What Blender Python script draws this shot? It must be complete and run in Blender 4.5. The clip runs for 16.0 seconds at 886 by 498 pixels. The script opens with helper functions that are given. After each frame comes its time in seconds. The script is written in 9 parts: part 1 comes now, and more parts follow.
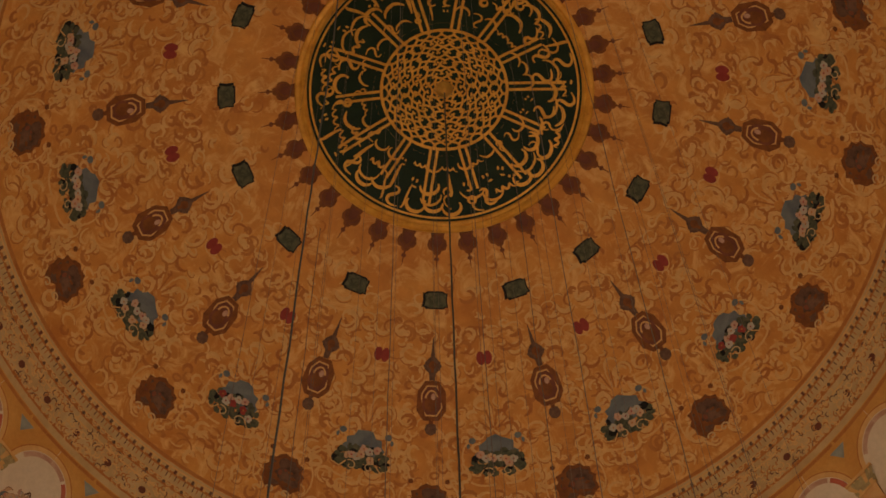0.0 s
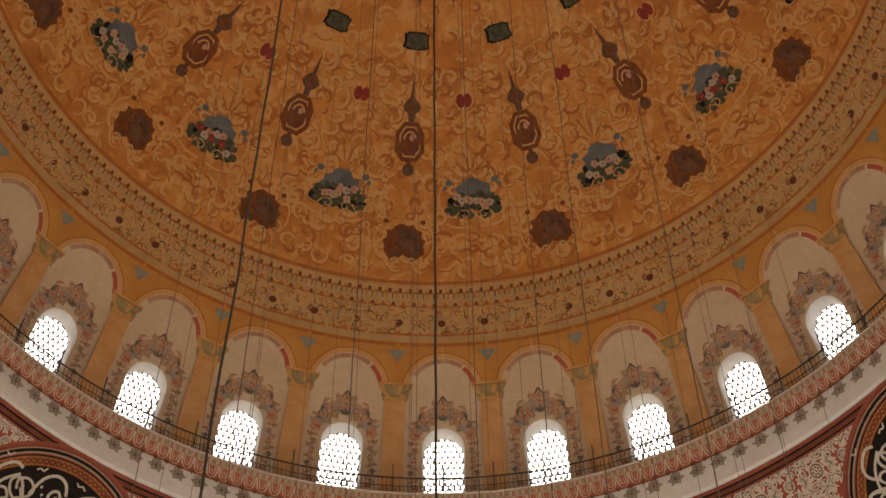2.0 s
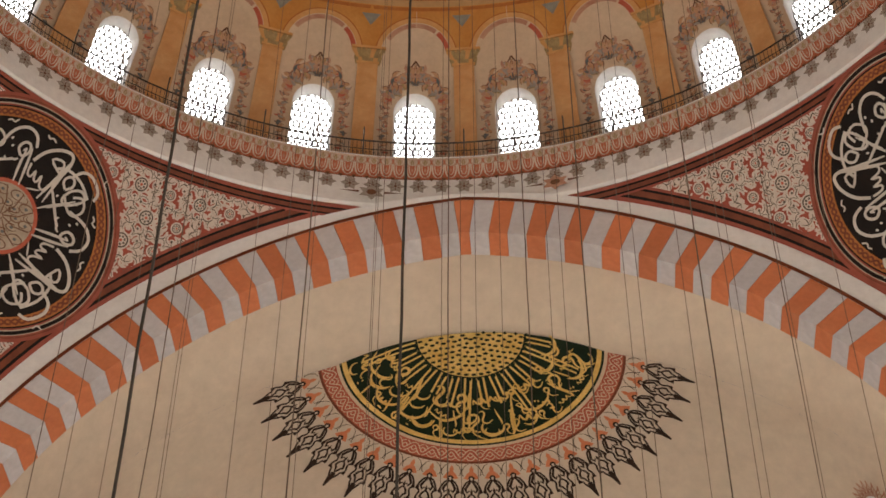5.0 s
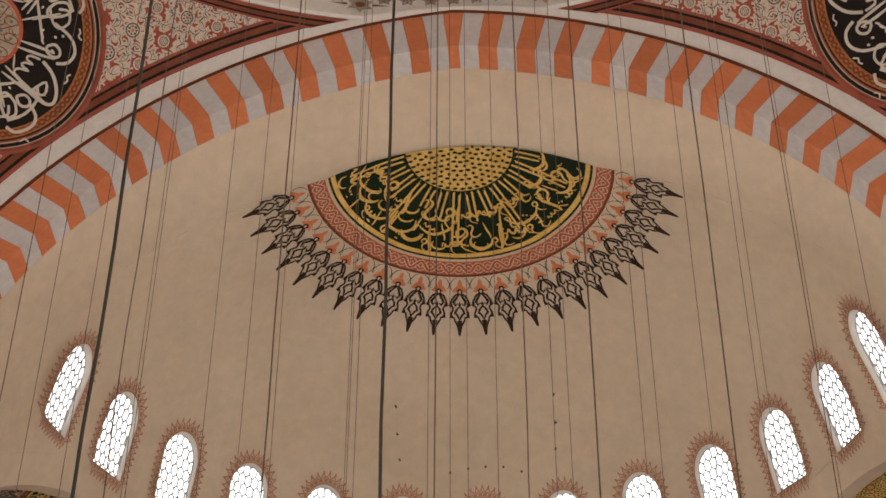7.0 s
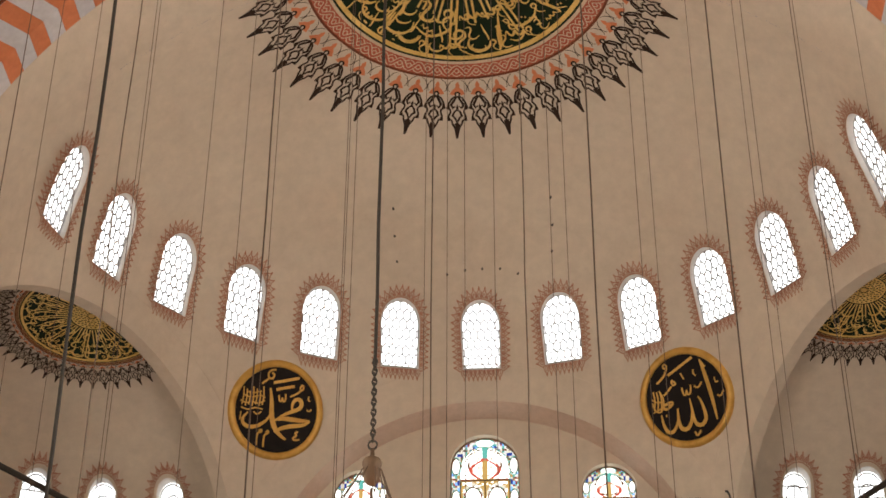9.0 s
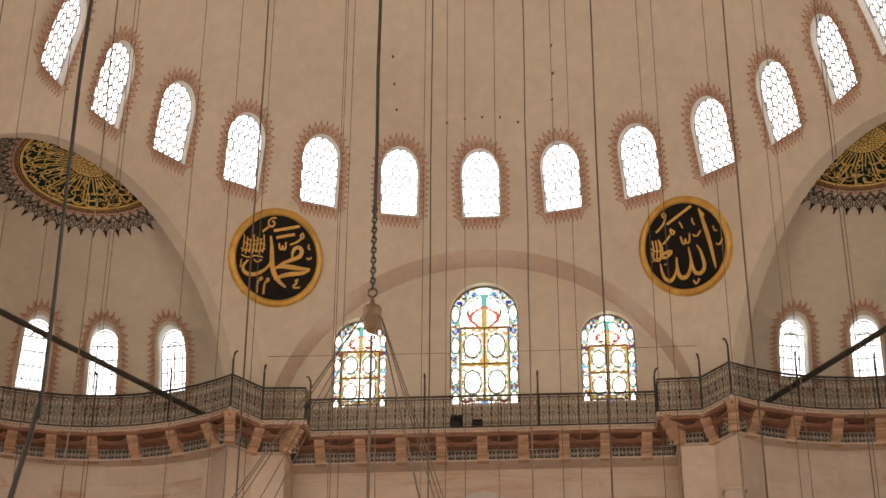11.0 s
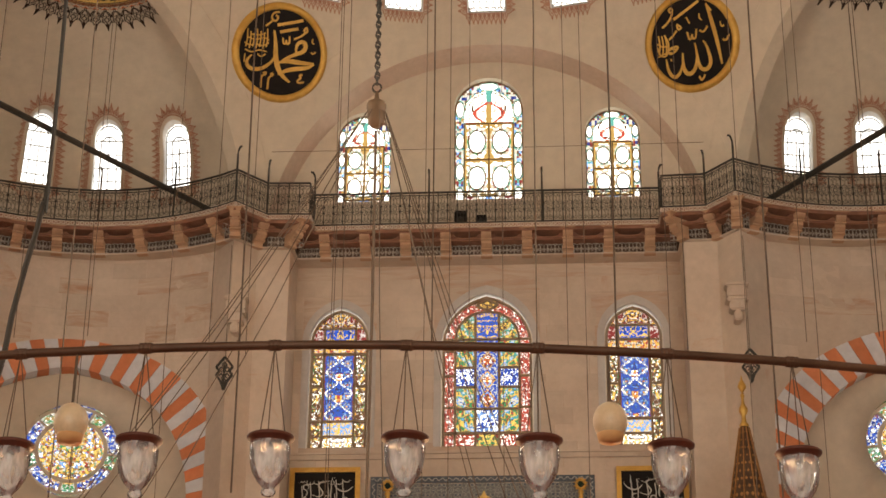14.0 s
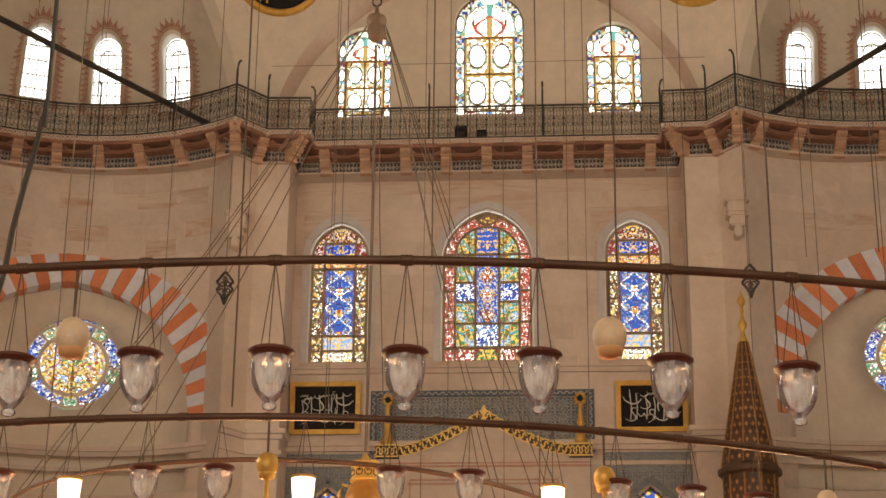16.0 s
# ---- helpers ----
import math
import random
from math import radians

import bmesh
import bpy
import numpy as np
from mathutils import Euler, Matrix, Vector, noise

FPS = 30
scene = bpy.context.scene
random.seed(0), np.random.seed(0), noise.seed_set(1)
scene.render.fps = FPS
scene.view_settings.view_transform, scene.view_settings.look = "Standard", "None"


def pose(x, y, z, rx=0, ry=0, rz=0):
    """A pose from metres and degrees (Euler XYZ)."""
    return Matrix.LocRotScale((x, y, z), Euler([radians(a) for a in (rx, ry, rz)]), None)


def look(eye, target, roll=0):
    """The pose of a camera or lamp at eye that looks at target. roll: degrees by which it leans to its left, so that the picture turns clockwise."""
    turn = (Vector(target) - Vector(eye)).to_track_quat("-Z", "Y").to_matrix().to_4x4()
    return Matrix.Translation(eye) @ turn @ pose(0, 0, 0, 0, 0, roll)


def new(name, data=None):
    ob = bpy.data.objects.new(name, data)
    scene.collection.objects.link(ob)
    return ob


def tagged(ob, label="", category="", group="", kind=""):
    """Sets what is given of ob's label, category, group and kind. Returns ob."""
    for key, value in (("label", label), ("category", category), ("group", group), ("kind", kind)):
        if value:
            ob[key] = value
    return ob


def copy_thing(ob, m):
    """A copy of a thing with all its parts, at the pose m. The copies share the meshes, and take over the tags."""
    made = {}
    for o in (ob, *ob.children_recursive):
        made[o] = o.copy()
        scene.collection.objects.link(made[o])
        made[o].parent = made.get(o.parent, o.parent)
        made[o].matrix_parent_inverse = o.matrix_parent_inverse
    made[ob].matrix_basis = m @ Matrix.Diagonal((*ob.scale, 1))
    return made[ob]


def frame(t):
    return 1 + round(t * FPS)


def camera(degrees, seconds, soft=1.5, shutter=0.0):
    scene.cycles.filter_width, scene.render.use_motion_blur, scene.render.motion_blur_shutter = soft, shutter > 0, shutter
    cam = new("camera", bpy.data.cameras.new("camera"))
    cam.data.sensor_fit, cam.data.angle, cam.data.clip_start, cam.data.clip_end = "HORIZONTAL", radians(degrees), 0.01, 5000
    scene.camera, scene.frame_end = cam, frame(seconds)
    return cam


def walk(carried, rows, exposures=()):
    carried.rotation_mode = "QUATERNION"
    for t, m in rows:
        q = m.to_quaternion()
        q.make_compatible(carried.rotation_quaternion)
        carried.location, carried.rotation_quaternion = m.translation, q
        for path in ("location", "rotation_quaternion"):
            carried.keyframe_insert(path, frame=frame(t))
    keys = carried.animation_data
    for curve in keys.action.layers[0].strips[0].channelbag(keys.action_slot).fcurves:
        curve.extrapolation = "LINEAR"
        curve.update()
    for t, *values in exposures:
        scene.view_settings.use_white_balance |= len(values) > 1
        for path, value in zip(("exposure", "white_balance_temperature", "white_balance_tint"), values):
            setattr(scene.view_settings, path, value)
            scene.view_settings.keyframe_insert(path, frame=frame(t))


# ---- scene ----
# The camera stands on one spot under the rear of the hall and tilts down from the dome to the qibla wall.
EYE = Vector((1.81, -16.02, 1.6))
cam = camera(27.54, 16.0, 1.6)
TILTS = [  # seconds, yaw, pitch, roll
    (0.0, 7.02, 65.71, -1.72), (0.5, 6.82, 63.79, -1.55), (1.0, 6.62, 61.74, -1.33), (1.5, 6.34, 59.64, -0.92),
    (2.0, 5.98, 57.53, -0.64), (2.5, 5.61, 55.43, -0.53), (3.0, 5.31, 53.44, -0.26), (3.5, 5.09, 51.66, -0.08),
    (4.0, 4.86, 50.01, 0.16), (6.5, 4.34, 42.59, 0.23), (7.0, 4.08, 41.07, 0.12), (7.5, 3.93, 39.42, 0.01),
    (8.0, 3.92, 37.75, 0.05), (8.5, 3.95, 36.22, 0.11), (9.0, 3.95, 34.82, 0.23), (9.5, 3.95, 33.51, 0.31),
    (12.0, 3.93, 27.82, 0.35), (12.5, 3.96, 26.70, 0.42), (13.0, 3.98, 25.62, 0.43), (13.5, 4.00, 24.58, 0.48),
    (14.0, 4.02, 23.55, 0.52), (14.5, 4.04, 22.57, 0.59), (15.0, 4.03, 21.75, 0.62), (15.5, 4.02, 21.17, 0.63),
    (16.0, 4.00, 20.86, 0.58),
]


def facing(yaw, pitch):
    y, p = radians(yaw), radians(pitch)
    return Vector((-math.sin(y) * math.cos(p), math.cos(y) * math.cos(p), math.sin(p)))


EXPOSURES = [(0.0, -0.6, 7700, 10), (1.0, -0.52, 7450, 10), (2.0, -0.4, 6950, 10), (3.0, -0.26, 6550, 10), (4.0, -0.16, 6350, 10), (7.0, -0.17, 6250, 10), (9.0, -0.09, 6250, 10), (12.0, 0.03, 6500, 10), (16.0, 0.0, 6950, 10)]
walk(cam, [(t, look(EYE, EYE + facing(yaw, pitch), roll)) for t, yaw, pitch, roll in TILTS], EXPOSURES)

# ---- light: overcast sky behind the windows, added fill lamps, lit glass lamps below ----
world = bpy.data.worlds.new("overcast_sky")
scene.world = world
world.use_nodes = True
wn = world.node_tree.nodes
sky = wn.new("ShaderNodeTexSky")
sky.sky_type, sky.sun_disc, sky.sun_elevation, sky.sun_rotation = "NISHITA", False, radians(40), radians(200)
world.node_tree.links.new(sky.outputs[0], wn["Background"].inputs[0])
wn["Background"].inputs[1].default_value = 0.1
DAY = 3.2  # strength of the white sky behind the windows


def area_lamp(name, m, sx, sy, watts, colour):
    data = bpy.data.lights.new(name, "AREA")
    data.shape, data.size, data.size_y, data.energy, data.color = "RECTANGLE", sx, sy, watts, colour
    ob = new(name, data)
    ob.matrix_world = m
    return ob


# unseen fill lamps added low before the closed side and rear walls, aimed up
for side in (-1, 1):
    area_lamp("side_window_daylight", look((side * 12.9, 0, 11), (0, 3, 24)), 16, 9, 3750, (1.0, 0.94, 0.86))
area_lamp("rear_window_daylight", look((0, -29.6, 9), (0, 10, 20)), 16, 8, 3500, (1.0, 0.94, 0.86))

# ---- materials ----


def ramp(nt, fac, stops):
    n = nt.nodes.new("ShaderNodeValToRGB")
    els = n.color_ramp.elements
    while len(els) < len(stops):
        els.new(0.5)
    for e, (p, c) in zip(els, stops):
        e.position, e.color = p, (*c, 1)
    nt.links.new(fac, n.inputs[0])
    return n.outputs[0]


def noise_tex(nt, scale, detail=4, distortion=0.0, rough=0.55, stretch=None):
    co = nt.nodes.new("ShaderNodeTexCoord")
    out = co.outputs["Object"]
    if stretch:
        mp = nt.nodes.new("ShaderNodeMapping")
        mp.inputs["Scale"].default_value = stretch
        nt.links.new(out, mp.inputs[0])
        out = mp.outputs[0]
    n = nt.nodes.new("ShaderNodeTexNoise")
    n.inputs["Scale"].default_value, n.inputs["Detail"].default_value = scale, detail
    n.inputs["Distortion"].default_value, n.inputs["Roughness"].default_value = distortion, rough
    nt.links.new(out, n.inputs["Vector"])
    return n.outputs["Fac"]


def mix(nt, fac, a, b, mode="MIX"):
    n = nt.nodes.new("ShaderNodeMix")
    n.data_type, n.blend_type = "RGBA", mode
    for sock, v in ((n.inputs["Factor"], fac), (n.inputs["A"], a), (n.inputs["B"], b)):
        if isinstance(v, (int, float)):
            sock.default_value = v
        elif isinstance(v, tuple):
            sock.default_value = (*v, 1)
        else:
            nt.links.new(v, sock)
    return n.outputs["Result"]


def material(name, dark, light, rough=0.7, metal=0.0, coarse=0.6, fine=9.0, bump=0.15, vary=0.0, stain=None, stretch=None, spec=0.3):
    """Two-scale surface: broad patches between dark and light, fine grain over it, and a light relief."""
    m = bpy.data.materials.new(name)
    m.use_nodes = True
    nt = m.node_tree
    b = nt.nodes["Principled BSDF"]
    big = noise_tex(nt, coarse, 5, 0.4, 0.6, stretch)
    small = noise_tex(nt, fine, 6, 0.0, 0.65, stretch)
    col = ramp(nt, big, [(0.3, dark), (0.7, light)])
    grain = ramp(nt, small, [(0.3, (0.86, 0.86, 0.86)), (0.7, (1.0, 1.0, 1.0))])
    col = mix(nt, 1.0, col, grain, "MULTIPLY")
    if stain:
        colour, size, lo, hi = stain
        f = ramp(nt, noise_tex(nt, size, 6, 1.2, 0.7, stretch), [(lo, (0, 0, 0)), (hi, (1, 1, 1))])
        col = mix(nt, f, col, colour)
    if vary:
        info = nt.nodes.new("ShaderNodeObjectInfo")
        v = ramp(nt, info.outputs["Random"], [(0.0, (1 - vary,) * 3), (1.0, (1.0, 1.0, 1.0))])
        col = mix(nt, 1.0, col, v, "MULTIPLY")
    nt.links.new(col, b.inputs["Base Color"])
    b.inputs["Roughness"].default_value, b.inputs["Metallic"].default_value = rough, metal
    b.inputs["Specular IOR Level"].default_value = spec
    if bump:
        bp = nt.nodes.new("ShaderNodeBump")
        bp.inputs["Strength"].default_value, bp.inputs["Distance"].default_value = bump, 0.03
        nt.links.new(small, bp.inputs["Height"])
        nt.links.new(bp.outputs[0], b.inputs["Normal"])
    return m


def glow(name, colour, strength):
    m = bpy.data.materials.new(name)
    m.use_nodes = True
    nt = m.node_tree
    nt.nodes.remove(nt.nodes["Principled BSDF"])
    e = nt.nodes.new("ShaderNodeEmission")
    e.inputs[0].default_value, e.inputs[1].default_value = (*colour, 1), strength
    nt.links.new(e.outputs[0], nt.nodes["Material Output"].inputs[0])
    return m


def stained(name, colour):
    """Coloured window glass: clear colour through, a faint gloss on it."""
    m = bpy.data.materials.new(name)
    m.use_nodes = True
    nt = m.node_tree
    nt.nodes.remove(nt.nodes["Principled BSDF"])
    t = nt.nodes.new("ShaderNodeBsdfTransparent")
    small = noise_tex(nt, 14, 3)
    nt.links.new(mix(nt, small, tuple(c * 0.55 for c in colour), colour), t.inputs[0])
    g = nt.nodes.new("ShaderNodeBsdfGlossy")
    g.inputs["Roughness"].default_value = 0.1
    s = nt.nodes.new("ShaderNodeMixShader")
    s.inputs[0].default_value = 0.04
    nt.links.new(t.outputs[0], s.inputs[1])
    nt.links.new(g.outputs[0], s.inputs[2])
    nt.links.new(s.outputs[0], nt.nodes["Material Output"].inputs[0])
    return m


CREAM = material("cream_plaster", (0.575, 0.48, 0.36), (0.655, 0.56, 0.427), 0.8, coarse=0.25, fine=3.0, bump=0.06, stain=((0.55, 0.44, 0.34), 0.5, 0.62, 0.8))
WHITE = material("white_plaster", (0.72, 0.71, 0.67), (0.80, 0.79, 0.75), 0.8, coarse=0.5, fine=5.0, bump=0.06)
# WHITE made lighter for the dome reveals: the windows' light put into the colour
LITREVEAL = material("bright_white_limewash", (0.80, 0.79, 0.76), (0.86, 0.85, 0.82), 0.8, coarse=0.8, fine=8.0, bump=0.05)
STONE = material("warm_limestone", (0.52, 0.40, 0.30), (0.66, 0.54, 0.42), 0.75, coarse=0.35, fine=4.0, bump=0.12, vary=0.12, stain=((0.5, 0.31, 0.2), 0.7, 0.6, 0.78))
STREAKED = material("streaked_limestone", (0.47, 0.35, 0.26), (0.60, 0.48, 0.37), 0.76, coarse=0.5, fine=4.0, bump=0.12, stain=((0.43, 0.265, 0.165), 0.9, 0.5, 0.72), stretch=(0.5, 0.5, 3.0))
LIME = material("greyed_lime_plaster", (0.46, 0.42, 0.375), (0.56, 0.52, 0.47), 0.8, coarse=0.7, fine=5.0, bump=0.06)
OCHRE = material("ochre_painted_plaster", (0.45, 0.15, 0.025), (0.63, 0.265, 0.058), 0.75, coarse=0.9, fine=3.0, bump=0.1, stain=((0.66, 0.355, 0.12), 1.6, 0.48, 0.66))
TAN = material("tan_painted_band", (0.42, 0.25, 0.10), (0.55, 0.35, 0.16), 0.75, coarse=1.2, fine=7.0, bump=0.08)
PALE = material("pale_painted_plaster", (0.59, 0.445, 0.295), (0.67, 0.52, 0.36), 0.75, coarse=0.8, fine=6.0, bump=0.06)
SHAFT = material("orange_marbled_paint", (0.55, 0.27, 0.09), (0.68, 0.40, 0.18), 0.6, coarse=1.8, fine=8.0, bump=0.05)
RED = material("red_paint", (0.42, 0.09, 0.045), (0.52, 0.13, 0.07), 0.7, coarse=2.0, fine=9.0, bump=0.05)
BRICK = material("brick_red_voussoir", (0.62, 0.19, 0.075), (0.74, 0.27, 0.12), 0.75, coarse=1.0, fine=6.0, bump=0.1, vary=0.18)
GREY = material("grey_white_voussoir", (0.59, 0.58, 0.59), (0.74, 0.73, 0.73), 0.7, coarse=1.0, fine=6.0, bump=0.1, vary=0.15)
OXIDE = material("oxide_red_paint", (0.23, 0.055, 0.032), (0.32, 0.085, 0.05), 0.7, coarse=2.0, fine=9.0, bump=0.05)
DUSTBLUE = material("dusty_blue_paint", (0.20, 0.20, 0.165), (0.29, 0.28, 0.23), 0.75, coarse=4.0, fine=12.0, bump=0.04)
MAROON = material("maroon_paint", (0.12, 0.028, 0.010), (0.20, 0.055, 0.02), 0.65, coarse=2.0, fine=9.0, bump=0.05)
BLACK = material("black_paint", (0.008, 0.006, 0.005), (0.018, 0.013, 0.010), 0.6, spec=0.12, coarse=2.0, fine=9.0, bump=0.03)
GREEN = material("dark_green_ground", (0.006, 0.014, 0.006), (0.014, 0.026, 0.011), 0.55, spec=0.12, coarse=1.5, fine=9.0, bump=0.03)
GOLD = material("gilding", (0.50, 0.27, 0.05), (0.72, 0.43, 0.10), 0.42, 0.35, coarse=2.5, fine=12.0, bump=0.12)
BLUEGREY = material("blue_grey_paint", (0.085, 0.098, 0.102), (0.16, 0.165, 0.155), 0.7, coarse=2.2, fine=9.0, bump=0.04)
BROWN = material("brown_paint", (0.10, 0.045, 0.02), (0.20, 0.09, 0.04), 0.7, coarse=3.0, fine=12.0, bump=0.04)
PINK = material("faded_rose_paint", (0.40, 0.19, 0.12), (0.54, 0.32, 0.21), 0.7, coarse=3.0, fine=12.0, bump=0.04)
IRON = material("dark_wrought_iron", (0.04, 0.035, 0.028), (0.07, 0.06, 0.048), 0.55, 0.4, coarse=3.0, fine=30.0, bump=0.1)
BRONZE = material("brown_painted_iron", (0.075, 0.037, 0.02), (0.13, 0.068, 0.038), 0.5, 0.3, coarse=3.0, fine=40.0, bump=0.1)
CORD = material("dark_cord", (0.085, 0.056, 0.036), (0.15, 0.105, 0.07), 0.8, coarse=4.0, fine=60.0, bump=0.1)
LEAD = material("lattice_plaster", (0.32, 0.31, 0.30), (0.45, 0.44, 0.42), 0.7, coarse=4.0, fine=20.0, bump=0.05)
WOOD = material("dark_turned_wood", (0.16, 0.085, 0.04), (0.28, 0.16, 0.08), 0.55, coarse=3.0, fine=25.0, bump=0.1)
EGG = material("ostrich_egg_shell", (0.62, 0.46, 0.28), (0.74, 0.58, 0.38), 0.35, coarse=6.0, fine=50.0, bump=0.04)
TILE = material("blue_grey_tile", (0.13, 0.135, 0.13), (0.22, 0.22, 0.205), 0.3, coarse=5.0, fine=20.0, bump=0.04, vary=0.2)
CARPET = material("red_carpet", (0.22, 0.05, 0.03), (0.32, 0.08, 0.05), 0.95, coarse=1.0, fine=20.0, bump=0.2)
SKYGLOW = glow("white_sky_outside", (1.0, 0.985, 0.96), DAY)
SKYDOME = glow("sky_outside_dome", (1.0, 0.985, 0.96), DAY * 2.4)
SKYBRIGHT = glow("bright_sky_outside", (1.0, 0.985, 0.96), DAY * 1.3)
SKYDIM = glow("dim_daylight_outside", (1.0, 0.985, 0.96), DAY * 1.0)

# ---- builders ----


def to_object(name, bm, mat, smooth=False, recalc=True):
    if recalc:
        bmesh.ops.recalc_face_normals(bm, faces=bm.faces)
    me = bpy.data.meshes.new(name)
    bm.to_mesh(me)
    bm.free()
    mats = mat if isinstance(mat, (list, tuple)) else [mat]
    for k in mats:
        me.materials.append(k)
    if smooth:
        me.polygons.foreach_set("use_smooth", [True] * len(me.polygons))
    return new(name, me)


def part(name, bm, mat, parent, label="", smooth=False, recalc=True):
    ob = to_object(name, bm, mat, smooth, recalc)
    ob.parent = parent
    if label:
        ob["label"] = label
    return ob


def share(name, src, parent, m=None):
    """One more piece on the same mesh."""
    ob = new(name, src.data)
    ob.parent = parent
    if m is not None:
        ob.matrix_basis = m
    return ob


def thing(name, label, category, group="", at=(0, 0, 0)):
    ob = new(name)
    ob.location = at
    return tagged(ob, label, category, group)


def turned(bm, prof, at=(0, 0, 0), n=24, mat=0):
    """A body of revolution round z from (radius, height) pairs."""
    rows = []
    for r, z in prof:
        rows.append([bm.verts.new((at[0] + r * math.cos(2 * math.pi * k / n), at[1] + r * math.sin(2 * math.pi * k / n), at[2] + z)) for k in range(n)])
    for a, b in zip(rows, rows[1:]):
        for k in range(n):
            f = bm.faces.new((a[k], a[(k + 1) % n], b[(k + 1) % n], b[k]))
            f.material_index = mat
    for row in (rows[0], rows[-1]):
        if (row[0].co - row[n // 2].co).length > 1e-4:
            bm.faces.new(row).material_index = mat


def tube(bm, pts, r, n=8, closed=False, mat=0):
    pts = [Vector(p) for p in pts]
    rows, m = [], len(pts)
    up = Vector((0, 0, 1))
    for i, p in enumerate(pts):
        d = (pts[(i + 1) % m] - pts[i - 1]) if closed else (pts[min(i + 1, m - 1)] - pts[max(i - 1, 0)])
        d.normalize()
        ref = up if abs(d.dot(up)) < 0.95 else Vector((1, 0, 0))
        s = d.cross(ref).normalized()
        w = s.cross(d)
        rows.append([bm.verts.new(p + r * (s * math.cos(2 * math.pi * k / n) + w * math.sin(2 * math.pi * k / n))) for k in range(n)])
    for i in range(m if closed else m - 1):
        a, b = rows[i], rows[(i + 1) % m]
        for k in range(n):
            bm.faces.new((a[k], a[(k + 1) % n], b[(k + 1) % n], b[k])).material_index = mat
    if not closed:
        bm.faces.new(rows[0]).material_index = mat
        bm.faces.new(rows[-1]).material_index = mat


def box(bm, lo, hi, mat=0):
    (x0, y0, z0), (x1, y1, z1) = lo, hi
    v = [bm.verts.new(p) for p in ((x0, y0, z0), (x1, y0, z0), (x1, y1, z0), (x0, y1, z0), (x0, y0, z1), (x1, y0, z1), (x1, y1, z1), (x0, y1, z1))]
    for q in ((0, 3, 2, 1), (4, 5, 6, 7), (0, 1, 5, 4), (1, 2, 6, 5), (2, 3, 7, 6), (3, 0, 4, 7)):
        bm.faces.new([v[k] for k in q]).material_index = mat


# surfaces as maps (u, v, off) -> place; off points into the hall


def ball(c, radius, az0=0.0, th0=None):
    """u: azimuth in degrees from +y towards +x; v: height. With th0: metres sideways and towards the crown round a spot."""
    c = Vector(c)
    if th0 is None:
        def m(u, v, off=0.0):
            r = radius - off
            z = max(-1.0, min(1.0, (v - c.z) / radius))
            s, a = math.sqrt(1 - z * z), radians(u)
            return c + r * Vector((s * math.sin(a), s * math.cos(a), z))
    else:
        s0 = math.sin(th0)

        def m(u, v, off=0.0):
            th = th0 - v / radius
            a = radians(az0) + u / (radius * s0)
            return c + (radius - off) * Vector((math.sin(th) * math.sin(a), math.sin(th) * math.cos(a), math.cos(th)))
    return m


def drum(c, radius):
    """u: azimuth in degrees; v: height; inside of a cylinder."""
    def m(u, v, off=0.0):
        a = radians(u)
        return Vector((c[0] + (radius - off) * math.sin(a), c[1] + (radius - off) * math.cos(a), v))
    return m


def plane_y(y):
    return lambda u, v, off=0.0: Vector((u, y - off, v))


def arched(w, h, n=14, point=0.0, x0=0.0, z0=0.0, su=1.0):
    """Outline of a round- or point-headed opening of width w and height h, foot centre at (x0, z0); su scales the sideways axis."""
    r = w / 2
    rise = r * (1 + point)
    big = (rise * rise + r * r) / (2 * r)  # radius of the two arcs of a pointed head
    out = [(x0 - r * su, z0), (x0 + r * su, z0)]
    for k in range(n + 1):
        a = math.pi * k / n
        x = r * math.cos(a)
        up = math.sqrt(max(0.0, big * big - (abs(x) + big - r) ** 2)) if point else rise * math.sin(a)
        out.append((x0 + x * su, z0 + h - rise + up))
    return out


def ray_poly(cx, cy, a, poly):
    dx, dy, best = math.cos(a), math.sin(a), 1e9
    for (x0, y0), (x1, y1) in zip(poly, poly[1:] + poly[:1]):
        ex, ey = x1 - x0, y1 - y0
        den = dx * ey - dy * ex
        if abs(den) < 1e-12:
            continue
        t = ((x0 - cx) * ey - (y0 - cy) * ex) / den
        s = ((x0 - cx) * dy - (y0 - cy) * dx) / den
        if t > 1e-9 and -1e-6 <= s <= 1 + 1e-6:
            best = min(best, t)
    return cx + best * dx, cy + best * dy


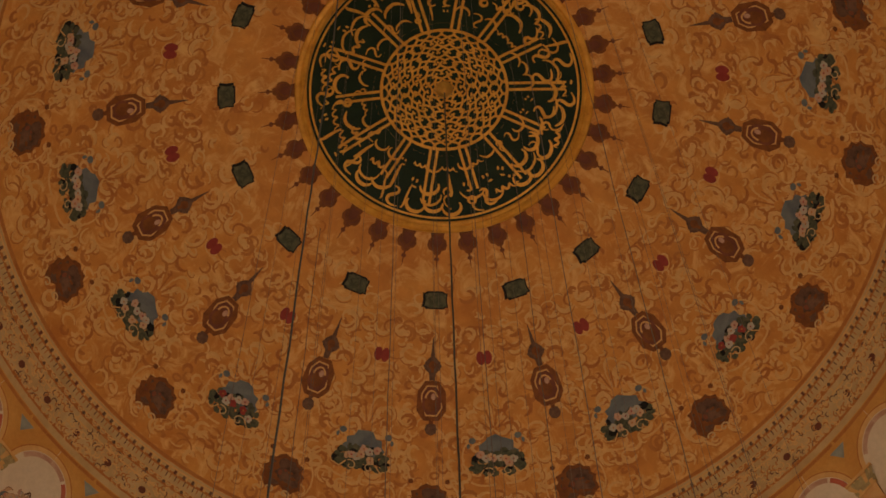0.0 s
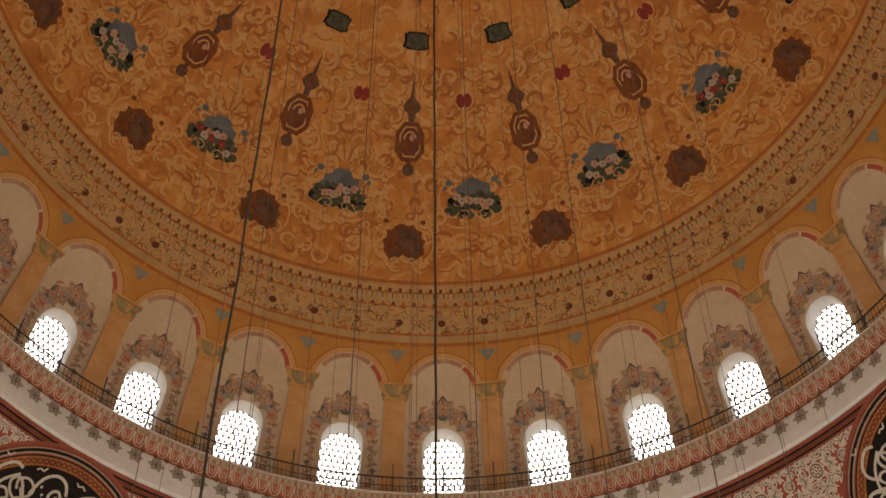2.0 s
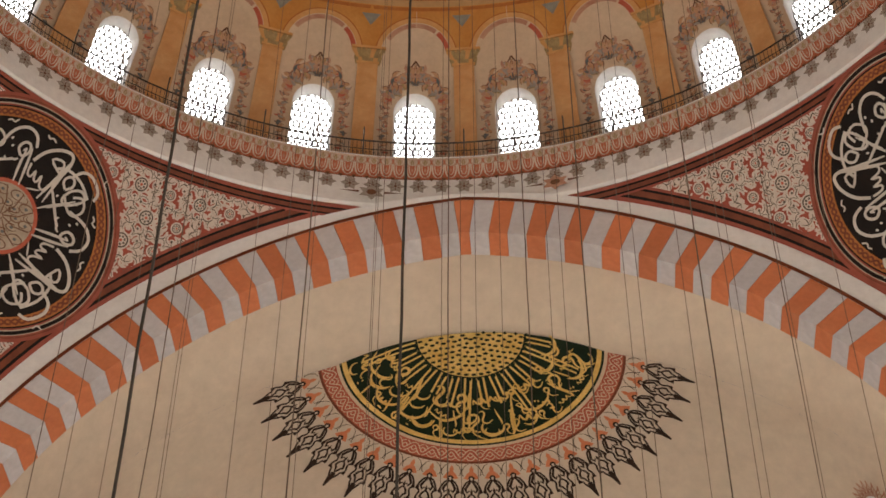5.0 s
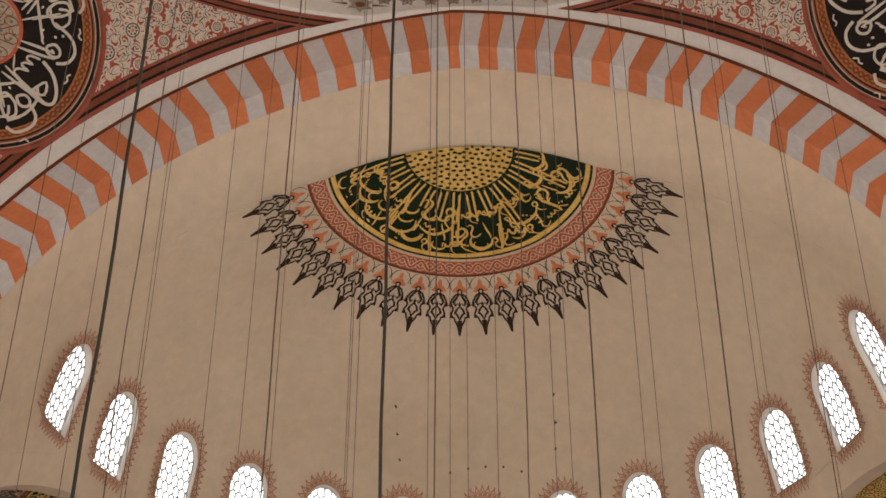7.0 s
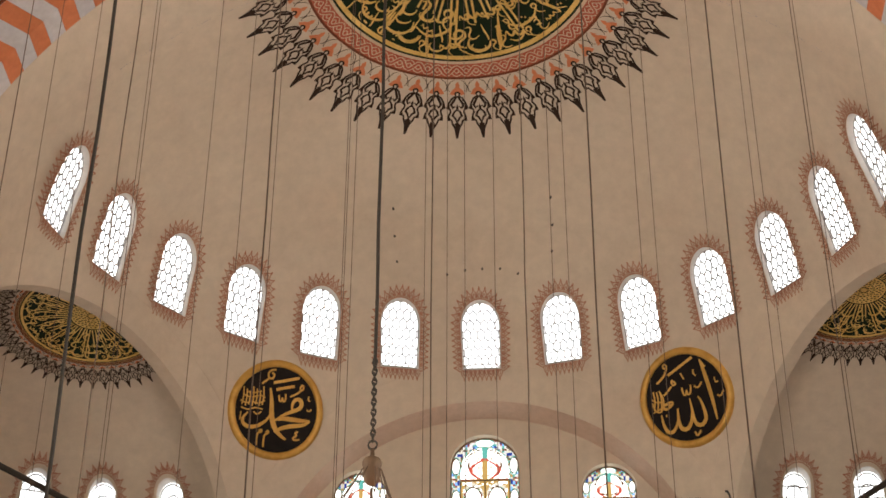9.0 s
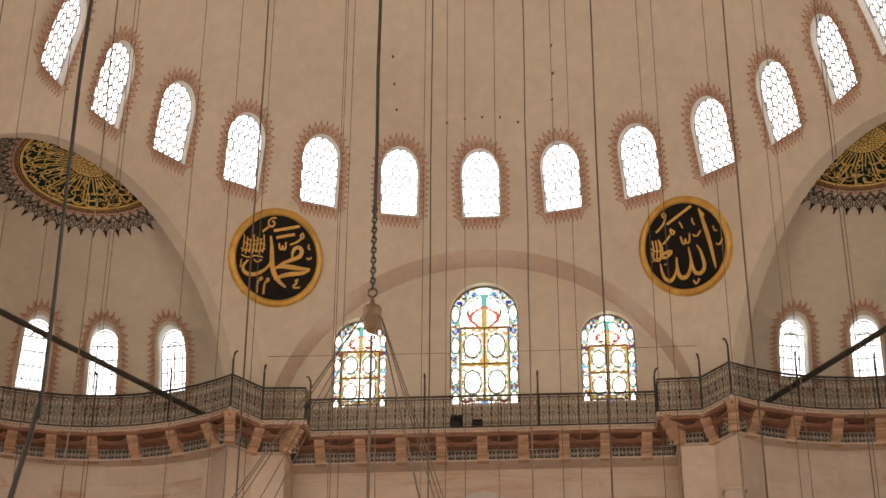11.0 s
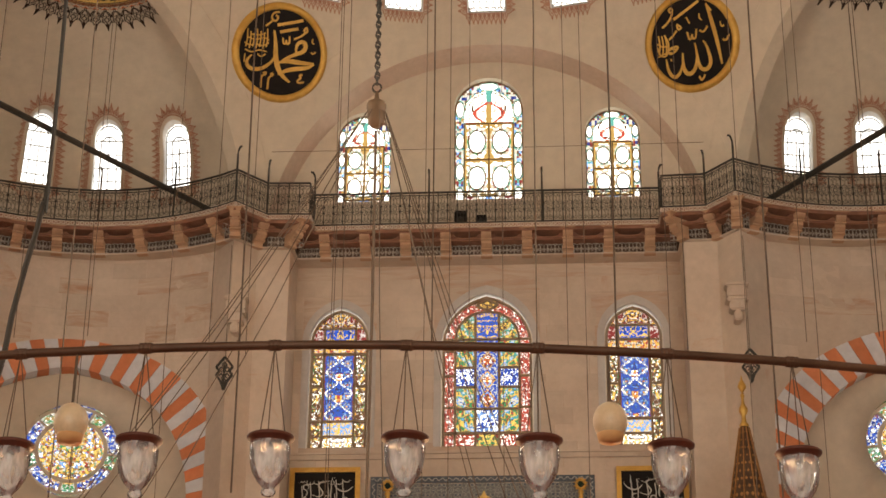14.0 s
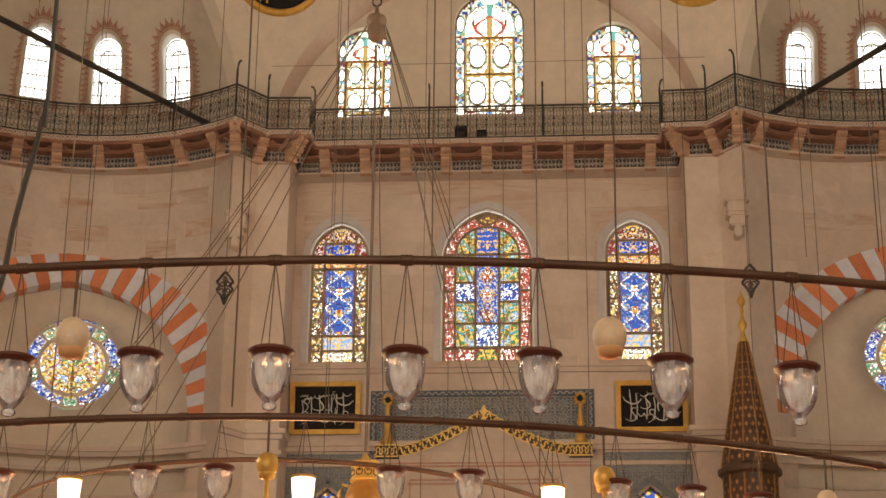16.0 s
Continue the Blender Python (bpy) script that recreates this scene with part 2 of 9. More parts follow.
def holed(bm, m, rect, hole, depth, rows=3, su=1.0, mat=0, reveal=0, splay=1.0):
    """A wall patch over rect = (u0, u1, v0, v1) with an opening that goes depth through it."""
    u0, u1, v0, v1 = rect
    frame4 = [(u0, v0), (u1, v0), (u1, v1), (u0, v1)]
    cx, cy = sum(p[0] for p in hole) / len(hole), sum(p[1] for p in hole) / len(hole)
    # work in a space where both axes are metres
    sc = lambda p: (p[0] / su, p[1])
    H, F, (gx, gy) = [sc(p) for p in hole], [sc(p) for p in frame4], sc((cx, cy))
    angs = sorted({round(math.atan2(p[1] - gy, p[0] - gx), 6) for p in H + F})
    for (ax, ay), (bx, by) in zip(F, F[1:] + F[:1]):
        angs += [round(math.atan2(ay + (by - ay) * k / 8 - gy, ax + (bx - ax) * k / 8 - gx), 6) for k in range(1, 8)]
    angs = sorted(set(angs))
    inner = [ray_poly(gx, gy, a, H) for a in angs]
    outer = [ray_poly(gx, gy, a, F) for a in angs]
    grid = []
    for k in range(rows):
        t = k / (rows - 1)
        grid.append([bm.verts.new(m((i[0] + (o[0] - i[0]) * t) * su, i[1] + (o[1] - i[1]) * t, 0)) for i, o in zip(inner, outer)])
    drop = (gy - min(p[1] for p in H)) * (1 - splay) * 0.9  # the splay leaves the sill level
    back = [bm.verts.new(m((gx + (i[0] - gx) * splay) * su, gy + (i[1] - gy) * splay - drop, -depth)) for i in inner]
    n = len(angs)
    for k in range(n):
        j = (k + 1) % n
        for a, b in zip(grid, grid[1:]):
            bm.faces.new((a[k], a[j], b[j], b[k])).material_index = mat
        bm.faces.new((back[k], back[j], grid[0][j], grid[0][k])).material_index = reveal


def sheet(bm, m, u0, u1, nu, v0, v1, nv, off=0.0, mat=0):
    rows = [[bm.verts.new(m(u0 + (u1 - u0) * i / nu, v0 + (v1 - v0) * j / nv, off)) for i in range(nu + 1)] for j in range(nv + 1)]
    for a, b in zip(rows, rows[1:]):
        for i in range(nu):
            bm.faces.new((a[i], a[i + 1], b[i + 1], b[i])).material_index = mat


def fill(bm, m, poly, off, mat=0):
    try:
        f = bm.faces.new([bm.verts.new(m(u, v, off)) for u, v in poly])
        f.material_index = mat
    except ValueError:
        pass


def fill_arch(bm, m, w, h, x0, z0, off, n=14, mat=0, conv=None):
    """A round-headed pane in level strips, so that it follows a curved wall."""
    conv = conv or (lambda x, z: (x, z))
    r, rows = w / 2, []
    for k in range(n + 1):
        z = h * k / n
        half = r if z < h - r else math.sqrt(max(1e-6, r * r - (z - h + r) ** 2))
        rows.append([bm.verts.new(m(*conv(x0 + half * t, z0 + z), off)) for t in (-1, -0.33, 0.33, 1)])
    for a, b in zip(rows, rows[1:]):
        for k in range(3):
            bm.faces.new((a[k], a[k + 1], b[k + 1], b[k])).material_index = mat


def stroke(bm, m, pts, w, off, mat=0, taper=False):
    """A painted line along (u, v) points, w wide, both in metres of the map."""
    n = len(pts)
    left, right = [], []
    for i, (x, y) in enumerate(pts):
        ax, ay = pts[max(i - 1, 0)]
        bx, by = pts[min(i + 1, n - 1)]
        dx, dy = bx - ax, by - ay
        ln = math.hypot(dx, dy) or 1
        k = w / 2 * (0.35 + 0.65 * math.sin(math.pi * min(1, max(0, (i + 0.3) / (n - 0.4)))) if taper else 1)
        left.append(bm.verts.new(m(x - dy / ln * k, y + dx / ln * k, off)))
        right.append(bm.verts.new(m(x + dy / ln * k, y - dx / ln * k, off)))
    for i in range(n - 1):
        bm.faces.new((left[i], left[i + 1], right[i + 1], right[i])).material_index = mat


def oval(cx, cy, rx, ry, n=16, a0=0.0):
    return [(cx + rx * math.cos(a0 + 2 * math.pi * k / n), cy + ry * math.sin(a0 + 2 * math.pi * k / n)) for k in range(n)]


def arc(cx, cy, r, a0, a1, n=10, ry=None):
    ry = r if ry is None else ry
    return [(cx + r * math.cos(radians(a0 + (a1 - a0) * k / n)), cy + ry * math.sin(radians(a0 + (a1 - a0) * k / n))) for k in range(n + 1)]


def ribbon_ring(bm, m, r0, r1, n, off, a0=0.0, a1=360.0, mat=0):
    """A ring band in a flat (x, y) map round (0, 0), in steps small enough to follow a dome."""
    steps = max(1, math.ceil((r1 - r0) / 0.3))
    rows = []
    for i in range(steps + 1):
        r = r0 + (r1 - r0) * i / steps
        rows.append([bm.verts.new(m(r * math.sin(radians(a0 + (a1 - a0) * k / n)), r * math.cos(radians(a0 + (a1 - a0) * k / n)), off)) for k in range(n + 1)])
    for a, b in zip(rows, rows[1:]):
        for k in range(n):
            bm.faces.new((a[k], a[k + 1], b[k + 1], b[k])).material_index = mat


def spin(deg, c=(0, 0, 0)):
    """Turn about a vertical axis through c, by an azimuth (+y towards +x)."""
    return Matrix.Translation(c) @ Matrix.Rotation(-radians(deg), 4, "Z") @ Matrix.Translation(-Vector(c))


def crown_map(c, radius):
    """Flat metres round the crown of a dome: x, y in plan directions, kept at the dome's surface."""
    c = Vector(c)

    def m(x, y, off=0.0):
        d = math.hypot(x, y)
        th = d / radius
        k = math.sin(th) / d if d > 1e-9 else 0
        return c + (radius - off) * Vector((x * k, y * k, math.cos(th)))
    return m


def box_bar(bm, p, q, w, t, m, off, mat=0):
    """A straight bar on a map from p to q, w wide and t thick, its back at off."""
    dx, dy = q[0] - p[0], q[1] - p[1]
    ln = math.hypot(dx, dy) or 1
    nx, ny = -dy / ln * w / 2, dx / ln * w / 2
    lo = [(p[0] + nx, p[1] + ny), (p[0] - nx, p[1] - ny), (q[0] - nx, q[1] - ny), (q[0] + nx, q[1] + ny)]
    a = [bm.verts.new(m(u, v, off)) for u, v in lo]
    b = [bm.verts.new(m(u, v, off + t)) for u, v in lo]
    bm.faces.new(b).material_index = mat
    for k in range(4):
        bm.faces.new((a[k], a[(k + 1) % 4], b[(k + 1) % 4], b[k])).material_index = mat


def upright(az, c, r):
    return lambda x, z, off=0.0: ball(c, r)(az + math.degrees(x / math.sqrt(r * r - (z - c.z) ** 2)), z, off)


def glyph(q):
    """One sweep of a brush letter in a unit box: an upright, a bowl, a loop, a tail, a tooth row or dots."""
    kind = q.choice(("upright", "bowl", "bowl", "loop", "tail", "teeth", "ess", "dots"))
    if kind == "upright":
        return [([(0.0, 0.55), (0.02, 0.1), (-0.03, -0.35), (0.05, -0.5)], 1.1)]
    if kind == "bowl":
        return [(arc(0, 0, 0.42, 170 + q.uniform(-20, 20), 375 + q.uniform(-15, 30), 10, 0.34), 1.25)]
    if kind == "loop":
        return [(arc(0.02, 0.18, 0.16, -60, 270, 9, 0.15) + [(0.12, -0.12), (0.02, -0.34), (-0.26, -0.48)], 1.1)]
    if kind == "tail":
        return [([(0.5, 0.2), (0.3, -0.02), (0.05, -0.1), (-0.2, -0.02), (-0.42, 0.12), (-0.5, 0.34)], 1.2)]
    if kind == "teeth":
        return [([(0.5, -0.05), (0.45, 0.18), (0.36, -0.06), (0.2, -0.08), (0.14, 0.16), (0.05, -0.08), (-0.12, -0.08), (-0.2, 0.16), (-0.28, -0.1), (-0.5, -0.14)], 0.9)]
    if kind == "ess":
        return [([(0.3, 0.42), (0.08, 0.46), (-0.02, 0.28), (0.12, 0.08), (0.28, -0.1), (0.2, -0.32), (-0.05, -0.38), (-0.34, -0.24)], 1.1)]
    return [([(-0.12, 0.0), (-0.02, 0.02)], 1.3), ([(0.08, 0.06), (0.18, 0.08)], 1.3), ([(-0.1, -0.3), (0.1, -0.24)], 0.7)]


def smooth_line(pts):
    fine = []
    for p, q2 in zip(pts, pts[1:]):
        fine += [(p[0] + (q2[0] - p[0]) * t / 3, p[1] + (q2[1] - p[1]) * t / 3) for t in range(3)]
    fine.append(pts[-1])
    for _ in range(2):
        fine = [fine[0]] + [((a[0] + 2 * b[0] + c2[0]) / 4, (a[1] + 2 * b[1] + c2[1]) / 4) for a, b, c2 in zip(fine, fine[1:], fine[2:])] + [fine[-1]]
    return fine


def script_ring(bm, m, r0, r1, a0, a1, size, width, q, off):
    """Brush letters packed in a ring band, their feet towards the rim."""
    rows = max(1, round((r1 - r0) / size))
    n = 0
    for j in range(rows):
        r = r0 + (r1 - r0) * (j + 0.5) / rows
        count = max(1, round(abs(radians(a1 - a0)) * r / (size * 0.86)))
        for k in range(count):
            a = radians(a0 + (a1 - a0) * (k + 0.5 + q.uniform(-0.15, 0.15)) / count)
            c, sn = math.cos(a), math.sin(a)
            rr = r + q.uniform(-0.12, 0.12) * size
            tilt = q.uniform(-0.35, 0.35)
            for pts, w in glyph(q):
                out = []
                for u, v in smooth_line(pts):
                    u, v = (u * math.cos(tilt) - v * math.sin(tilt)) * size, (u * math.sin(tilt) + v * math.cos(tilt)) * size
                    out.append((sn * (rr - v) + c * u * -1, c * (rr - v) - sn * u * -1))
                n += 1
                stroke(bm, m, out, width * w, off + 0.0002 * (n % 40), 0, True)

# ---- setting: the great dome ----
DC, DR = Vector((0, 0, 33.4)), 14.4
dome_map = ball(DC, DR)


def th_at(z, c=DC, r=DR):
    return math.acos((z - c.z) / r)


def on_ball(poly, az, c, r):
    """An outline in upright metres, laid on a dome at an azimuth."""
    return [(az + math.degrees(x / math.sqrt(r * r - (z - c.z) ** 2)), z) for x, z in poly]


bm = bmesh.new()
for k in range(32):
    az = 11.25 * (k - 16) + 5.625
    holed(bm, dome_map, (az - 5.625, az + 5.625, 35.5, 39.5), on_ball(arched(1.11, 2.09, 16, 0, 0, 36.92), az, DC, DR), 0.36, 3, 4.244, 1, 3, 0.93)
sheet(bm, dome_map, -180, 180, 128, 39.5, 41.2, 4, 0, 1)
sheet(bm, dome_map, -180, 180, 128, 39.3, 39.7, 1, -0.05, 1)
sheet(bm, dome_map, -180, 180, 128, 41.2, 42.55, 3, 0, 2)
rows = []
for j in range(25):
    th = th_at(42.55) * (1 - j / 24)
    z = DC.z + DR * math.cos(th)
    rows.append([bm.verts.new(dome_map(360 * i / 128, min(z, 47.7999), 0)) for i in range(128)])
for a, b in zip(rows, rows[1:]):
    for i in range(128):
        bm.faces.new((a[i], a[(i + 1) % 128], b[(i + 1) % 128], b[i])).material_index = 0
dome = tagged(to_object("ceiling_dome", bm, [OCHRE, PALE, TAN, LITREVEAL], True, False), "great dome painted ochre with rings of painted ornament", "dome", kind="structure")

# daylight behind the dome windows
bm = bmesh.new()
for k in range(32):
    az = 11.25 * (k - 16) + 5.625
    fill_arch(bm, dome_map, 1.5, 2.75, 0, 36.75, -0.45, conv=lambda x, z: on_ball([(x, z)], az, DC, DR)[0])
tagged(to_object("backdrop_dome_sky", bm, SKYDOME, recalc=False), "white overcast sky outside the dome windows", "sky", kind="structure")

# ring cornice under the dome
FRIEZE = material("tan_frieze_paint", (0.40, 0.29, 0.21), (0.52, 0.40, 0.30), 0.75, coarse=2.0, fine=9.0, bump=0.06)
bm = bmesh.new()
prof = [(14.3, 35.60), (12.57, 35.60), (12.54, 35.57), (12.54, 35.53), (12.57, 35.50), (12.64, 35.29), (12.71, 35.08), (12.72, 35.05), (12.72, 35.0), (12.72, 34.0), (12.772, 33.925)]
n = 192
rows = [[bm.verts.new((r * math.sin(2 * math.pi * k / n), r * math.cos(2 * math.pi * k / n), z)) for k in range(n)] for r, z in prof]
for j, (a, b) in enumerate(zip(rows, rows[1:])):
    for k in range(n):
        bm.faces.new((a[k], a[(k + 1) % n], b[(k + 1) % n], b[k])).material_index = 1 if 3 <= j <= 5 else 0
ring_wall = tagged(to_object("trim_ring_cornice", bm, [WHITE, FRIEZE], False), "white plaster ring with a painted frieze under the dome", "cornice", kind="structure")

# pendentives: one sphere cut by the four arch planes
PC, PR = Vector((0, 0, 21.7)), 17.7
YA = 12.6
bm = bmesh.new()
sheet(bm, ball(PC, PR), -180, 180, 320, 22.0, 33.93, 48)
for no in ((1, 0, 0), (-1, 0, 0), (0, 1, 0), (0, -1, 0)):
    bmesh.ops.bisect_plane(bm, geom=bm.verts[:] + bm.edges[:] + bm.faces[:], plane_co=Vector(no) * (YA - 0.055), plane_no=no, clear_outer=True)


SCROLL = material("red_painted_ground", (0.27, 0.055, 0.03), (0.36, 0.085, 0.05), 0.75, coarse=2.0, fine=9.0, bump=0.05)
pend = tagged(to_object("wall_pendentives", bm, SCROLL, True, False), "curved pendentives painted with red and cream scrolls", "pendentive", kind="structure")

# great arch on the qibla side: slightly pointed, white band, alternating red and white voussoirs
ACX, ACZ, AR0, AR1, YB = 1.2, 20.4, 12.53, 13.66, 13.33
BANDR = math.sqrt(PR * PR - (YA - 0.056) ** 2)


def arch_point(r, t):
    """A point (x, z) of the pointed arch of radius r; t runs from -1 (one springing) over 0 (crown) to 1."""
    low = math.asin(ACX / r)
    a = low + (math.pi / 2 - low) * abs(t)
    return math.copysign(r * math.sin(a) - ACX, t), ACZ + r * math.cos(a)


bm = bmesh.new()
n = 120
a_, b_, c_ = [], [], []
for k in range(n + 1):
    x, z = arch_point(AR1, 1 - 2 * k / n)
    a = math.atan2(z - PC.z, x)
    a_.append(bm.verts.new((x, YA + 0.012, z)))
    b_.append(bm.verts.new((BANDR * math.cos(a), YA - 0.056, PC.z + BANDR * math.sin(a))))
    c_.append(bm.verts.new((x, YB, z)))
for k in range(n):
    bm.faces.new((a_[k], a_[k + 1], b_[k + 1], b_[k]))
    bm.faces.new((a_[k], a_[k + 1], c_[k + 1], c_[k]))
# legs of the arch wall and the wall that closes the corners
for s in (-1, 1):
    box(bm, (min(s * (AR0 - ACX), s * 20), YA + 0.02, 0), (max(s * (AR0 - ACX), s * 20), YB, ACZ))
arch_wall = tagged(to_object("wall_arch", bm, WHITE, False), "white plaster band of the great arch", "wall", kind="structure")

# half dome beyond the arch
HC, HR = Vector((0, 15.0, 19.87)), 11.64
half_map = ball(HC, HR)
bm = bmesh.new()
# transition from the arch to the half dome
n = 96
loft = []
for j in range(13):
    t = j / 12
    w = 1 - (1 - t) ** 2.2
    y = YB - 0.01 + (HC.y - YB + 0.01) * t
    ring = []
    for k in range(n + 1):
        x, z = arch_point(AR0 * 1.003, 2 * k / n - 1)
        ring.append(bm.verts.new((x + (-HR * math.cos(math.pi * k / n) - x) * w, y, z + (HC.z + HR * math.sin(math.pi * k / n) - z) * w)))
    loft.append(ring)
for a, b in zip(loft, loft[1:]):
    for k in range(n):
        bm.faces.new((a[k], a[k + 1], b[k + 1], b[k]))
STEP = 13.56
WZ0, WZ1 = 26.15, 27.62
SUH = 180 / math.pi / 9.4
HWIN = [STEP * k + 0.2 for k in range(-6, 7)]


def half_shear(u, v, off=0.0):
    """The half dome with its window row leaning: feet drawn towards the middle."""
    lean = 0.063 * max(0.0, min(1.2, (WZ1 - v) / 1.49)) * min(1.0, (90 - abs(u)) / 5)
    return half_map(u * (1 - lean), v, off)


def half_window(az):
    """Upright metres of a window to the leaning map."""
    def conv(x, z):
        return az + math.degrees(x / math.sqrt(HR * HR - (z - HC.z) ** 2)), z - 0.18 * (az / 81) ** 2
    return conv


for az in HWIN:
    u0, u1 = az - STEP / 2, az + STEP / 2
    if az == HWIN[0]:
        u0 = -90
    if az == HWIN[-1]:
        u1 = 90
    holed(bm, half_shear, (u0, u1, 25.6, 28.0), [half_window(az)(x, z) for x, z in arched(1.08, WZ1 - WZ0, 14, 0, 0, WZ0)], 0.17, 3, SUH, 0, 1, 0.93)
zt = 28.0
tht = math.acos((zt - HC.z) / HR)
rows = []
for j in range(15):
    th = tht * (1 - j / 14)
    rows.append([bm.verts.new(half_map(-90 + 180 * i / 64, min(HC.z + HR * math.cos(th), HC.z + HR - 1e-5), 0)) for i in range(65)])
for a, b in zip(rows, rows[1:]):
    for i in range(64):
        bm.faces.new((a[i], a[i + 1], b[i + 1], b[i]))
sheet(bm, half_map, -90, 90, 96, 20.3, 25.6, 16)
sheet(bm, half_map, -90, 90, 96, 25.45, 25.85, 1, -0.05)
sheet(bm, half_map, -90, 90, 96, 27.85, 28.2, 1, -0.05)
# cut for the central recess and the two corner niches
EXN = Vector((-0.862, 0.507, 0))
RY = 25.22
for co, no in (((0, RY, 0), (0, 1, 0)), ((-6.30, 24.534, 0), EXN), ((6.30, 24.534, 0), (0.862, 0.507, 0))):
    low = [f for f in bm.faces if f.calc_center_median().z < 25.75]
    geom = list({v for f in low for v in f.verts}) + list({e for f in low for e in f.edges}) + low
    bmesh.ops.bisect_plane(bm, geom=geom, plane_co=co, plane_no=no, clear_outer=True)
half = tagged(to_object("ceiling_half_dome", bm, [CREAM, WHITE], True, False), "cream plaster half dome with a row of arched windows", "half dome", kind="structure")

bm = bmesh.new()
for az in HWIN:
    fill_arch(bm, half_shear, 1.2, WZ1 - WZ0 + 0.3, 0, WZ0 - 0.15, -0.28, conv=half_window(az))
tagged(to_object("backdrop_half_dome_sky", bm, SKYGLOW, recalc=False), "white overcast sky outside the half dome windows", "sky", kind="structure")

# ---- setting: qibla wall with its recess ----
WY = 25.9
KW = (WY - EYE.y) / 43.22


def wx(x):
    return EYE.x + (x - EYE.x) * KW


def wz(z):
    return EYE.z + (z - EYE.z) * KW


RR = math.sqrt(HR * HR - (RY - HC.y) ** 2)
bm = bmesh.new()
wall = plane_y(WY)
# columns of the wall: middle and two sides, upper storey 20.6 to 25.6, lower 14.9 to 20.6, foot
UP = [(-3.38, 1.46, 2.66, 21.9), (-0.03, 1.86, 3.64, 21.9), (3.28, 1.46, 2.66, 21.9)]
LO = [(-3.87, 1.56, 3.8, 15.1), (-0.08, 2.36, 4.12, 15.1), (3.65, 1.52, 3.78, 15.1)]
UP = [(wx(x), w * KW, h * KW, wz(z)) for x, w, h, z in UP]
LO = [(wx(x), w * KW, h * KW, wz(z)) for x, w, h, z in LO]
ZM, ZF = wz(20.6), wz(14.95)
cuts = [-5.75, -1.95, 1.85, 5.75]
for k in range(3):
    x, w, h, z = UP[k]
    holed(bm, wall, (cuts[k], cuts[k + 1], ZM, 25.7), arched(w, h, 16, 0, x, z), 0.3, 2, 1.0, 0, 0)
    x, w, h, z = LO[k]
    holed(bm, wall, (cuts[k], cuts[k + 1], ZF, ZM), arched(w, h, 24, 0.2, x, z), 0.22, 2, 1.0, 1, 2)
sheet(bm, wall, -5.75, 5.75, 1, 0, ZF, 1, 0, 1)
# soffit of the recess, a little rosier and darker than the cream plaster
n = 40
f0 = [bm.verts.new((RR * math.cos(math.pi * k / n), RY, HC.z + RR * math.sin(math.pi * k / n))) for k in range(n + 1)]
f1 = [bm.verts.new((5.42 * math.cos(math.pi * k / n), WY, HC.z + 5.42 * math.sin(math.pi * k / n))) for k in range(n + 1)]
for k in range(n):
    bm.faces.new((f0[k], f0[k + 1], f1[k + 1], f1[k])).material_index = 3
ROSE = material("rose_painted_soffit", (0.555, 0.42, 0.32), (0.63, 0.49, 0.385), 0.8, coarse=0.6, fine=6.0, bump=0.05)
qibla = tagged(to_object("wall_qibla", bm, [CREAM, STREAKED, LIME, ROSE], False, False), "limestone qibla wall with stained-glass windows under a plastered recess", "wall", kind="structure")
bm = bmesh.new()
for x, w, h, z in UP:
    fill(bm, wall, arched(w + 0.1, h + 0.1, 16, 0, x, z - 0.05), -0.34)
tagged(to_object("backdrop_upper_sky", bm, SKYBRIGHT, recalc=False), "bright overcast sky outside the upper stained-glass windows", "sky", kind="structure")
bm = bmesh.new()
for x, w, h, z in LO:
    fill(bm, wall, arched(w - 0.12, h - 0.12, 24, 0.2, x, z + 0.06), -0.3)
tagged(to_object("backdrop_lower_sky", bm, SKYDIM, recalc=False), "dimmer daylight outside the lower stained-glass windows", "sky", kind="structure")

# pointed arch of the lower niche walls: (sideways, height) in metres round its axis
NAC, NAZ, NR0, NR1, NAC1 = 0.40, 13.3, 3.71, 4.41, 0.02
NRS = NR0 - 0.015  # the voussoirs stand proud of the reveal


def niche_arch(r, n=24):
    low = math.asin(NAC / r)
    side_pts = [(r * math.sin(low + (math.pi / 2 - low) * k / n) - NAC, NAZ + r * math.cos(low + (math.pi / 2 - low) * k / n)) for k in range(n, -1, -1)]
    return side_pts + [(-x, z) for x, z in reversed(side_pts[:-1])]


# corner niches: curved wall, half dome with windows, arch wall below with striped arch and round window
EX, EXR, EXZ = (9.3, 20.1), 6.15, 19.55
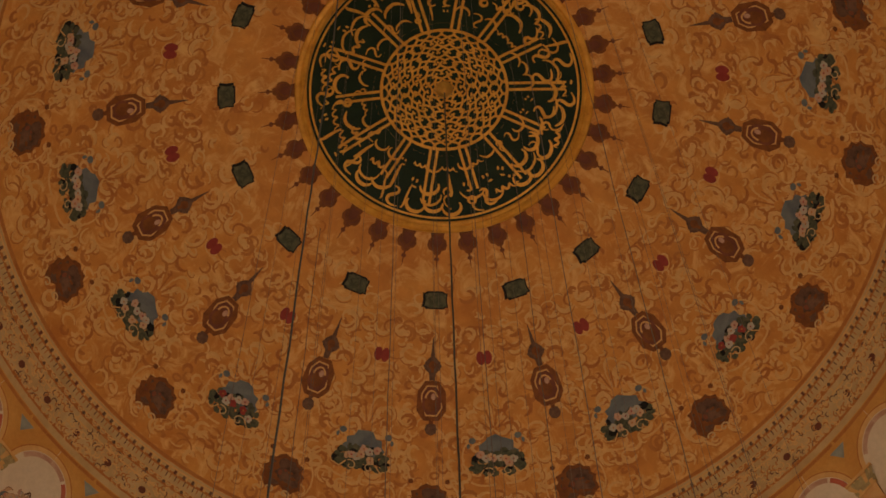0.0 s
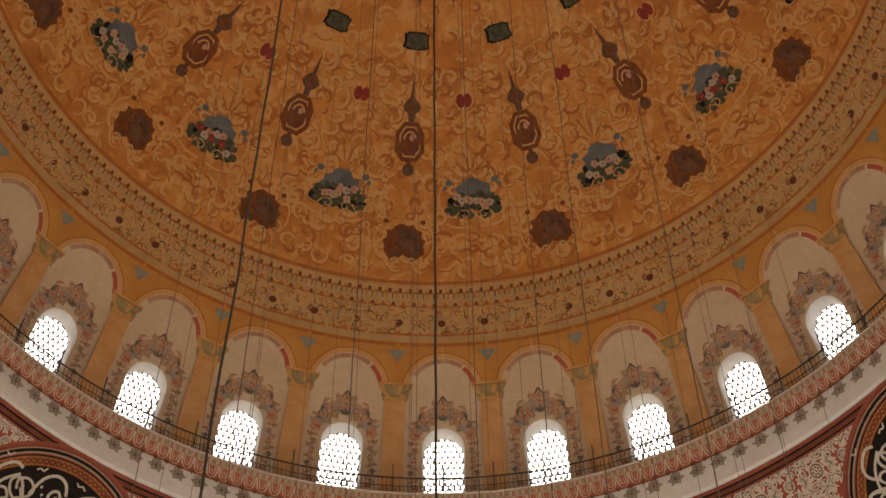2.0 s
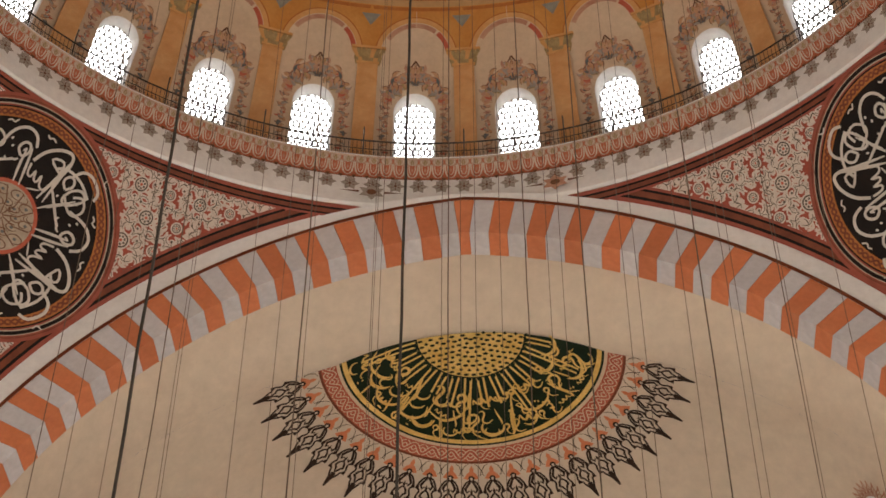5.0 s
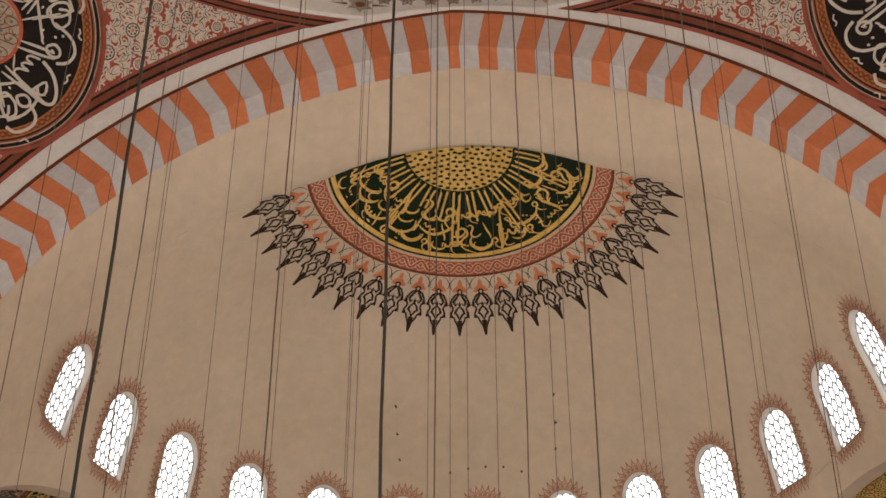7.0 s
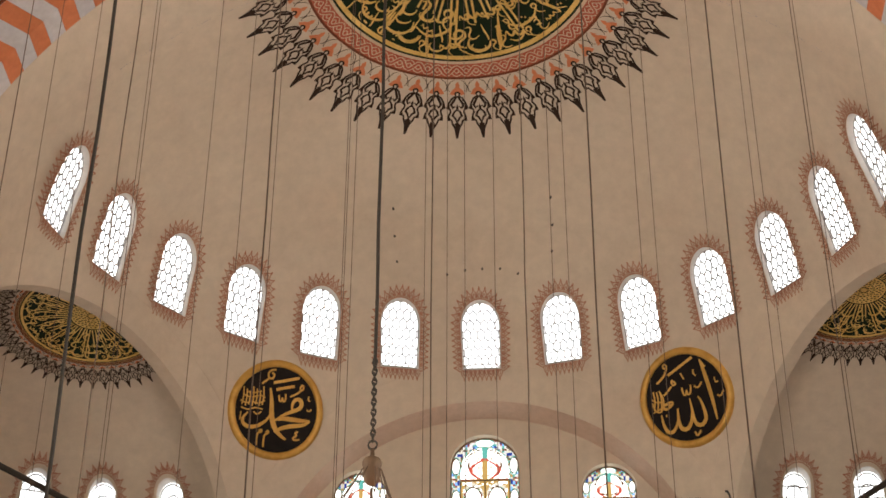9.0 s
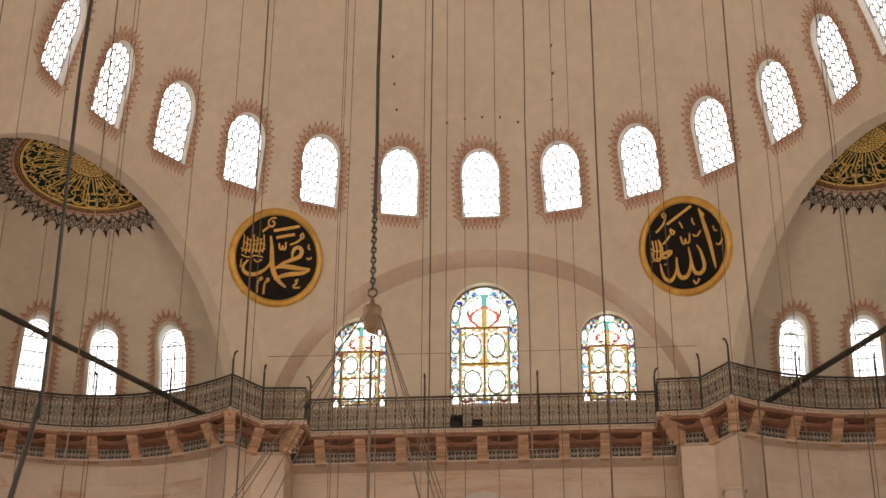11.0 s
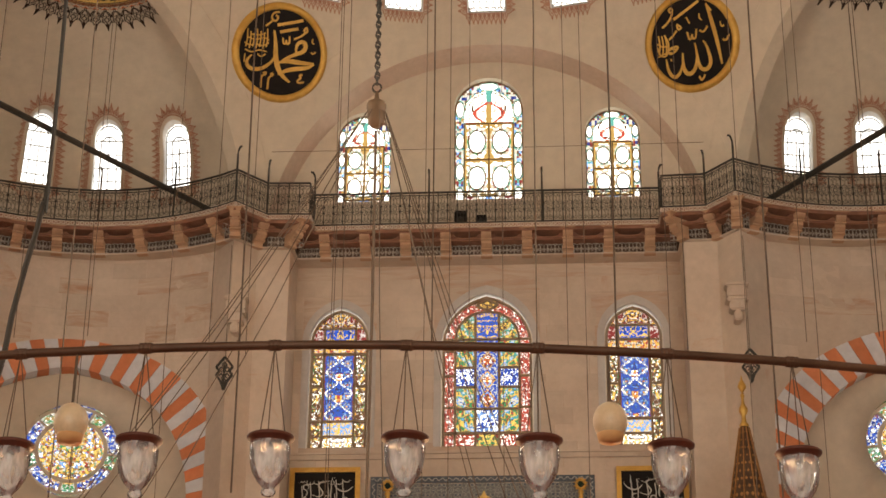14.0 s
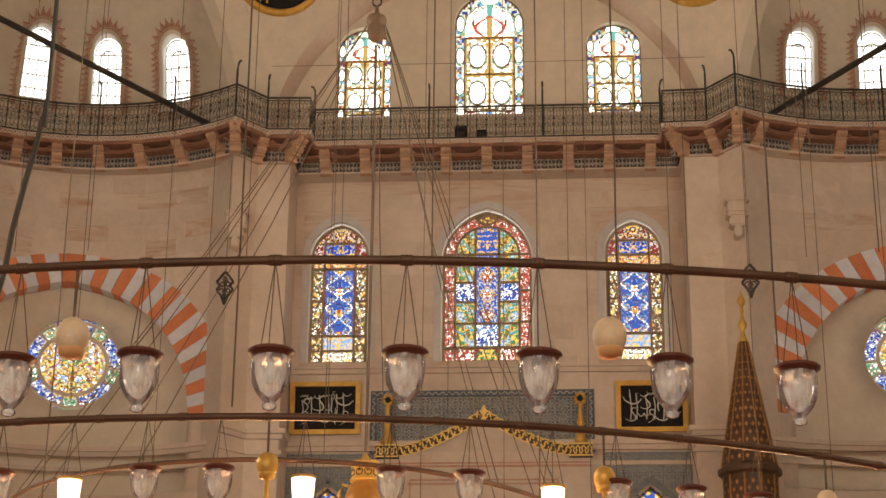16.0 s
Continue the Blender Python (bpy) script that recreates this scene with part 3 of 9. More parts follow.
# niche windows: azimuth, height
NWIN = {-1: ((-24.1, 1.86), (-7.1, 1.78), (10.6, 1.72)), 1: ((-12.4, 1.56), (5.2, 1.58), (22.5, 1.6))}
NSILL = 21.93
LIP = 0.37  # depth of the arch before each niche
for s in (-1, 1):
    c = (s * EX[0], EX[1])
    cyl = drum(c, EXR)
    sph = ball((c[0], c[1], EXZ), EXR)
    nx = Vector((s * 0.862, 0.507, 0))
    bm = bmesh.new()
    su = 180 / math.pi / EXR
    edges = [a for a, h in NWIN[s]]
    bounds = [-120 if s < 0 else -60] + [(a + b) / 2 for a, b in zip(edges, edges[1:])] + [60 if s < 0 else 120]

    def tall(u, v, off=0.0, c=c):
        # upright up to 22.2, then curving into the half dome
        if v < 22.2:
            r = EXR
        else:
            r = math.sqrt(max(0.0, 1 - ((v - 22.2) / 3.55) ** 2)) * EXR
        a = radians(u)
        return Vector((c[0] + (r - off) * math.sin(a), c[1] + (r - off) * math.cos(a), v))

    for k, (az, h) in enumerate(NWIN[s]):
        holed(bm, tall, (bounds[k], bounds[k + 1], 20.6, 24.2), arched(0.76, h, 12, 0, az, NSILL, su), 0.3, 5, su, 0, 1)
    rows = []
    for j in range(13):
        v = 24.2 + (25.749 - 24.2) * math.sin(math.pi / 2 * j / 12)
        rows.append([bm.verts.new(tall(bounds[0] + (bounds[-1] - bounds[0]) * i / 48, v, 0)) for i in range(49)])
    for a, b in zip(rows, rows[1:]):
        for i in range(48):
            bm.faces.new((a[i], a[i + 1], b[i + 1], b[i]))
    bmesh.ops.bisect_plane(bm, geom=bm.verts[:] + bm.edges[:] + bm.faces[:], plane_co=Vector((s * 6.30, 24.534, 0)) + nx * (LIP - 0.02), plane_no=nx, clear_inner=True)
    # lip of the arch between half dome and niche
    pc = HC + nx * (nx.dot(Vector((s * 6.30, 24.534, 0)) - Vector((0, HC.y, 0))))
    pr = math.sqrt(HR * HR - (pc - HC).length ** 2)
    side = Vector((0, 0, 1)).cross(nx)
    niche = tagged(to_object("wall_niche_dome", bm, [CREAM, WHITE], True, False), "cream plaster corner niche with small arched windows", "niche", kind="structure")
    bm = bmesh.new()
    loops = []
    for r, d in ((pr, 0), (pr, LIP), (8.0, LIP + 0.01)):
        loops.append([bm.verts.new(pc + nx * d + side * (r * math.cos(math.pi * k / 40)) + Vector((0, 0, r * math.sin(math.pi * k / 40)))) for k in range(41)])
    for a, b in zip(loops, loops[1:]):
        for k in range(40):
            bm.faces.new((a[k], a[k + 1], b[k + 1], b[k])).material_index = 0
    part("arch_lip", bm, CREAM, niche)
    bm = bmesh.new()
    dd = (pc - HC).length - 0.37
    ring_r = math.sqrt(HR * HR - dd * dd)
    mid = HC + (pc - HC).normalized() * dd
    tube(bm, [mid + side * (ring_r * math.cos(math.pi * k / 60)) + Vector((0, 0, ring_r * math.sin(math.pi * k / 60))) for k in range(6, 55)], 0.014, 5)
    part("arch_moulding", bm, CREAM, niche, "thin plaster line round the arch")
    bm = bmesh.new()
    for az, h in NWIN[s]:
        fill_arch(bm, tall, 0.84, h + 0.1, 0, NSILL - 0.05, -0.34, conv=lambda x, z: (az + x * su, z))
    tagged(to_object("backdrop_niche_sky", bm, SKYGLOW, recalc=False), "white overcast sky outside the niche windows", "sky", kind="structure")
    # lower wall with the arched opening
    bm = bmesh.new()
    arch_c = s * 11.7
    rose_c = -10.1 if s < 0 else 9.0
    hole = [(arch_c - 3.31 * su, 11.5), (arch_c + 3.31 * su, 11.5)] + [(arch_c + x * su, z) for x, z in niche_arch(NR0)]
    lo_u, hi_u = (-75, 31) if s < 0 else (-31, 75)
    holed(bm, cyl, (lo_u, hi_u, 11.5, 20.6), hole, 0.55, 9, su, 0, 1)
    sheet(bm, cyl, lo_u, hi_u, 24, 0, 11.5, 1)
    tagged(to_object("wall_niche_lower", bm, [STONE, CREAM], True, False), "curved limestone niche wall with a striped arch", "wall", kind="structure")
    back = drum(c, EXR + 0.55)
    bm = bmesh.new()
    rose = [(rose_c + 1.1 * su * math.cos(2 * math.pi * k / 32), 15.0 + 1.22 * math.sin(2 * math.pi * k / 32)) for k in range(32)]
    holed(bm, back, (arch_c - 3.7 * su, arch_c + 3.7 * su, 11.4, 17.5), rose, 0.2, 5, su, 0, 0)
    tagged(to_object("wall_niche_tympanum", bm, [CREAM], True, False), "cream plaster tympanum round a circular window", "wall", kind="structure")
    bm = bmesh.new()
    fill(bm, back, [(rose_c + 1.17 * su * math.cos(2 * math.pi * k / 24), 15.0 + 1.3 * math.sin(2 * math.pi * k / 24)) for k in range(24)], -0.42)
    tagged(to_object("backdrop_rose_sky", bm, SKYGLOW, recalc=False), "white overcast sky outside the round window", "sky", kind="structure")

# closing walls, floor and flat ceilings outside the view
bm = bmesh.new()
box(bm, (-30, -30, -0.3), (30, 30, 0))
tagged(to_object("floor", bm, CARPET), "red carpeted prayer hall floor", "floor", kind="structure")
bm = bmesh.new()
for s in (-1, 1):
    box(bm, (min(s * 13.0, s * 13.4), -30, 0), (max(s * 13.0, s * 13.4), 12.5, 36))
    box(bm, (min(s * 19.5, s * 20), 12.6, 0), (max(s * 19.5, s * 20), 29, 36))
box(bm, (-13.4, -30.4, 0), (13.4, -30, 36))
box(bm, (-20, 28.6, 0), (20, 29, 36))
tagged(to_object("wall_closing", bm, CREAM), "plain plaster walls that close the hall", "wall", kind="structure")
bm = bmesh.new()
box(bm, (-13, -30, 33), (13, -12.7, 33.4))
box(bm, (-13.2, -30, 36.4), (13.2, -12.7, 36.6))
tagged(to_object("ceiling_rear", bm, CREAM), "plain plaster ceiling over the rear bay", "ceiling", kind="structure")

# ---- painted work and fittings of the great dome ----
SCROLL_LIGHT = material("light_ochre_scroll_paint", (0.56, 0.28, 0.085), (0.66, 0.37, 0.14), 0.75, coarse=2.0, fine=9.0, bump=0.05)
SCROLL_DARK = material("deep_orange_scroll_paint", (0.36, 0.11, 0.02), (0.44, 0.16, 0.035), 0.75, coarse=2.0, fine=9.0, bump=0.05)
FADEDWHITE = material("faded_white_flower_paint", (0.34, 0.27, 0.19), (0.48, 0.40, 0.30), 0.75, coarse=4.0, fine=12.0, bump=0.04)
CRIMSON = material("crimson_paint", (0.20, 0.018, 0.012), (0.32, 0.04, 0.025), 0.7, coarse=5.0, fine=12.0, bump=0.04)
APRICOT = material("apricot_paint", (0.46, 0.24, 0.12), (0.58, 0.36, 0.20), 0.7, coarse=4.0, fine=12.0, bump=0.04)
AMBER = material("amber_paint", (0.50, 0.21, 0.04), (0.60, 0.29, 0.07), 0.7, coarse=1.2, fine=9.0, bump=0.05)
SAGE = material("sage_capital_paint", (0.27, 0.19, 0.08), (0.42, 0.31, 0.14), 0.7, coarse=5.0, fine=14.0, bump=0.06)
SCRIPTWHITE = material("white_lettering_paint", (0.45, 0.42, 0.36), (0.56, 0.53, 0.46), 0.7, coarse=2.0, fine=9.0, bump=0.03)
RUSSET = material("russet_brown_paint", (0.13, 0.034, 0.005), (0.23, 0.068, 0.011), 0.7, coarse=4.0, fine=12.0, bump=0.05)
CREAMPAINT = material("cream_volute_paint", (0.46, 0.28, 0.12), (0.58, 0.38, 0.18), 0.75, coarse=4.0, fine=12.0, bump=0.04)
UMBER = material("mottled_umber_paint", (0.06, 0.026, 0.012), (0.18, 0.085, 0.045), 0.75, coarse=5.0, fine=14.0, bump=0.05)
MOSS = material("mottled_moss_paint", (0.022, 0.026, 0.012), (0.12, 0.11, 0.055), 0.75, coarse=7.0, fine=16.0, bump=0.05)
STONEGREY = material("warm_grey_paint", (0.27, 0.24, 0.20), (0.42, 0.37, 0.31), 0.75, coarse=5.0, fine=14.0, bump=0.04)


def local(z, az=0.0, c=DC, r=DR):
    return ball(c, r, az, th_at(z, c, r))


# crown roundel
cm = crown_map(DC, DR)
AMBERGOLD = material("amber_gilding", (0.52, 0.22, 0.025), (0.74, 0.36, 0.06), 0.42, 0.3, coarse=2.5, fine=12.0, bump=0.12)
roundel = new("crown_roundel")
roundel.parent = dome
roundel["label"] = "green and gold calligraphy roundel at the crown"
bm = bmesh.new()
ribbon_ring(bm, cm, 0.0, 1.9, 48, 0.012)
ribbon_ring(bm, cm, 1.9, 3.8, 96, 0.012)
part("green_ground", bm, GREEN, roundel)
bm = bmesh.new()
prof = [(3.72, 0.012), (3.75, 0.05), (3.83, 0.08), (3.87, 0.045), (3.95, 0.08), (4.03, 0.05), (4.06, 0.0)]
rows = [[bm.verts.new(cm(r * math.sin(2 * math.pi * k / 96), r * math.cos(2 * math.pi * k / 96), o)) for k in range(96)] for r, o in prof]
for a, b in zip(rows, rows[1:]):
    for k in range(96):
        bm.faces.new((a[k], a[(k + 1) % 96], b[(k + 1) % 96], b[k]))
part("gilt_ring", bm, AMBERGOLD, roundel, "moulded gilt ring")
bm = bmesh.new()
ribbon_ring(bm, cm, 1.66, 1.74, 64, 0.022)
ribbon_ring(bm, cm, 3.60, 3.66, 96, 0.022)
for k in range(14):  # paired radial bars
    for d in (-4.2, 4.2):
        a = radians(360 / 14 * k + 8)
        sx, sy = math.sin(a), math.cos(a)
        px, py = math.cos(a) * d * 0.022, -math.sin(a) * d * 0.022
        stroke(bm, cm, [(sx * (1.74 + (0.3 + 0.08 * (k % 2)) * j) + px, sy * (1.74 + (0.3 + 0.08 * (k % 2)) * j) + py) for j in range(5)], 0.075, 0.024)
script_ring(bm, cm, 2.5, 3.55, 0, 360, 0.62, 0.085, random.Random(3), 0.026)
script_ring(bm, cm, 2.7, 3.5, 0, 360, 0.7, 0.06, random.Random(33), 0.046)
script_ring(bm, cm, 1.95, 2.5, 0, 360, 0.46, 0.055, random.Random(15), 0.036)
part("gilt_lettering", bm, AMBERGOLD, roundel, "gilt strokes of lettering")
bm = bmesh.new()
for ring_k, (r, nn) in enumerate(((0.32, 8), (0.62, 12), (0.92, 18), (1.22, 24), (1.5, 30))):
    for k in range(nn):
        a = 360 / nn * (k + 0.5 * (ring_k % 2))
        for sg in (-1, 1):
            stroke(bm, cm, [((r + 0.19 * t) * math.sin(radians(a + sg * 360 / nn * 0.62 * math.sin(t * 2.6))), (r + 0.19 * t) * math.cos(radians(a + sg * 360 / nn * 0.62 * math.sin(t * 2.6)))) for t in (-1, -0.5, 0, 0.5, 1)], 0.062, 0.024 + 0.002 * (sg > 0))
part("gilt_knotwork", bm, AMBERGOLD, roundel, "interlaced gilt knotwork")
bm = bmesh.new()
turned(bm, [(0.0, -0.02), (0.24, -0.03), (0.22, -0.09), (0.1, -0.16), (0.07, -0.3), (0.0, -0.32)], (0, 0, 47.8), 20)
part("hook_boss", bm, GOLD, roundel, "gilt boss that holds the chain", True)

# petals round the roundel
bm = bmesh.new()
pm = lambda u, v, off=0.0: cm(u, 4.12 + v, off)
fill(bm, pm, [(-0.2, -0.08), (0.2, -0.08), (0.17, 0.06), (0.25, 0.14), (0.28, 0.28), (0.23, 0.4), (0.13, 0.43), (0.09, 0.52), (0.0, 0.56), (-0.09, 0.52), (-0.13, 0.43), (-0.23, 0.4), (-0.28, 0.28), (-0.25, 0.14), (-0.17, 0.06)], 0.014, 0)
fill(bm, pm, [(-0.1, 0.0), (0.1, 0.0), (0.14, 0.2), (0, 0.36), (-0.14, 0.2)], 0.022, 1)
stroke(bm, pm, [(-0.17, 0.16), (-0.19, 0.28), (-0.1, 0.37), (0.0, 0.44), (0.1, 0.37), (0.19, 0.28), (0.17, 0.16)], 0.03, 0.024, 1)
fill(bm, pm, oval(0, 0.66, 0.075, 0.06, 8), 0.016, 1)
fill(bm, pm, [(-0.03, 0.54), (0.03, 0.54), (0.02, 0.7), (0.006, 0.95), (-0.006, 0.95), (-0.02, 0.7)], 0.018, 0)
petal = part("painted_petal", bm, [RUSSET, MAROON], dome, recalc=False)
for k in range(1, 32):
    share("painted_petal", petal, dome, spin(11.25 * k))

# rings of painted motifs
def motif(name, z, az0, shapes, mats, label=""):
    bm = bmesh.new()
    m = local(z, az0)
    for s in shapes:
        if s[0] == "f":
            fill(bm, m, s[1], 0.016 + s[3] * 0.004, s[2])
        else:
            stroke(bm, m, s[1], s[4], 0.016 + s[3] * 0.004, s[2])
    ob = part(name, bm, mats, dome, label, recalc=False)
    for k in range(1, 16):
        share(name, ob, dome, spin(22.5 * k))
    return ob


sq = [(-0.36, -0.2), (-0.28, -0.2), (-0.24, -0.25), (0.24, -0.25), (0.28, -0.2), (0.36, -0.2), (0.33, 0.0), (0.36, 0.2), (0.28, 0.2), (0.24, 0.25), (-0.24, 0.25), (-0.28, 0.2), (-0.36, 0.2), (-0.33, 0.0)]
motif("painted_scroll_panel", 46.6, 11.25, [("f", sq, 0, 0), ("f", [(x * 0.84 + 0.02, y * 0.84) for x, y in sq], 1, 1)], [BLACK, MOSS])
motif("painted_rosette", 45.85, 0.0, [("f", oval(-0.1, 0, 0.12, 0.2, 12), 0, 0), ("f", oval(0.1, 0, 0.12, 0.2, 12), 0, 0), ("s", arc(0, 0, 0.24, 200, 340, 8), 1, 1, 0.03)], [CRIMSON, SCROLL_LIGHT])
hexa = [(-0.2, 0.55), (0.2, 0.55), (0.4, 0.25), (0.4, -0.28), (0.2, -0.55), (-0.2, -0.55), (-0.4, -0.28), (-0.4, 0.25)]
drop = [(-0.1, 1.2), (0.1, 1.2), (0.24, 1.05), (0.24, 0.88), (0.1, 0.76), (0.08, 0.56), (-0.08, 0.56), (-0.1, 0.76), (-0.24, 0.88), (-0.24, 1.05)]
motif("painted_hexagon_pendant", 45.25, 11.25, [
    ("f", hexa, 0, 0), ("f", [(x * 0.74, y * 0.78) for x, y in hexa], 1, 1), ("f", [(x * 0.64, y * 0.7) for x, y in hexa], 2, 2), ("f", oval(-0.02, -0.08, 0.17, 0.22, 12), 4, 3), ("s", arc(0, 0.02, 0.17, 20, 170, 8, 0.26), 1, 4, 0.05), ("f", oval(0.05, 0.12, 0.07, 0.1, 8), 5, 5),
    ("f", drop, 3, 0), ("f", [(x * 0.5, 0.5 + y * 0.5) for x, y in drop], 0, 1), ("f", [(-0.07, 1.2), (0.07, 1.2), (0.012, 1.75), (-0.012, 1.75)], 3, 0), ("f", oval(0, -0.78, 0.16, 0.18, 8), 3, 0), ("f", oval(0.22, 0.96, 0.07, 0.05, 6), 3, 0), ("f", oval(-0.22, 0.96, 0.07, 0.05, 6), 3, 0), ("f", [(-0.06, -0.55), (0.06, -0.55), (0.05, -0.64), (-0.05, -0.64)], 0, 1)],
    [RUSSET, SCROLL_LIGHT, MAROON, UMBER, RUSSET, PINK])
q = random.Random(11)
for variant in range(4):
    # blue-grey cloud behind, foliage round it, flowers in front, cream volutes below
    cloud = [(-0.55, -0.05), (-0.6, 0.12), (-0.48, 0.2), (-0.5, 0.36), (-0.3, 0.44), (-0.22, 0.58), (0.02, 0.6), (0.2, 0.56), (0.32, 0.44), (0.5, 0.38), (0.5, 0.2), (0.62, 0.1), (0.55, -0.08), (0.2, -0.15), (-0.2, -0.15)]
    shapes = [("f", [(x * q.uniform(0.95, 1.05), y * q.uniform(0.93, 1.07)) for x, y in cloud], 0, 0)]
    for k in range(90):
        t = q.uniform(-1, 1)
        x, y = 0.7 * t, -0.02 + q.uniform(-0.46, 0.2) * math.sqrt(1 - t * t * 0.8) - 0.1 * abs(t)
        shapes.append(("f", oval(x, y, q.uniform(0.06, 0.13), q.uniform(0.05, 0.12), 7, q.random() * 3), 1 if k % 6 else 4, 1 + k % 5))
    for k in range(8):
        fx, fy = -0.42 + 0.12 * k + q.uniform(-0.06, 0.06), q.uniform(-0.26, 0.12)
        col = [[3, 2, 7], [2, 7, 3], [8, 2, 3], [7, 3, 2]][variant][k % 3]
        for j in range(5):
            a = 1.257 * j + q.random()
            shapes.append(("f", oval(fx + 0.06 * math.cos(a), fy + 0.055 * math.sin(a), q.uniform(0.045, 0.08), q.uniform(0.045, 0.075), 7), col, 6 + j % 3))
        shapes.append(("f", oval(fx, fy, 0.028, 0.026, 6), [6, 8][k % 2], 9))
    for sg in (-1, 1):
        shapes.append(("f", oval(sg * 0.66, 0.5, 0.11, 0.09, 8, sg * 0.5), 0, 0))
        shapes.append(("f", oval(sg * 0.78, 0.36, 0.05, 0.08, 7), 0, 0))
        shapes.append(("s", arc(sg * 0.66, 0.05, 0.3, 90 - sg * 150, 90 - sg * 20, 8, 0.45), 5, 1, 0.05))
        vol = [(sg * (0.26 + 0.17 * (1 - k / 13) * math.cos(0.9 + 0.55 * k)), -0.42 + 0.15 * (1 - k / 13) * math.sin(0.9 + 0.55 * k)) for k in range(12)]
        shapes.append(("s", vol, 9, 10, 0.03))
        shapes.append(("s", [(sg * 0.4, -0.32), (sg * 0.55, -0.5), (sg * 0.78, -0.42), (sg * 0.86, -0.2)], 5, 10, 0.035))
        shapes.append(("s", arc(sg * 0.3, -0.55, 0.5, 270 - sg * 20, 270 + sg * 70, 8, 0.22), 5, 1, 0.06))
    for k in range(7):  # shell above the bouquet
        a = 30 + 20 * k
        shapes.append(("s", [(0.14 * math.cos(radians(a)), 0.72 + 0.14 * math.sin(radians(a))), (0.5 * math.cos(radians(a)), 0.72 + 0.62 * math.sin(radians(a)))], 5 if k % 2 else 6, 0, 0.05))
    bm = bmesh.new()
    m = local(44.25, 22.5 * variant)
    for sh in shapes:
        if sh[0] == "f":
            fill(bm, m, sh[1], 0.016 + sh[3] * 0.003, sh[2])
        else:
            stroke(bm, m, sh[1], sh[4], 0.016 + sh[3] * 0.003, sh[2])
    ob = part("painted_bouquet", bm, [BLUEGREY, MOSS, FADEDWHITE, PINK, BLACK, SCROLL_LIGHT, SCROLL_DARK, APRICOT, CRIMSON, CREAMPAINT], dome, recalc=False)
    for k in range(1, 4):
        share("painted_bouquet", ob, dome, spin(90 * k))
cart = [(-0.52, -0.3), (-0.36, -0.52), (-0.16, -0.5), (0.0, -0.36), (0.14, -0.46), (0.3, -0.56), (0.46, -0.4), (0.58, -0.34), (0.54, -0.12), (0.6, 0.04), (0.48, 0.14), (0.5, 0.3), (0.34, 0.36), (0.26, 0.48), (0.06, 0.46), (-0.08, 0.52), (-0.24, 0.44), (-0.32, 0.34), (-0.5, 0.3), (-0.46, 0.12), (-0.58, 0.02), (-0.52, -0.14)]
cart_shapes = [("f", cart, 0, 0), ("f", [(x * 0.8 + 0.03, y * 0.78) for x, y in cart], 1, 1)]
q = random.Random(21)
for k in range(16):
    cart_shapes.append(("f", oval(q.uniform(-0.34, 0.36), q.uniform(-0.3, 0.3), q.uniform(0.04, 0.1), q.uniform(0.03, 0.08), 7, q.random() * 3), k % 3, 2 + k % 4))
for sg in (-1, 1):
    cart_shapes += [("s", arc(sg * 0.56, 0.0, 0.26, 90 - sg * 170, 90 - sg * 10, 8, 0.48), 4, 1, 0.05), ("f", oval(sg * 0.52, 0.56, 0.08, 0.07, 7), 0, 0), ("s", [(sg * (0.2 + 0.13 * (1 - k / 12) * math.cos(0.6 * k)), -0.56 + 0.12 * (1 - k / 12) * math.sin(0.6 * k)) for k in range(11)], 3, 6, 0.045)]
motif("painted_cartouche", 43.45, 11.25, cart_shapes, [RUSSET, UMBER, MAROON, CREAMPAINT, SCROLL_LIGHT])

# scrollwork of the ground, one sector repeated round the dome
for variant in range(2):
    bm = bmesh.new()
    q = random.Random(20 + variant)
    for k in range(120):
        r = 4.9 + 6.0 * math.sqrt(q.random())
        z = DC.z + math.sqrt(DR * DR - r * r)
        az = q.uniform(0.6, 10.6)
        for sg in (1, -1):
            m = local(z, sg * az)
            size = q.uniform(0.08, 0.24)
            b = q.uniform(0, 360)
            sweep = q.uniform(140, 300)
            lightm = q.random() < 0.68
            wide_s, squat = q.uniform(0.05, 0.13), q.uniform(0.5, 1.3)
            stroke(bm, m, [(sg * x, y) for x, y in arc(0, 0, size, b, b + sweep, 7, size * squat)], wide_s, 0.007 + 0.00005 * k, 0 if lightm else 1, True)
            if lightm:  # a darker line painted as shadow beside each light scroll, for a relief look
                stroke(bm, m, [(sg * x + 0.02, y - 0.03) for x, y in arc(0, 0, size + wide_s * 0.5, b + 15, b + sweep - 15, 7, size * squat + wide_s * 0.5)], 0.035, 0.0068 + 0.00005 * k, 1, True)
    ob = part("painted_scrollwork", bm, [SCROLL_LIGHT, SCROLL_DARK], dome, recalc=False)
    for k in range(1, 8):
        share("painted_scrollwork", ob, dome, spin(45 * k + 0.0))
    ob.matrix_basis = spin(22.5 * variant)
    if variant:
        for o in list(dome.children)[-7:]:
            o.matrix_basis = spin(22.5) @ o.matrix_basis

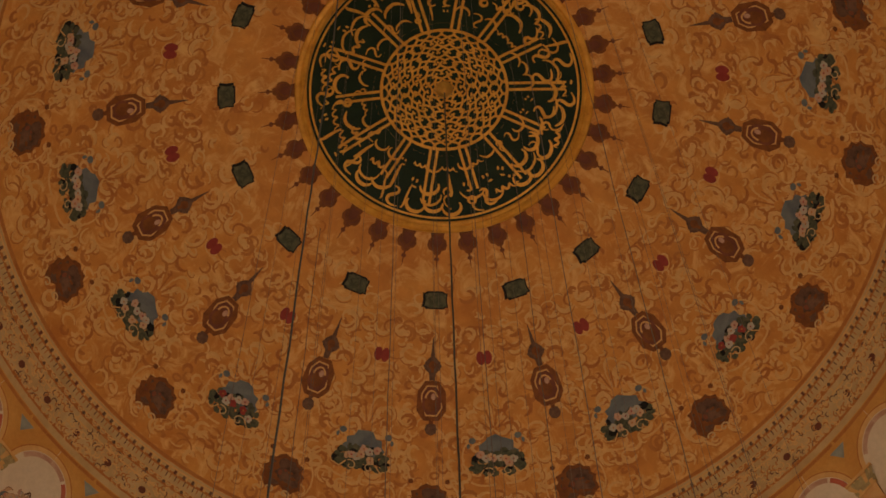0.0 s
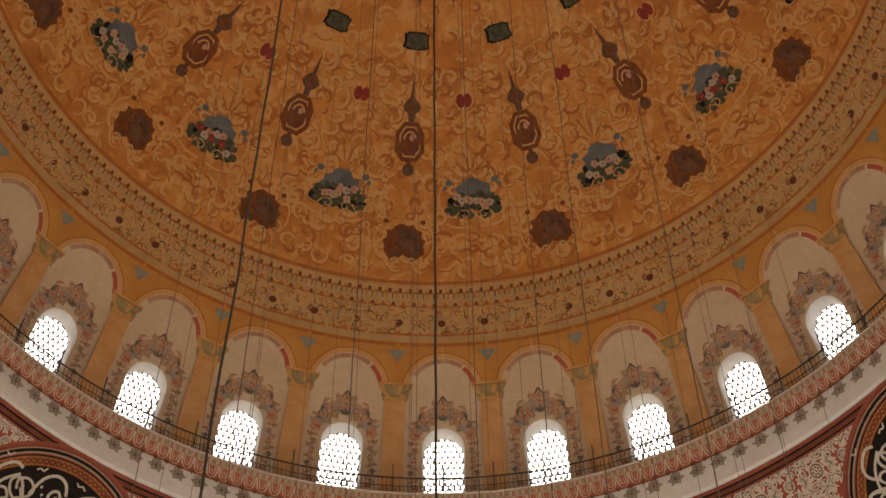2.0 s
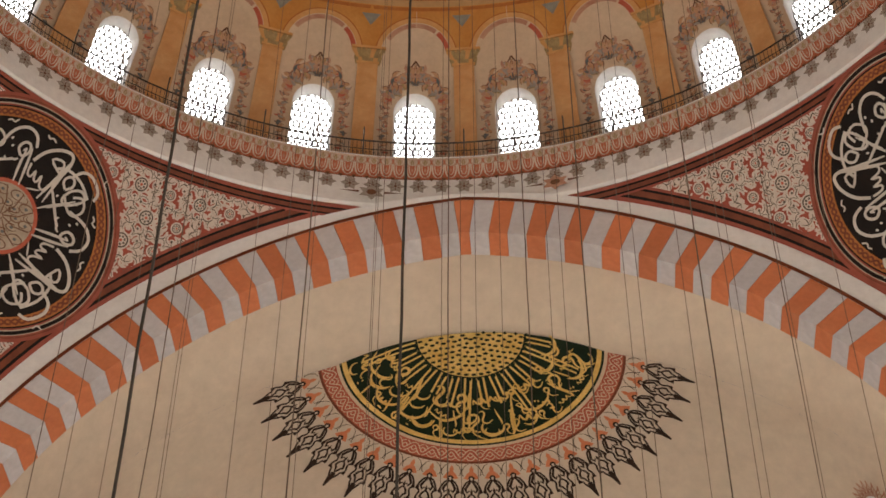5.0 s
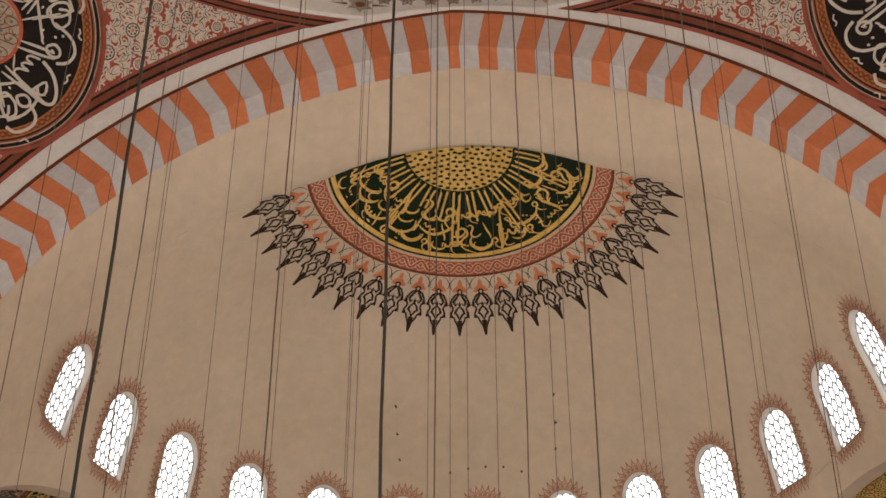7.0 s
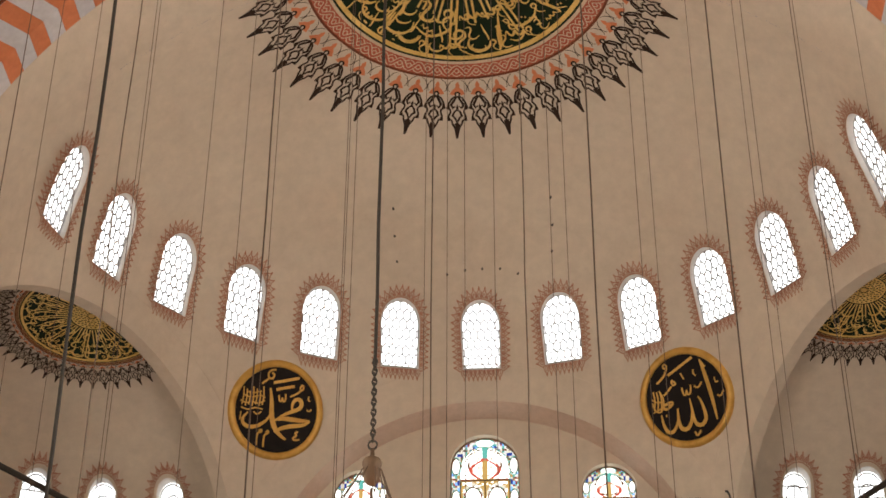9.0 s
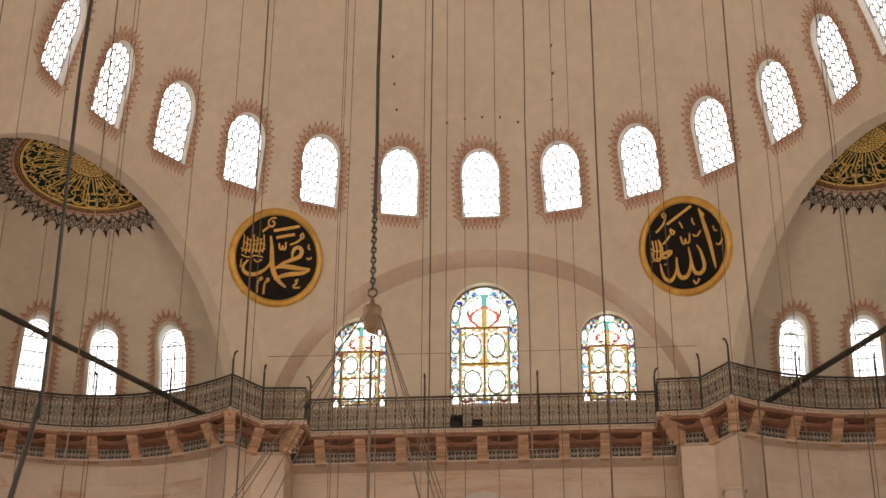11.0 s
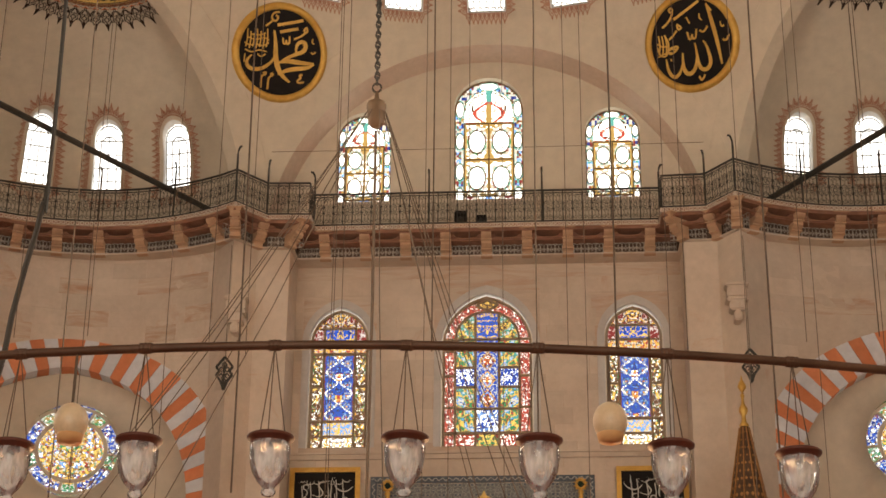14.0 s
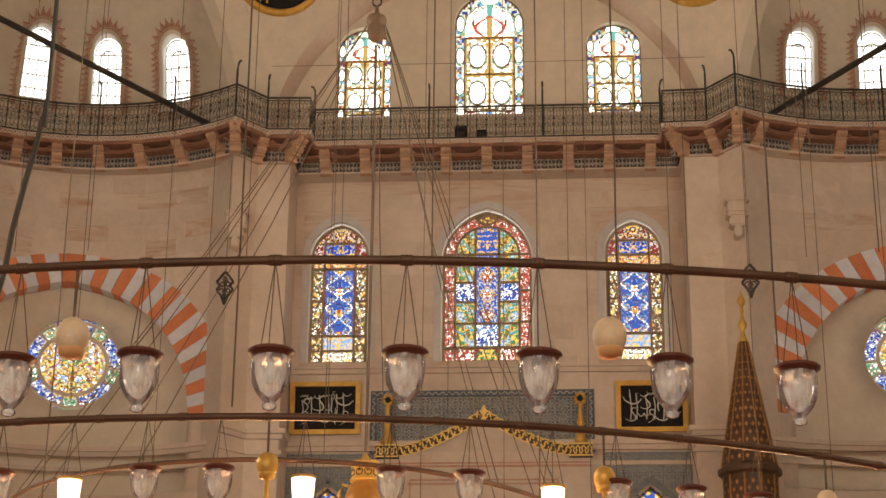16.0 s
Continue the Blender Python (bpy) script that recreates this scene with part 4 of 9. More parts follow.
# ornament bands
bm = bmesh.new()
for r, w, mi in ((11.05, 0.06, 0), (11.16, 0.03, 1), (11.24, 0.045, 0), (11.42, 0.03, 1), (11.47, 0.045, 0), (11.60, 0.03, 1), (11.95, 0.035, 0), (12.1, 0.05, 0)):
    z = DC.z + math.sqrt(DR * DR - r * r)
    z2 = DC.z + math.sqrt(DR * DR - (r + w) ** 2)
    sheet(bm, dome_map, -180, 180, 128, z2, z, 1, 0.012, mi)
part("band_line", bm, [SCROLL_DARK, SCROLL_LIGHT], dome, recalc=False)
bm = bmesh.new()
for k in range(16):
    az = -11.25 + 22.5 * k / 16
    m = local(42.42, az)
    fill(bm, m, [(-0.06, -0.05), (0.02, -0.06), (0.03, 0.05), (-0.05, 0.06)], 0.016, 3 if k % 3 else 0)
    fill(bm, m, [(0.05, -0.06), (0.1, -0.06), (0.1, 0.1), (0.05, 0.1)], 0.016, 1)
    for hop in (0.35, 0.95):
        stroke(bm, local(42.3, az + hop), [(0.0, -0.08), (0.0, 0.0), (0.0, 0.08)], 0.034, 0.0165, 3 if hop < 0.5 else 2, True)
    m = local(42.12, az + 0.5)
    fill(bm, m, oval(0, 0, 0.05, 0.055, 7), 0.016, 3 if k % 2 else 2)
    stroke(bm, m, arc(0.14, 0.02, 0.07, 200, 340, 5), 0.03, 0.015, 1, True)
    stroke(bm, m, arc(0.14, 0.0, 0.06, 20, 160, 5), 0.025, 0.0155, 2, True)
    m = local(41.45, az)
    fill(bm, m, [(-0.06, -0.05), (0.06, -0.05), (0.0, 0.06)], 0.016, 2)
q = random.Random(4)
for k in range(260):
    m = local(q.uniform(41.42, 42.02), -11.25 + 22.5 * (k + 0.5) / 260)
    b = q.uniform(0, 360)
    stroke(bm, m, arc(0, 0, q.uniform(0.045, 0.085), b, b + 210, 6), 0.036, 0.014 + 0.00005 * k, (1, 1, 2, 1, 1, 3, 2)[k % 7], True)
band = part("painted_band", bm, [MAROON, SCROLL_LIGHT, SCROLL_DARK, BROWN], dome, recalc=False)
for k in range(1, 16):
    share("painted_band", band, dome, spin(22.5 * k))
bm = bmesh.new()
m = local(41.68, 0)
fill(bm, m, oval(0, 0, 0.11, 0.1, 9), 0.022)
bead = part("painted_bead", bm, MAROON, dome, recalc=False)
for k in range(1, 64):
    share("painted_bead", bead, dome, spin(5.625 * k))

# one painted bay between two window axes: column, capital, spandrel, arch bands
bm = bmesh.new()
bay_map = local(39.8, 0)
m = lambda u, v, off=0.0: bay_map(u, v + 0.25, off)
half_w, rad_in = 1.26, 0.94
steps = 28
lowv = []
for i in range(steps + 1):
    u = -half_w + 2 * half_w * i / steps
    d = min(abs(u - half_w), abs(u + half_w))
    v = math.sqrt(max(0.0, (rad_in + 0.13) ** 2 - d * d)) if d < rad_in + 0.13 else 0.0
    lowv.append((u, v))
for (u0, v0), (u1, v1) in zip(lowv, lowv[1:]):
    for j in range(4):
        f0, f1 = j / 4, (j + 1) / 4
        fill(bm, m, [(u0, v0 + (1.40 - v0) * f0), (u1, v1 + (1.40 - v1) * f0), (u1, v1 + (1.40 - v1) * f1), (u0, v0 + (1.40 - v0) * f1)], 0.012, 0)
for sg in (-1, 1):
    a0, a1 = (90, 178) if sg > 0 else (2, 90)
    stroke(bm, m, arc(sg * half_w, 0, rad_in + 0.07, a0, a1, 14), 0.13, 0.02, 7)
    stroke(bm, m, arc(sg * half_w, 0, rad_in + 0.15, a0, a1, 14), 0.03, 0.024, 3)
    if sg < 0:
        stroke(bm, m, arc(-half_w, 0, rad_in - 0.08, 10, 48, 8), 0.13, 0.018, 2)
        stroke(bm, m, arc(-half_w, 0, rad_in - 0.08, 53, 90, 8), 0.13, 0.018, 4)
    else:
        stroke(bm, m, arc(half_w, 0, rad_in - 0.08, 90, 150, 8), 0.13, 0.018, 4)
fill(bm, m, [(-0.27, 1.14), (0.27, 1.14), (0.0, 0.8)], 0.026, 5)
for row in range(2):  # capital of two rows of leaves
    for k in range(7):
        x = -0.27 + 0.09 * k
        z0, z1 = -0.36 + 0.2 * row, -0.08 + 0.2 * row
        f = 1.15 + 0.3 * row
        fill(bm, m, [(x - 0.05, z0), (x + 0.05, z0), (x * f + 0.065, z1 - 0.05), (x * f + 0.02, z1 + 0.02), (x * f - 0.04, z1 - 0.01), (x * f - 0.065, z1 - 0.07)], 0.03 + 0.006 * (k % 3) + 0.02 * row, (6, 7, 6, 6)[(k + row) % 4])
box_bar(bm, (-0.46, 0.14), (0.46, 0.14), 0.06, 0.09, m, 0.0, 7)
box_bar(bm, (0, -3.85), (0, -0.28), 0.54, 0.05, m, 0.0, 8)
box_bar(bm, (-0.3, -0.3), (0.3, -0.3), 0.06, 0.07, m, 0.0, 7)
bay = part("painted_bay", bm, [AMBER, PALE, RED, SCROLL_DARK, PINK, DUSTBLUE, SAGE, SCROLL_LIGHT, SHAFT], dome, recalc=False)
for k in range(1, 32):
    share("painted_bay", bay, dome, spin(11.25 * k))

# flower wreath round each window
bm = bmesh.new()
m = local(38.0, 5.625)
q = random.Random(9)
for sg in (-1, 1):
    q = random.Random(9)
    for k in range(44):
        t = k / 43
        if t < 0.4:
            x, y, ang = 0.80 + 0.05 * math.sin(k * 2.2), -1.0 + 1.8 * t / 0.4, 80
        else:
            a = (t - 0.4) / 0.6 * math.pi / 2
            x, y, ang = 0.78 * math.cos(a) ** 0.8, 0.8 + 0.95 * math.sin(a), 80 + 60 * math.sin(a)
        spread = 0.07 + 0.24 * max(0.0, t - 0.3)
        for j in range(2 if t < 0.4 else 3):
            s = q.uniform(0.09, 0.14) if t < 0.4 else q.uniform(0.12, 0.19)
            fall = q.uniform(0.62, 1.0) if t > 0.45 else 1.0
            cx, cy = x * (0.4 + 0.6 * fall) + q.uniform(-spread, spread) * 0.6, (y - 0.6) * fall + 0.6 + q.uniform(-spread, spread) * 0.6
            b = radians(ang + q.uniform(-110, 110))
            curled = [(cx + s * u * math.cos(b) - s * v * math.sin(b), cy + s * u * math.sin(b) + s * v * math.cos(b)) for u, v in ((-0.7, -0.1), (-0.3, -0.42), (0.25, -0.4), (0.7, -0.05), (0.9, 0.42), (0.45, 0.18), (0.05, 0.2), (-0.4, 0.22))]
            curled = [(sg * max(px, 0.02 if y > 1.2 else 0.62), py) for px, py in curled]
            lift = 0.014 + 0.0003 * (3 * k + j)
            fill(bm, m, curled if sg > 0 else curled[::-1], lift, q.choice([0, 5, 5, 5, 6, 6, 2, 7, 0, 5, 6, 1, 4]))
            stroke(bm, m, curled[:5], s * 0.12, lift + 0.0002, 3 if j == 1 else 7, True)
for sg in (-1, 1):
    stroke(bm, m, [(0, 2.02), (sg * 0.13, 1.82), (0, 1.6)], 0.045, 0.03, 3)
fill(bm, m, [(0, 1.92), (0.06, 1.82), (0, 1.7), (-0.06, 1.82)], 0.034, 5)
fill(bm, m, oval(0, 1.42, 0.16, 0.13, 8), 0.03, 1)
wreath = part("painted_wreath", bm, [PINK, BLUEGREY, SAGE, BROWN, RED, APRICOT, STONEGREY, PINK], dome, recalc=False)
for k in range(1, 32):
    share("painted_wreath", wreath, dome, spin(11.25 * k))


def honeycomb(bm, m, outline, cell, bar, thick, off, mat=0, node=0.0):
    """A pierced lattice of six-sided cells inside an outline given in metres."""
    xs, zs = [p[0] for p in outline], [p[1] for p in outline]

    def inside(x, z):
        hit = False
        for (x0, z0), (x1, z1) in zip(outline, outline[1:] + outline[:1]):
            if (z0 > z) != (z1 > z) and x < x0 + (z - z0) / (z1 - z0) * (x1 - x0):
                hit = not hit
        return hit

    h = cell * 1.12
    row, z = 0, min(zs) - h
    while z < max(zs) + h:
        x = min(xs) - cell + (cell / 2 if row % 2 else 0) + cell * 0.25
        while x < max(xs) + cell:
            pts = [(x, z + h * 0.62), (x + cell / 2, z + h * 0.28), (x + cell / 2, z - h * 0.28), (x, z - h * 0.62)]
            for p, q2 in zip(pts, pts[1:]):
                if inside(*p) and inside(*q2):
                    box_bar(bm, p, q2, bar, thick, m, off, mat)
                elif inside(*p) or inside(*q2):
                    mid = ((p[0] + q2[0]) / 2, (p[1] + q2[1]) / 2)
                    if inside(*mid):
                        box_bar(bm, p if inside(*p) else q2, mid, bar, thick, m, off, mat)
            if node and inside(*pts[0]):
                box_bar(bm, (x, z + h * 0.62 - node), (x, z + h * 0.62 + node), node * 1.3, thick * 1.1, m, off, mat)
            x += cell
        z += h * 0.9
        row += 1
    ring = outline + outline[:1]
    for p, q2 in zip(ring, ring[1:]):
        box_bar(bm, p, q2, bar * 1.6, thick, m, off, mat)


# dome windows: a pierced lattice in each
bm = bmesh.new()
honeycomb(bm, upright(5.625, DC, DR), arched(1.05, 1.98, 12, 0, 0, 36.95), 0.15, 0.026, 0.03, -0.355, 0, 0.044)
first = None
for k in range(32):
    w = tagged(new("window_%d" % (k + 1)), "arched dome window with a pierced white lattice", "window", kind="structure")
    if first is None:
        first = part("lattice", bm, LEAD, w, recalc=False)
    else:
        share("lattice", first, w, spin(11.25 * k))

# frieze painted on the ring cornice, and its pendants
BRICKRED = material("brick_red_paint", (0.40, 0.11, 0.05), (0.50, 0.16, 0.08), 0.7, coarse=2.0, fine=9.0, bump=0.05)
STUCCO = material("pale_stucco_paint", (0.52, 0.43, 0.33), (0.64, 0.55, 0.44), 0.75, coarse=3.0, fine=12.0, bump=0.05)
bm = bmesh.new()
def fr(u, v, off=0.0, az=0.0):
    z = 34.90 + v * 0.60
    r = 12.71 if z < 35.08 else 12.71 - 0.14 * (z - 35.08) / 0.42
    a = radians(az) + u / 12.85
    return Vector(((r - off) * math.sin(a), (r - off) * math.cos(a), z))
NF = 252
for k in range(NF):
    m = lambda u, v, off=0.0, az=360 / NF * k: fr(u, v, off, az)
    half_u = math.pi * 12.85 / NF
    for v0, v1 in ((0.0, 0.3), (0.3, 0.72)):
        fill(bm, m, [(-half_u, v0), (half_u, v0), (half_u, v1), (-half_u, v1)], 0.008, 0)
    scallop = [(-0.14, 0.74), (-0.135, 0.5), (-0.105, 0.28), (-0.055, 0.15), (0.0, 0.11), (0.055, 0.15), (0.105, 0.28), (0.135, 0.5), (0.14, 0.74)]
    stroke(bm, m, scallop, 0.04, 0.02, 1)
    stroke(bm, m, [(u * 0.56, 0.3 + (v - 0.11) * 0.62) for u, v in scallop], 0.026, 0.018, 1)
    fill(bm, m, [(0.0, 0.4), (0.028, 0.5), (0.0, 0.62), (-0.028, 0.5)], 0.019, 2)
    fill(bm, m, [(-half_u, 0.1), (-half_u + 0.06, 0.12), (-half_u + 0.03, 0.0), (-half_u, -0.1), (-half_u - 0.03, 0.0), (-half_u - 0.06, 0.12)], 0.016, 3)
    stroke(bm, m, [(-half_u, 0.0), (0.0, 0.03), (half_u, 0.0)], 0.035, 0.012, 3)
    for sg in (-1, 1):  # leaves and curls above the scallops
        stroke(bm, m, [(0.0, 0.7), (sg * 0.05, 0.76), (sg * 0.1, 0.84), (sg * 0.09, 0.95), (sg * 0.04, 0.9)], 0.036, 0.019, 1, True)
        stroke(bm, m, [(sg * 0.02, 0.72), (sg * 0.03, 0.84), (0.0, 0.98)], 0.03, 0.021, 4, True)
        stroke(bm, m, [(sg * 0.12, 0.74), (sg * 0.155, 0.84), (sg * 0.14, 0.98)], 0.03, 0.0205, 0, True)
part("painted_frieze", bm, [BRICKRED, STUCCO, PINK, BROWN, SAGE], ring_wall, "red and cream arcade painted round the ring", recalc=False)["kind"] = "stuff"
bm = bmesh.new()
for k in range(144):
    m = lambda u, v, off=0.0, az=2.5 * k: drum((0, 0), 12.72)(az + math.degrees(u / 12.72), 34.66 + v, off)
    star = [((0.235 if i % 2 else 0.15) * math.sin(math.pi * i / 6), (0.25 if i % 2 else 0.16) * math.cos(math.pi * i / 6)) for i in range(12)]
    fill(bm, m, star, 0.012, 0)
    fill(bm, m, oval(0, 0, 0.04, 0.045, 6), 0.016, 1)
    for i in range(6):
        stroke(bm, m, [(0.06 * math.sin(math.pi * i / 3), 0.06 * math.cos(math.pi * i / 3)), (0.13 * math.sin(math.pi * i / 3), 0.14 * math.cos(math.pi * i / 3))], 0.022, 0.017, 1)
    fill(bm, m, [(-0.05, 0.17), (0.05, 0.17), (0.09, 0.26), (-0.09, 0.26)], 0.014, 0)
part("painted_pendant_row", bm, [STONEGREY, BROWN, RED], ring_wall, "row of painted star pendants", recalc=False)["kind"] = "stuff"

# iron railing on the ring cornice
rail = thing("ring_railing", "dark wrought-iron railing round the foot of the dome", "railing")
for z, r in ((36.40, 0.022), (36.08, 0.012), (35.68, 0.016)):
    bm = bmesh.new()
    tube(bm, [(12.78 * math.sin(2 * math.pi * k / 160), 12.78 * math.cos(2 * math.pi * k / 160), z) for k in range(160)], r, 5, True)
    part("rail", bm, IRON, rail)
bm = bmesh.new()
tube(bm, [(0, 12.78, 35.60), (0, 12.78, 36.58), (0, 12.76, 36.73), (0, 12.72, 36.86)], 0.02, 5)
post = part("post", bm, IRON, rail)
for k in range(1, 64):
    share("post", post, rail, spin(5.625 * k))
bm = bmesh.new()
for k in range(768):
    a = radians(5.625 * (k + 0.5) / 12)
    tube(bm, [(12.78 * math.sin(a), 12.78 * math.cos(a), 35.68), (12.78 * math.sin(a), 12.78 * math.cos(a), 36.40)], 0.008, 3)
    b = radians(5.625 * (k + 1.0) / 12)
    tube(bm, [(12.78 * math.sin((a + b) / 2 + (b - a) * 0.45 * math.cos(t)), 12.78 * math.cos((a + b) / 2 + (b - a) * 0.45 * math.cos(t)), 35.88 + 0.13 * math.sin(t)) for t in (0, 1.05, 2.1, 3.14, 4.2, 5.24)], 0.007, 3, True)
part("infill", bm, IRON, rail, "thin bars and rings between the posts", recalc=False)["kind"] = "stuff"

# pendentive roundels: a phrase in white brush letters, repeated four times round a cream centre
SCRIPTCREAM = material("cream_lettering_paint", (0.50, 0.46, 0.39), (0.62, 0.58, 0.50), 0.7, coarse=2.0, fine=9.0, bump=0.03)
BURNT = material("burnt_orange_paint", (0.30, 0.10, 0.02), (0.40, 0.15, 0.035), 0.7, coarse=2.0, fine=9.0, bump=0.04)
# strokes of one quarter: (outwards, clockwise) in hundredths of the black disc's radius, and the width
PHRASE = [
    ([(65, -5), (80, 0), (92, 14), (95, 28), (86, 32), (68, 29), (56, 26)], 5.2), ([(70, 26), (78, 7), (85, 26), (70, 26)], 4),
    ([(61, -20), (66, -27), (75, -24), (77, -17), (70, -13), (62, -16), (61, -20)], 4.4), ([(66, -20), (71, -18)], 3.5),
    ([(36, -10), (54, -15), (71, -18)], 4.6), ([(36, -3), (56, -8), (74, -13)], 4.6),
    ([(62, -5), (50, -3), (49, 3), (61, 3), (49, 6), (48, 11), (61, 11), (47, 14), (45, 21), (54, 23)], 3.6),
    ([(36, 20), (60, 25), (86, 30)], 5), ([(36, 27), (52, 28), (68, 30)], 4.2), ([(38, 5), (44, 18)], 3),
    ([(56, -44), (78, -42), (90, -30), (88, -16), (77, -10)], 4.8), ([(24, -58), (40, -40), (56, -20)], 4.8), ([(60, -54), (42, -44), (26, -28)], 4.4),
    ([(46, -62), (41, -50), (48, -45), (58, -54), (66, -62), (56, -70), (46, -62)], 4.2), ([(20, -72), (30, -80), (52, -76), (66, -64)], 4.4),
    ([(60, 40), (66, 33), (74, 36), (75, 43), (67, 47), (60, 40)], 4.2), ([(75, 40), (86, 46), (88, 58), (76, 74), (66, 72)], 4.8),
    ([(56, 42), (44, 52), (40, 62), (52, 70), (64, 62), (58, 52)], 4), ([(34, 34), (44, 44), (56, 56)], 4.2),
    ([(80, -53), (84, -50), (82, -46), (88, -44)], 2.6), ([(95, -8), (92, -4), (96, -1), (93, 4)], 2.6), ([(84, 78), (86, 72), (92, 74)], 2.6), ([(50, -28), (54, -25), (52, -22), (57, -20)], 2.4),
    ([(62, -33), (65, -32)], 4), ([(68, -38), (71, -37)], 4), ([(49, 36), (52, 37)], 3.6), ([(30, 48), (33, 50)], 3.6),
]
for s in (-1, 1):
    m = ball(PC, PR, s * 45, math.acos((31.75 - PC.z) / PR))
    rd = new("calligraphy_roundel")
    rd.parent = pend
    rd["label"] = "black calligraphy roundel with an orange border"
    bm = bmesh.new()
    ribbon_ring(bm, m, 0, 0.9, 40, 0.012)
    ribbon_ring(bm, m, 0.9, 2.32, 72, 0.012)
    part("black_ground", bm, BLACK, rd)
    bm = bmesh.new()
    for r0, r1, mi in ((2.28, 2.50, 0), (2.50, 2.535, 2), (2.535, 2.57, 1), (2.57, 2.60, 4), (2.60, 2.68, 2), (2.68, 2.70, 4), (2.70, 2.735, 1), (2.735, 2.76, 3), (2.76, 2.84, 1)):
        ribbon_ring(bm, m, r0, r1, 96, 0.016 + 0.0008 * mi, mat=mi)
    for sg in (-1, 1):  # dark braid on the orange band
        braid = []
        for k in range(385):
            a = 2 * math.pi * k / 384
            rr = 2.39 + sg * 0.055 * math.sin(48 * a)
            braid.append((rr * math.sin(a), rr * math.cos(a)))
        stroke(bm, m, braid, 0.045, 0.021 + 0.001 * sg, 3)
    part("border", bm, [BURNT, OXIDE, BLACK, MAROON, FADEDWHITE], rd, "braided orange border with red and black lines")
    bm = bmesh.new()
    ribbon_ring(bm, m, 0, 0.80, 40, 0.018)
    part("cream_centre", bm, FADEDWHITE, rd)
    bm = bmesh.new()
    ribbon_ring(bm, m, 0.78, 0.87, 48, 0.022, mat=1)
    qq = random.Random(s + 5)
    for k in range(10):
        a = radians(36 * k + 10)
        for rr, size, turn in ((0.62, 0.17, 20), (0.36, 0.13, 140)):
            cx, cy = rr * math.sin(a + 0.2 * turn / 60), rr * math.cos(a + 0.2 * turn / 60)
            b0 = math.degrees(-a) + turn
            stroke(bm, m, arc(cx, cy, size, b0, b0 + 300, 12, size * 0.62), 0.026, 0.027 + 0.0003 * k, 0, True)
            fill(bm, m, oval(cx, cy, 0.045, 0.035, 7), 0.026, 2)
        stroke(bm, m, [(0.05 * math.sin(a), 0.05 * math.cos(a)), (0.4 * math.sin(a + 0.35), 0.4 * math.cos(a + 0.35)), (0.74 * math.sin(a + 0.2), 0.74 * math.cos(a + 0.2))], 0.028, 0.031, 0)
    for k in range(26):
        rr, aa, b0 = 0.7 * math.sqrt(qq.random()), qq.uniform(0, 6.28), qq.uniform(0, 360)
        stroke(bm, m, arc(rr * math.sin(aa), rr * math.cos(aa), 0.09, b0, b0 + 220, 8, 0.07), 0.022, 0.033 + 0.0002 * k, 0, True)
    part("centre_strokes", bm, [BROWN, RED, BLUEGREY], rd)
    bm = bmesh.new()
    for k in range(4):
        c, sn = math.cos(radians(90 * k + 8)), math.sin(radians(90 * k + 8))
        for i, (pts, w) in enumerate(PHRASE):
            out = [(0.0228 * (x * c - y * sn), -0.0228 * (x * sn + y * c)) for x, y in smooth_line(pts)]
            stroke(bm, m, out, 0.0228 * w * 0.66, 0.02 + 0.0009 * i, 0, len(pts) < 4)
    part("lettering", bm, SCRIPTCREAM, rd, "white strokes of lettering")

# scrolls, leaves and rosettes painted over the red ground of the pendentives
LEAFCREAM = material("cream_scroll_paint", (0.52, 0.44, 0.36), (0.62, 0.54, 0.45), 0.75, coarse=3.0, fine=12.0, bump=0.04)
DARKLEAF = material("dark_olive_paint", (0.07, 0.055, 0.04), (0.13, 0.10, 0.075), 0.75, coarse=4.0, fine=12.0, bump=0.04)
bm = bmesh.new()
m = ball(PC, PR, 45, math.acos((31.75 - PC.z) / PR))


FIELD = m(0, 0) - PC


def on_field(u, v, rim=0.0):
    return trimmed(m(u, v), rim)


def trimmed(p, rim=0.0):
    """Inside the borders of the painted field."""
    return FIELD.angle(p - PC) * PR > 2.80 + rim and p.z < 33.69 - rim and max(abs(p.x), abs(p.y)) < YA - 0.36 - rim and p.z > 25.5


def scroll(pts, w, lift, mi):
    stroke(bm, m, smooth_line(pts), w, lift, mi, True)


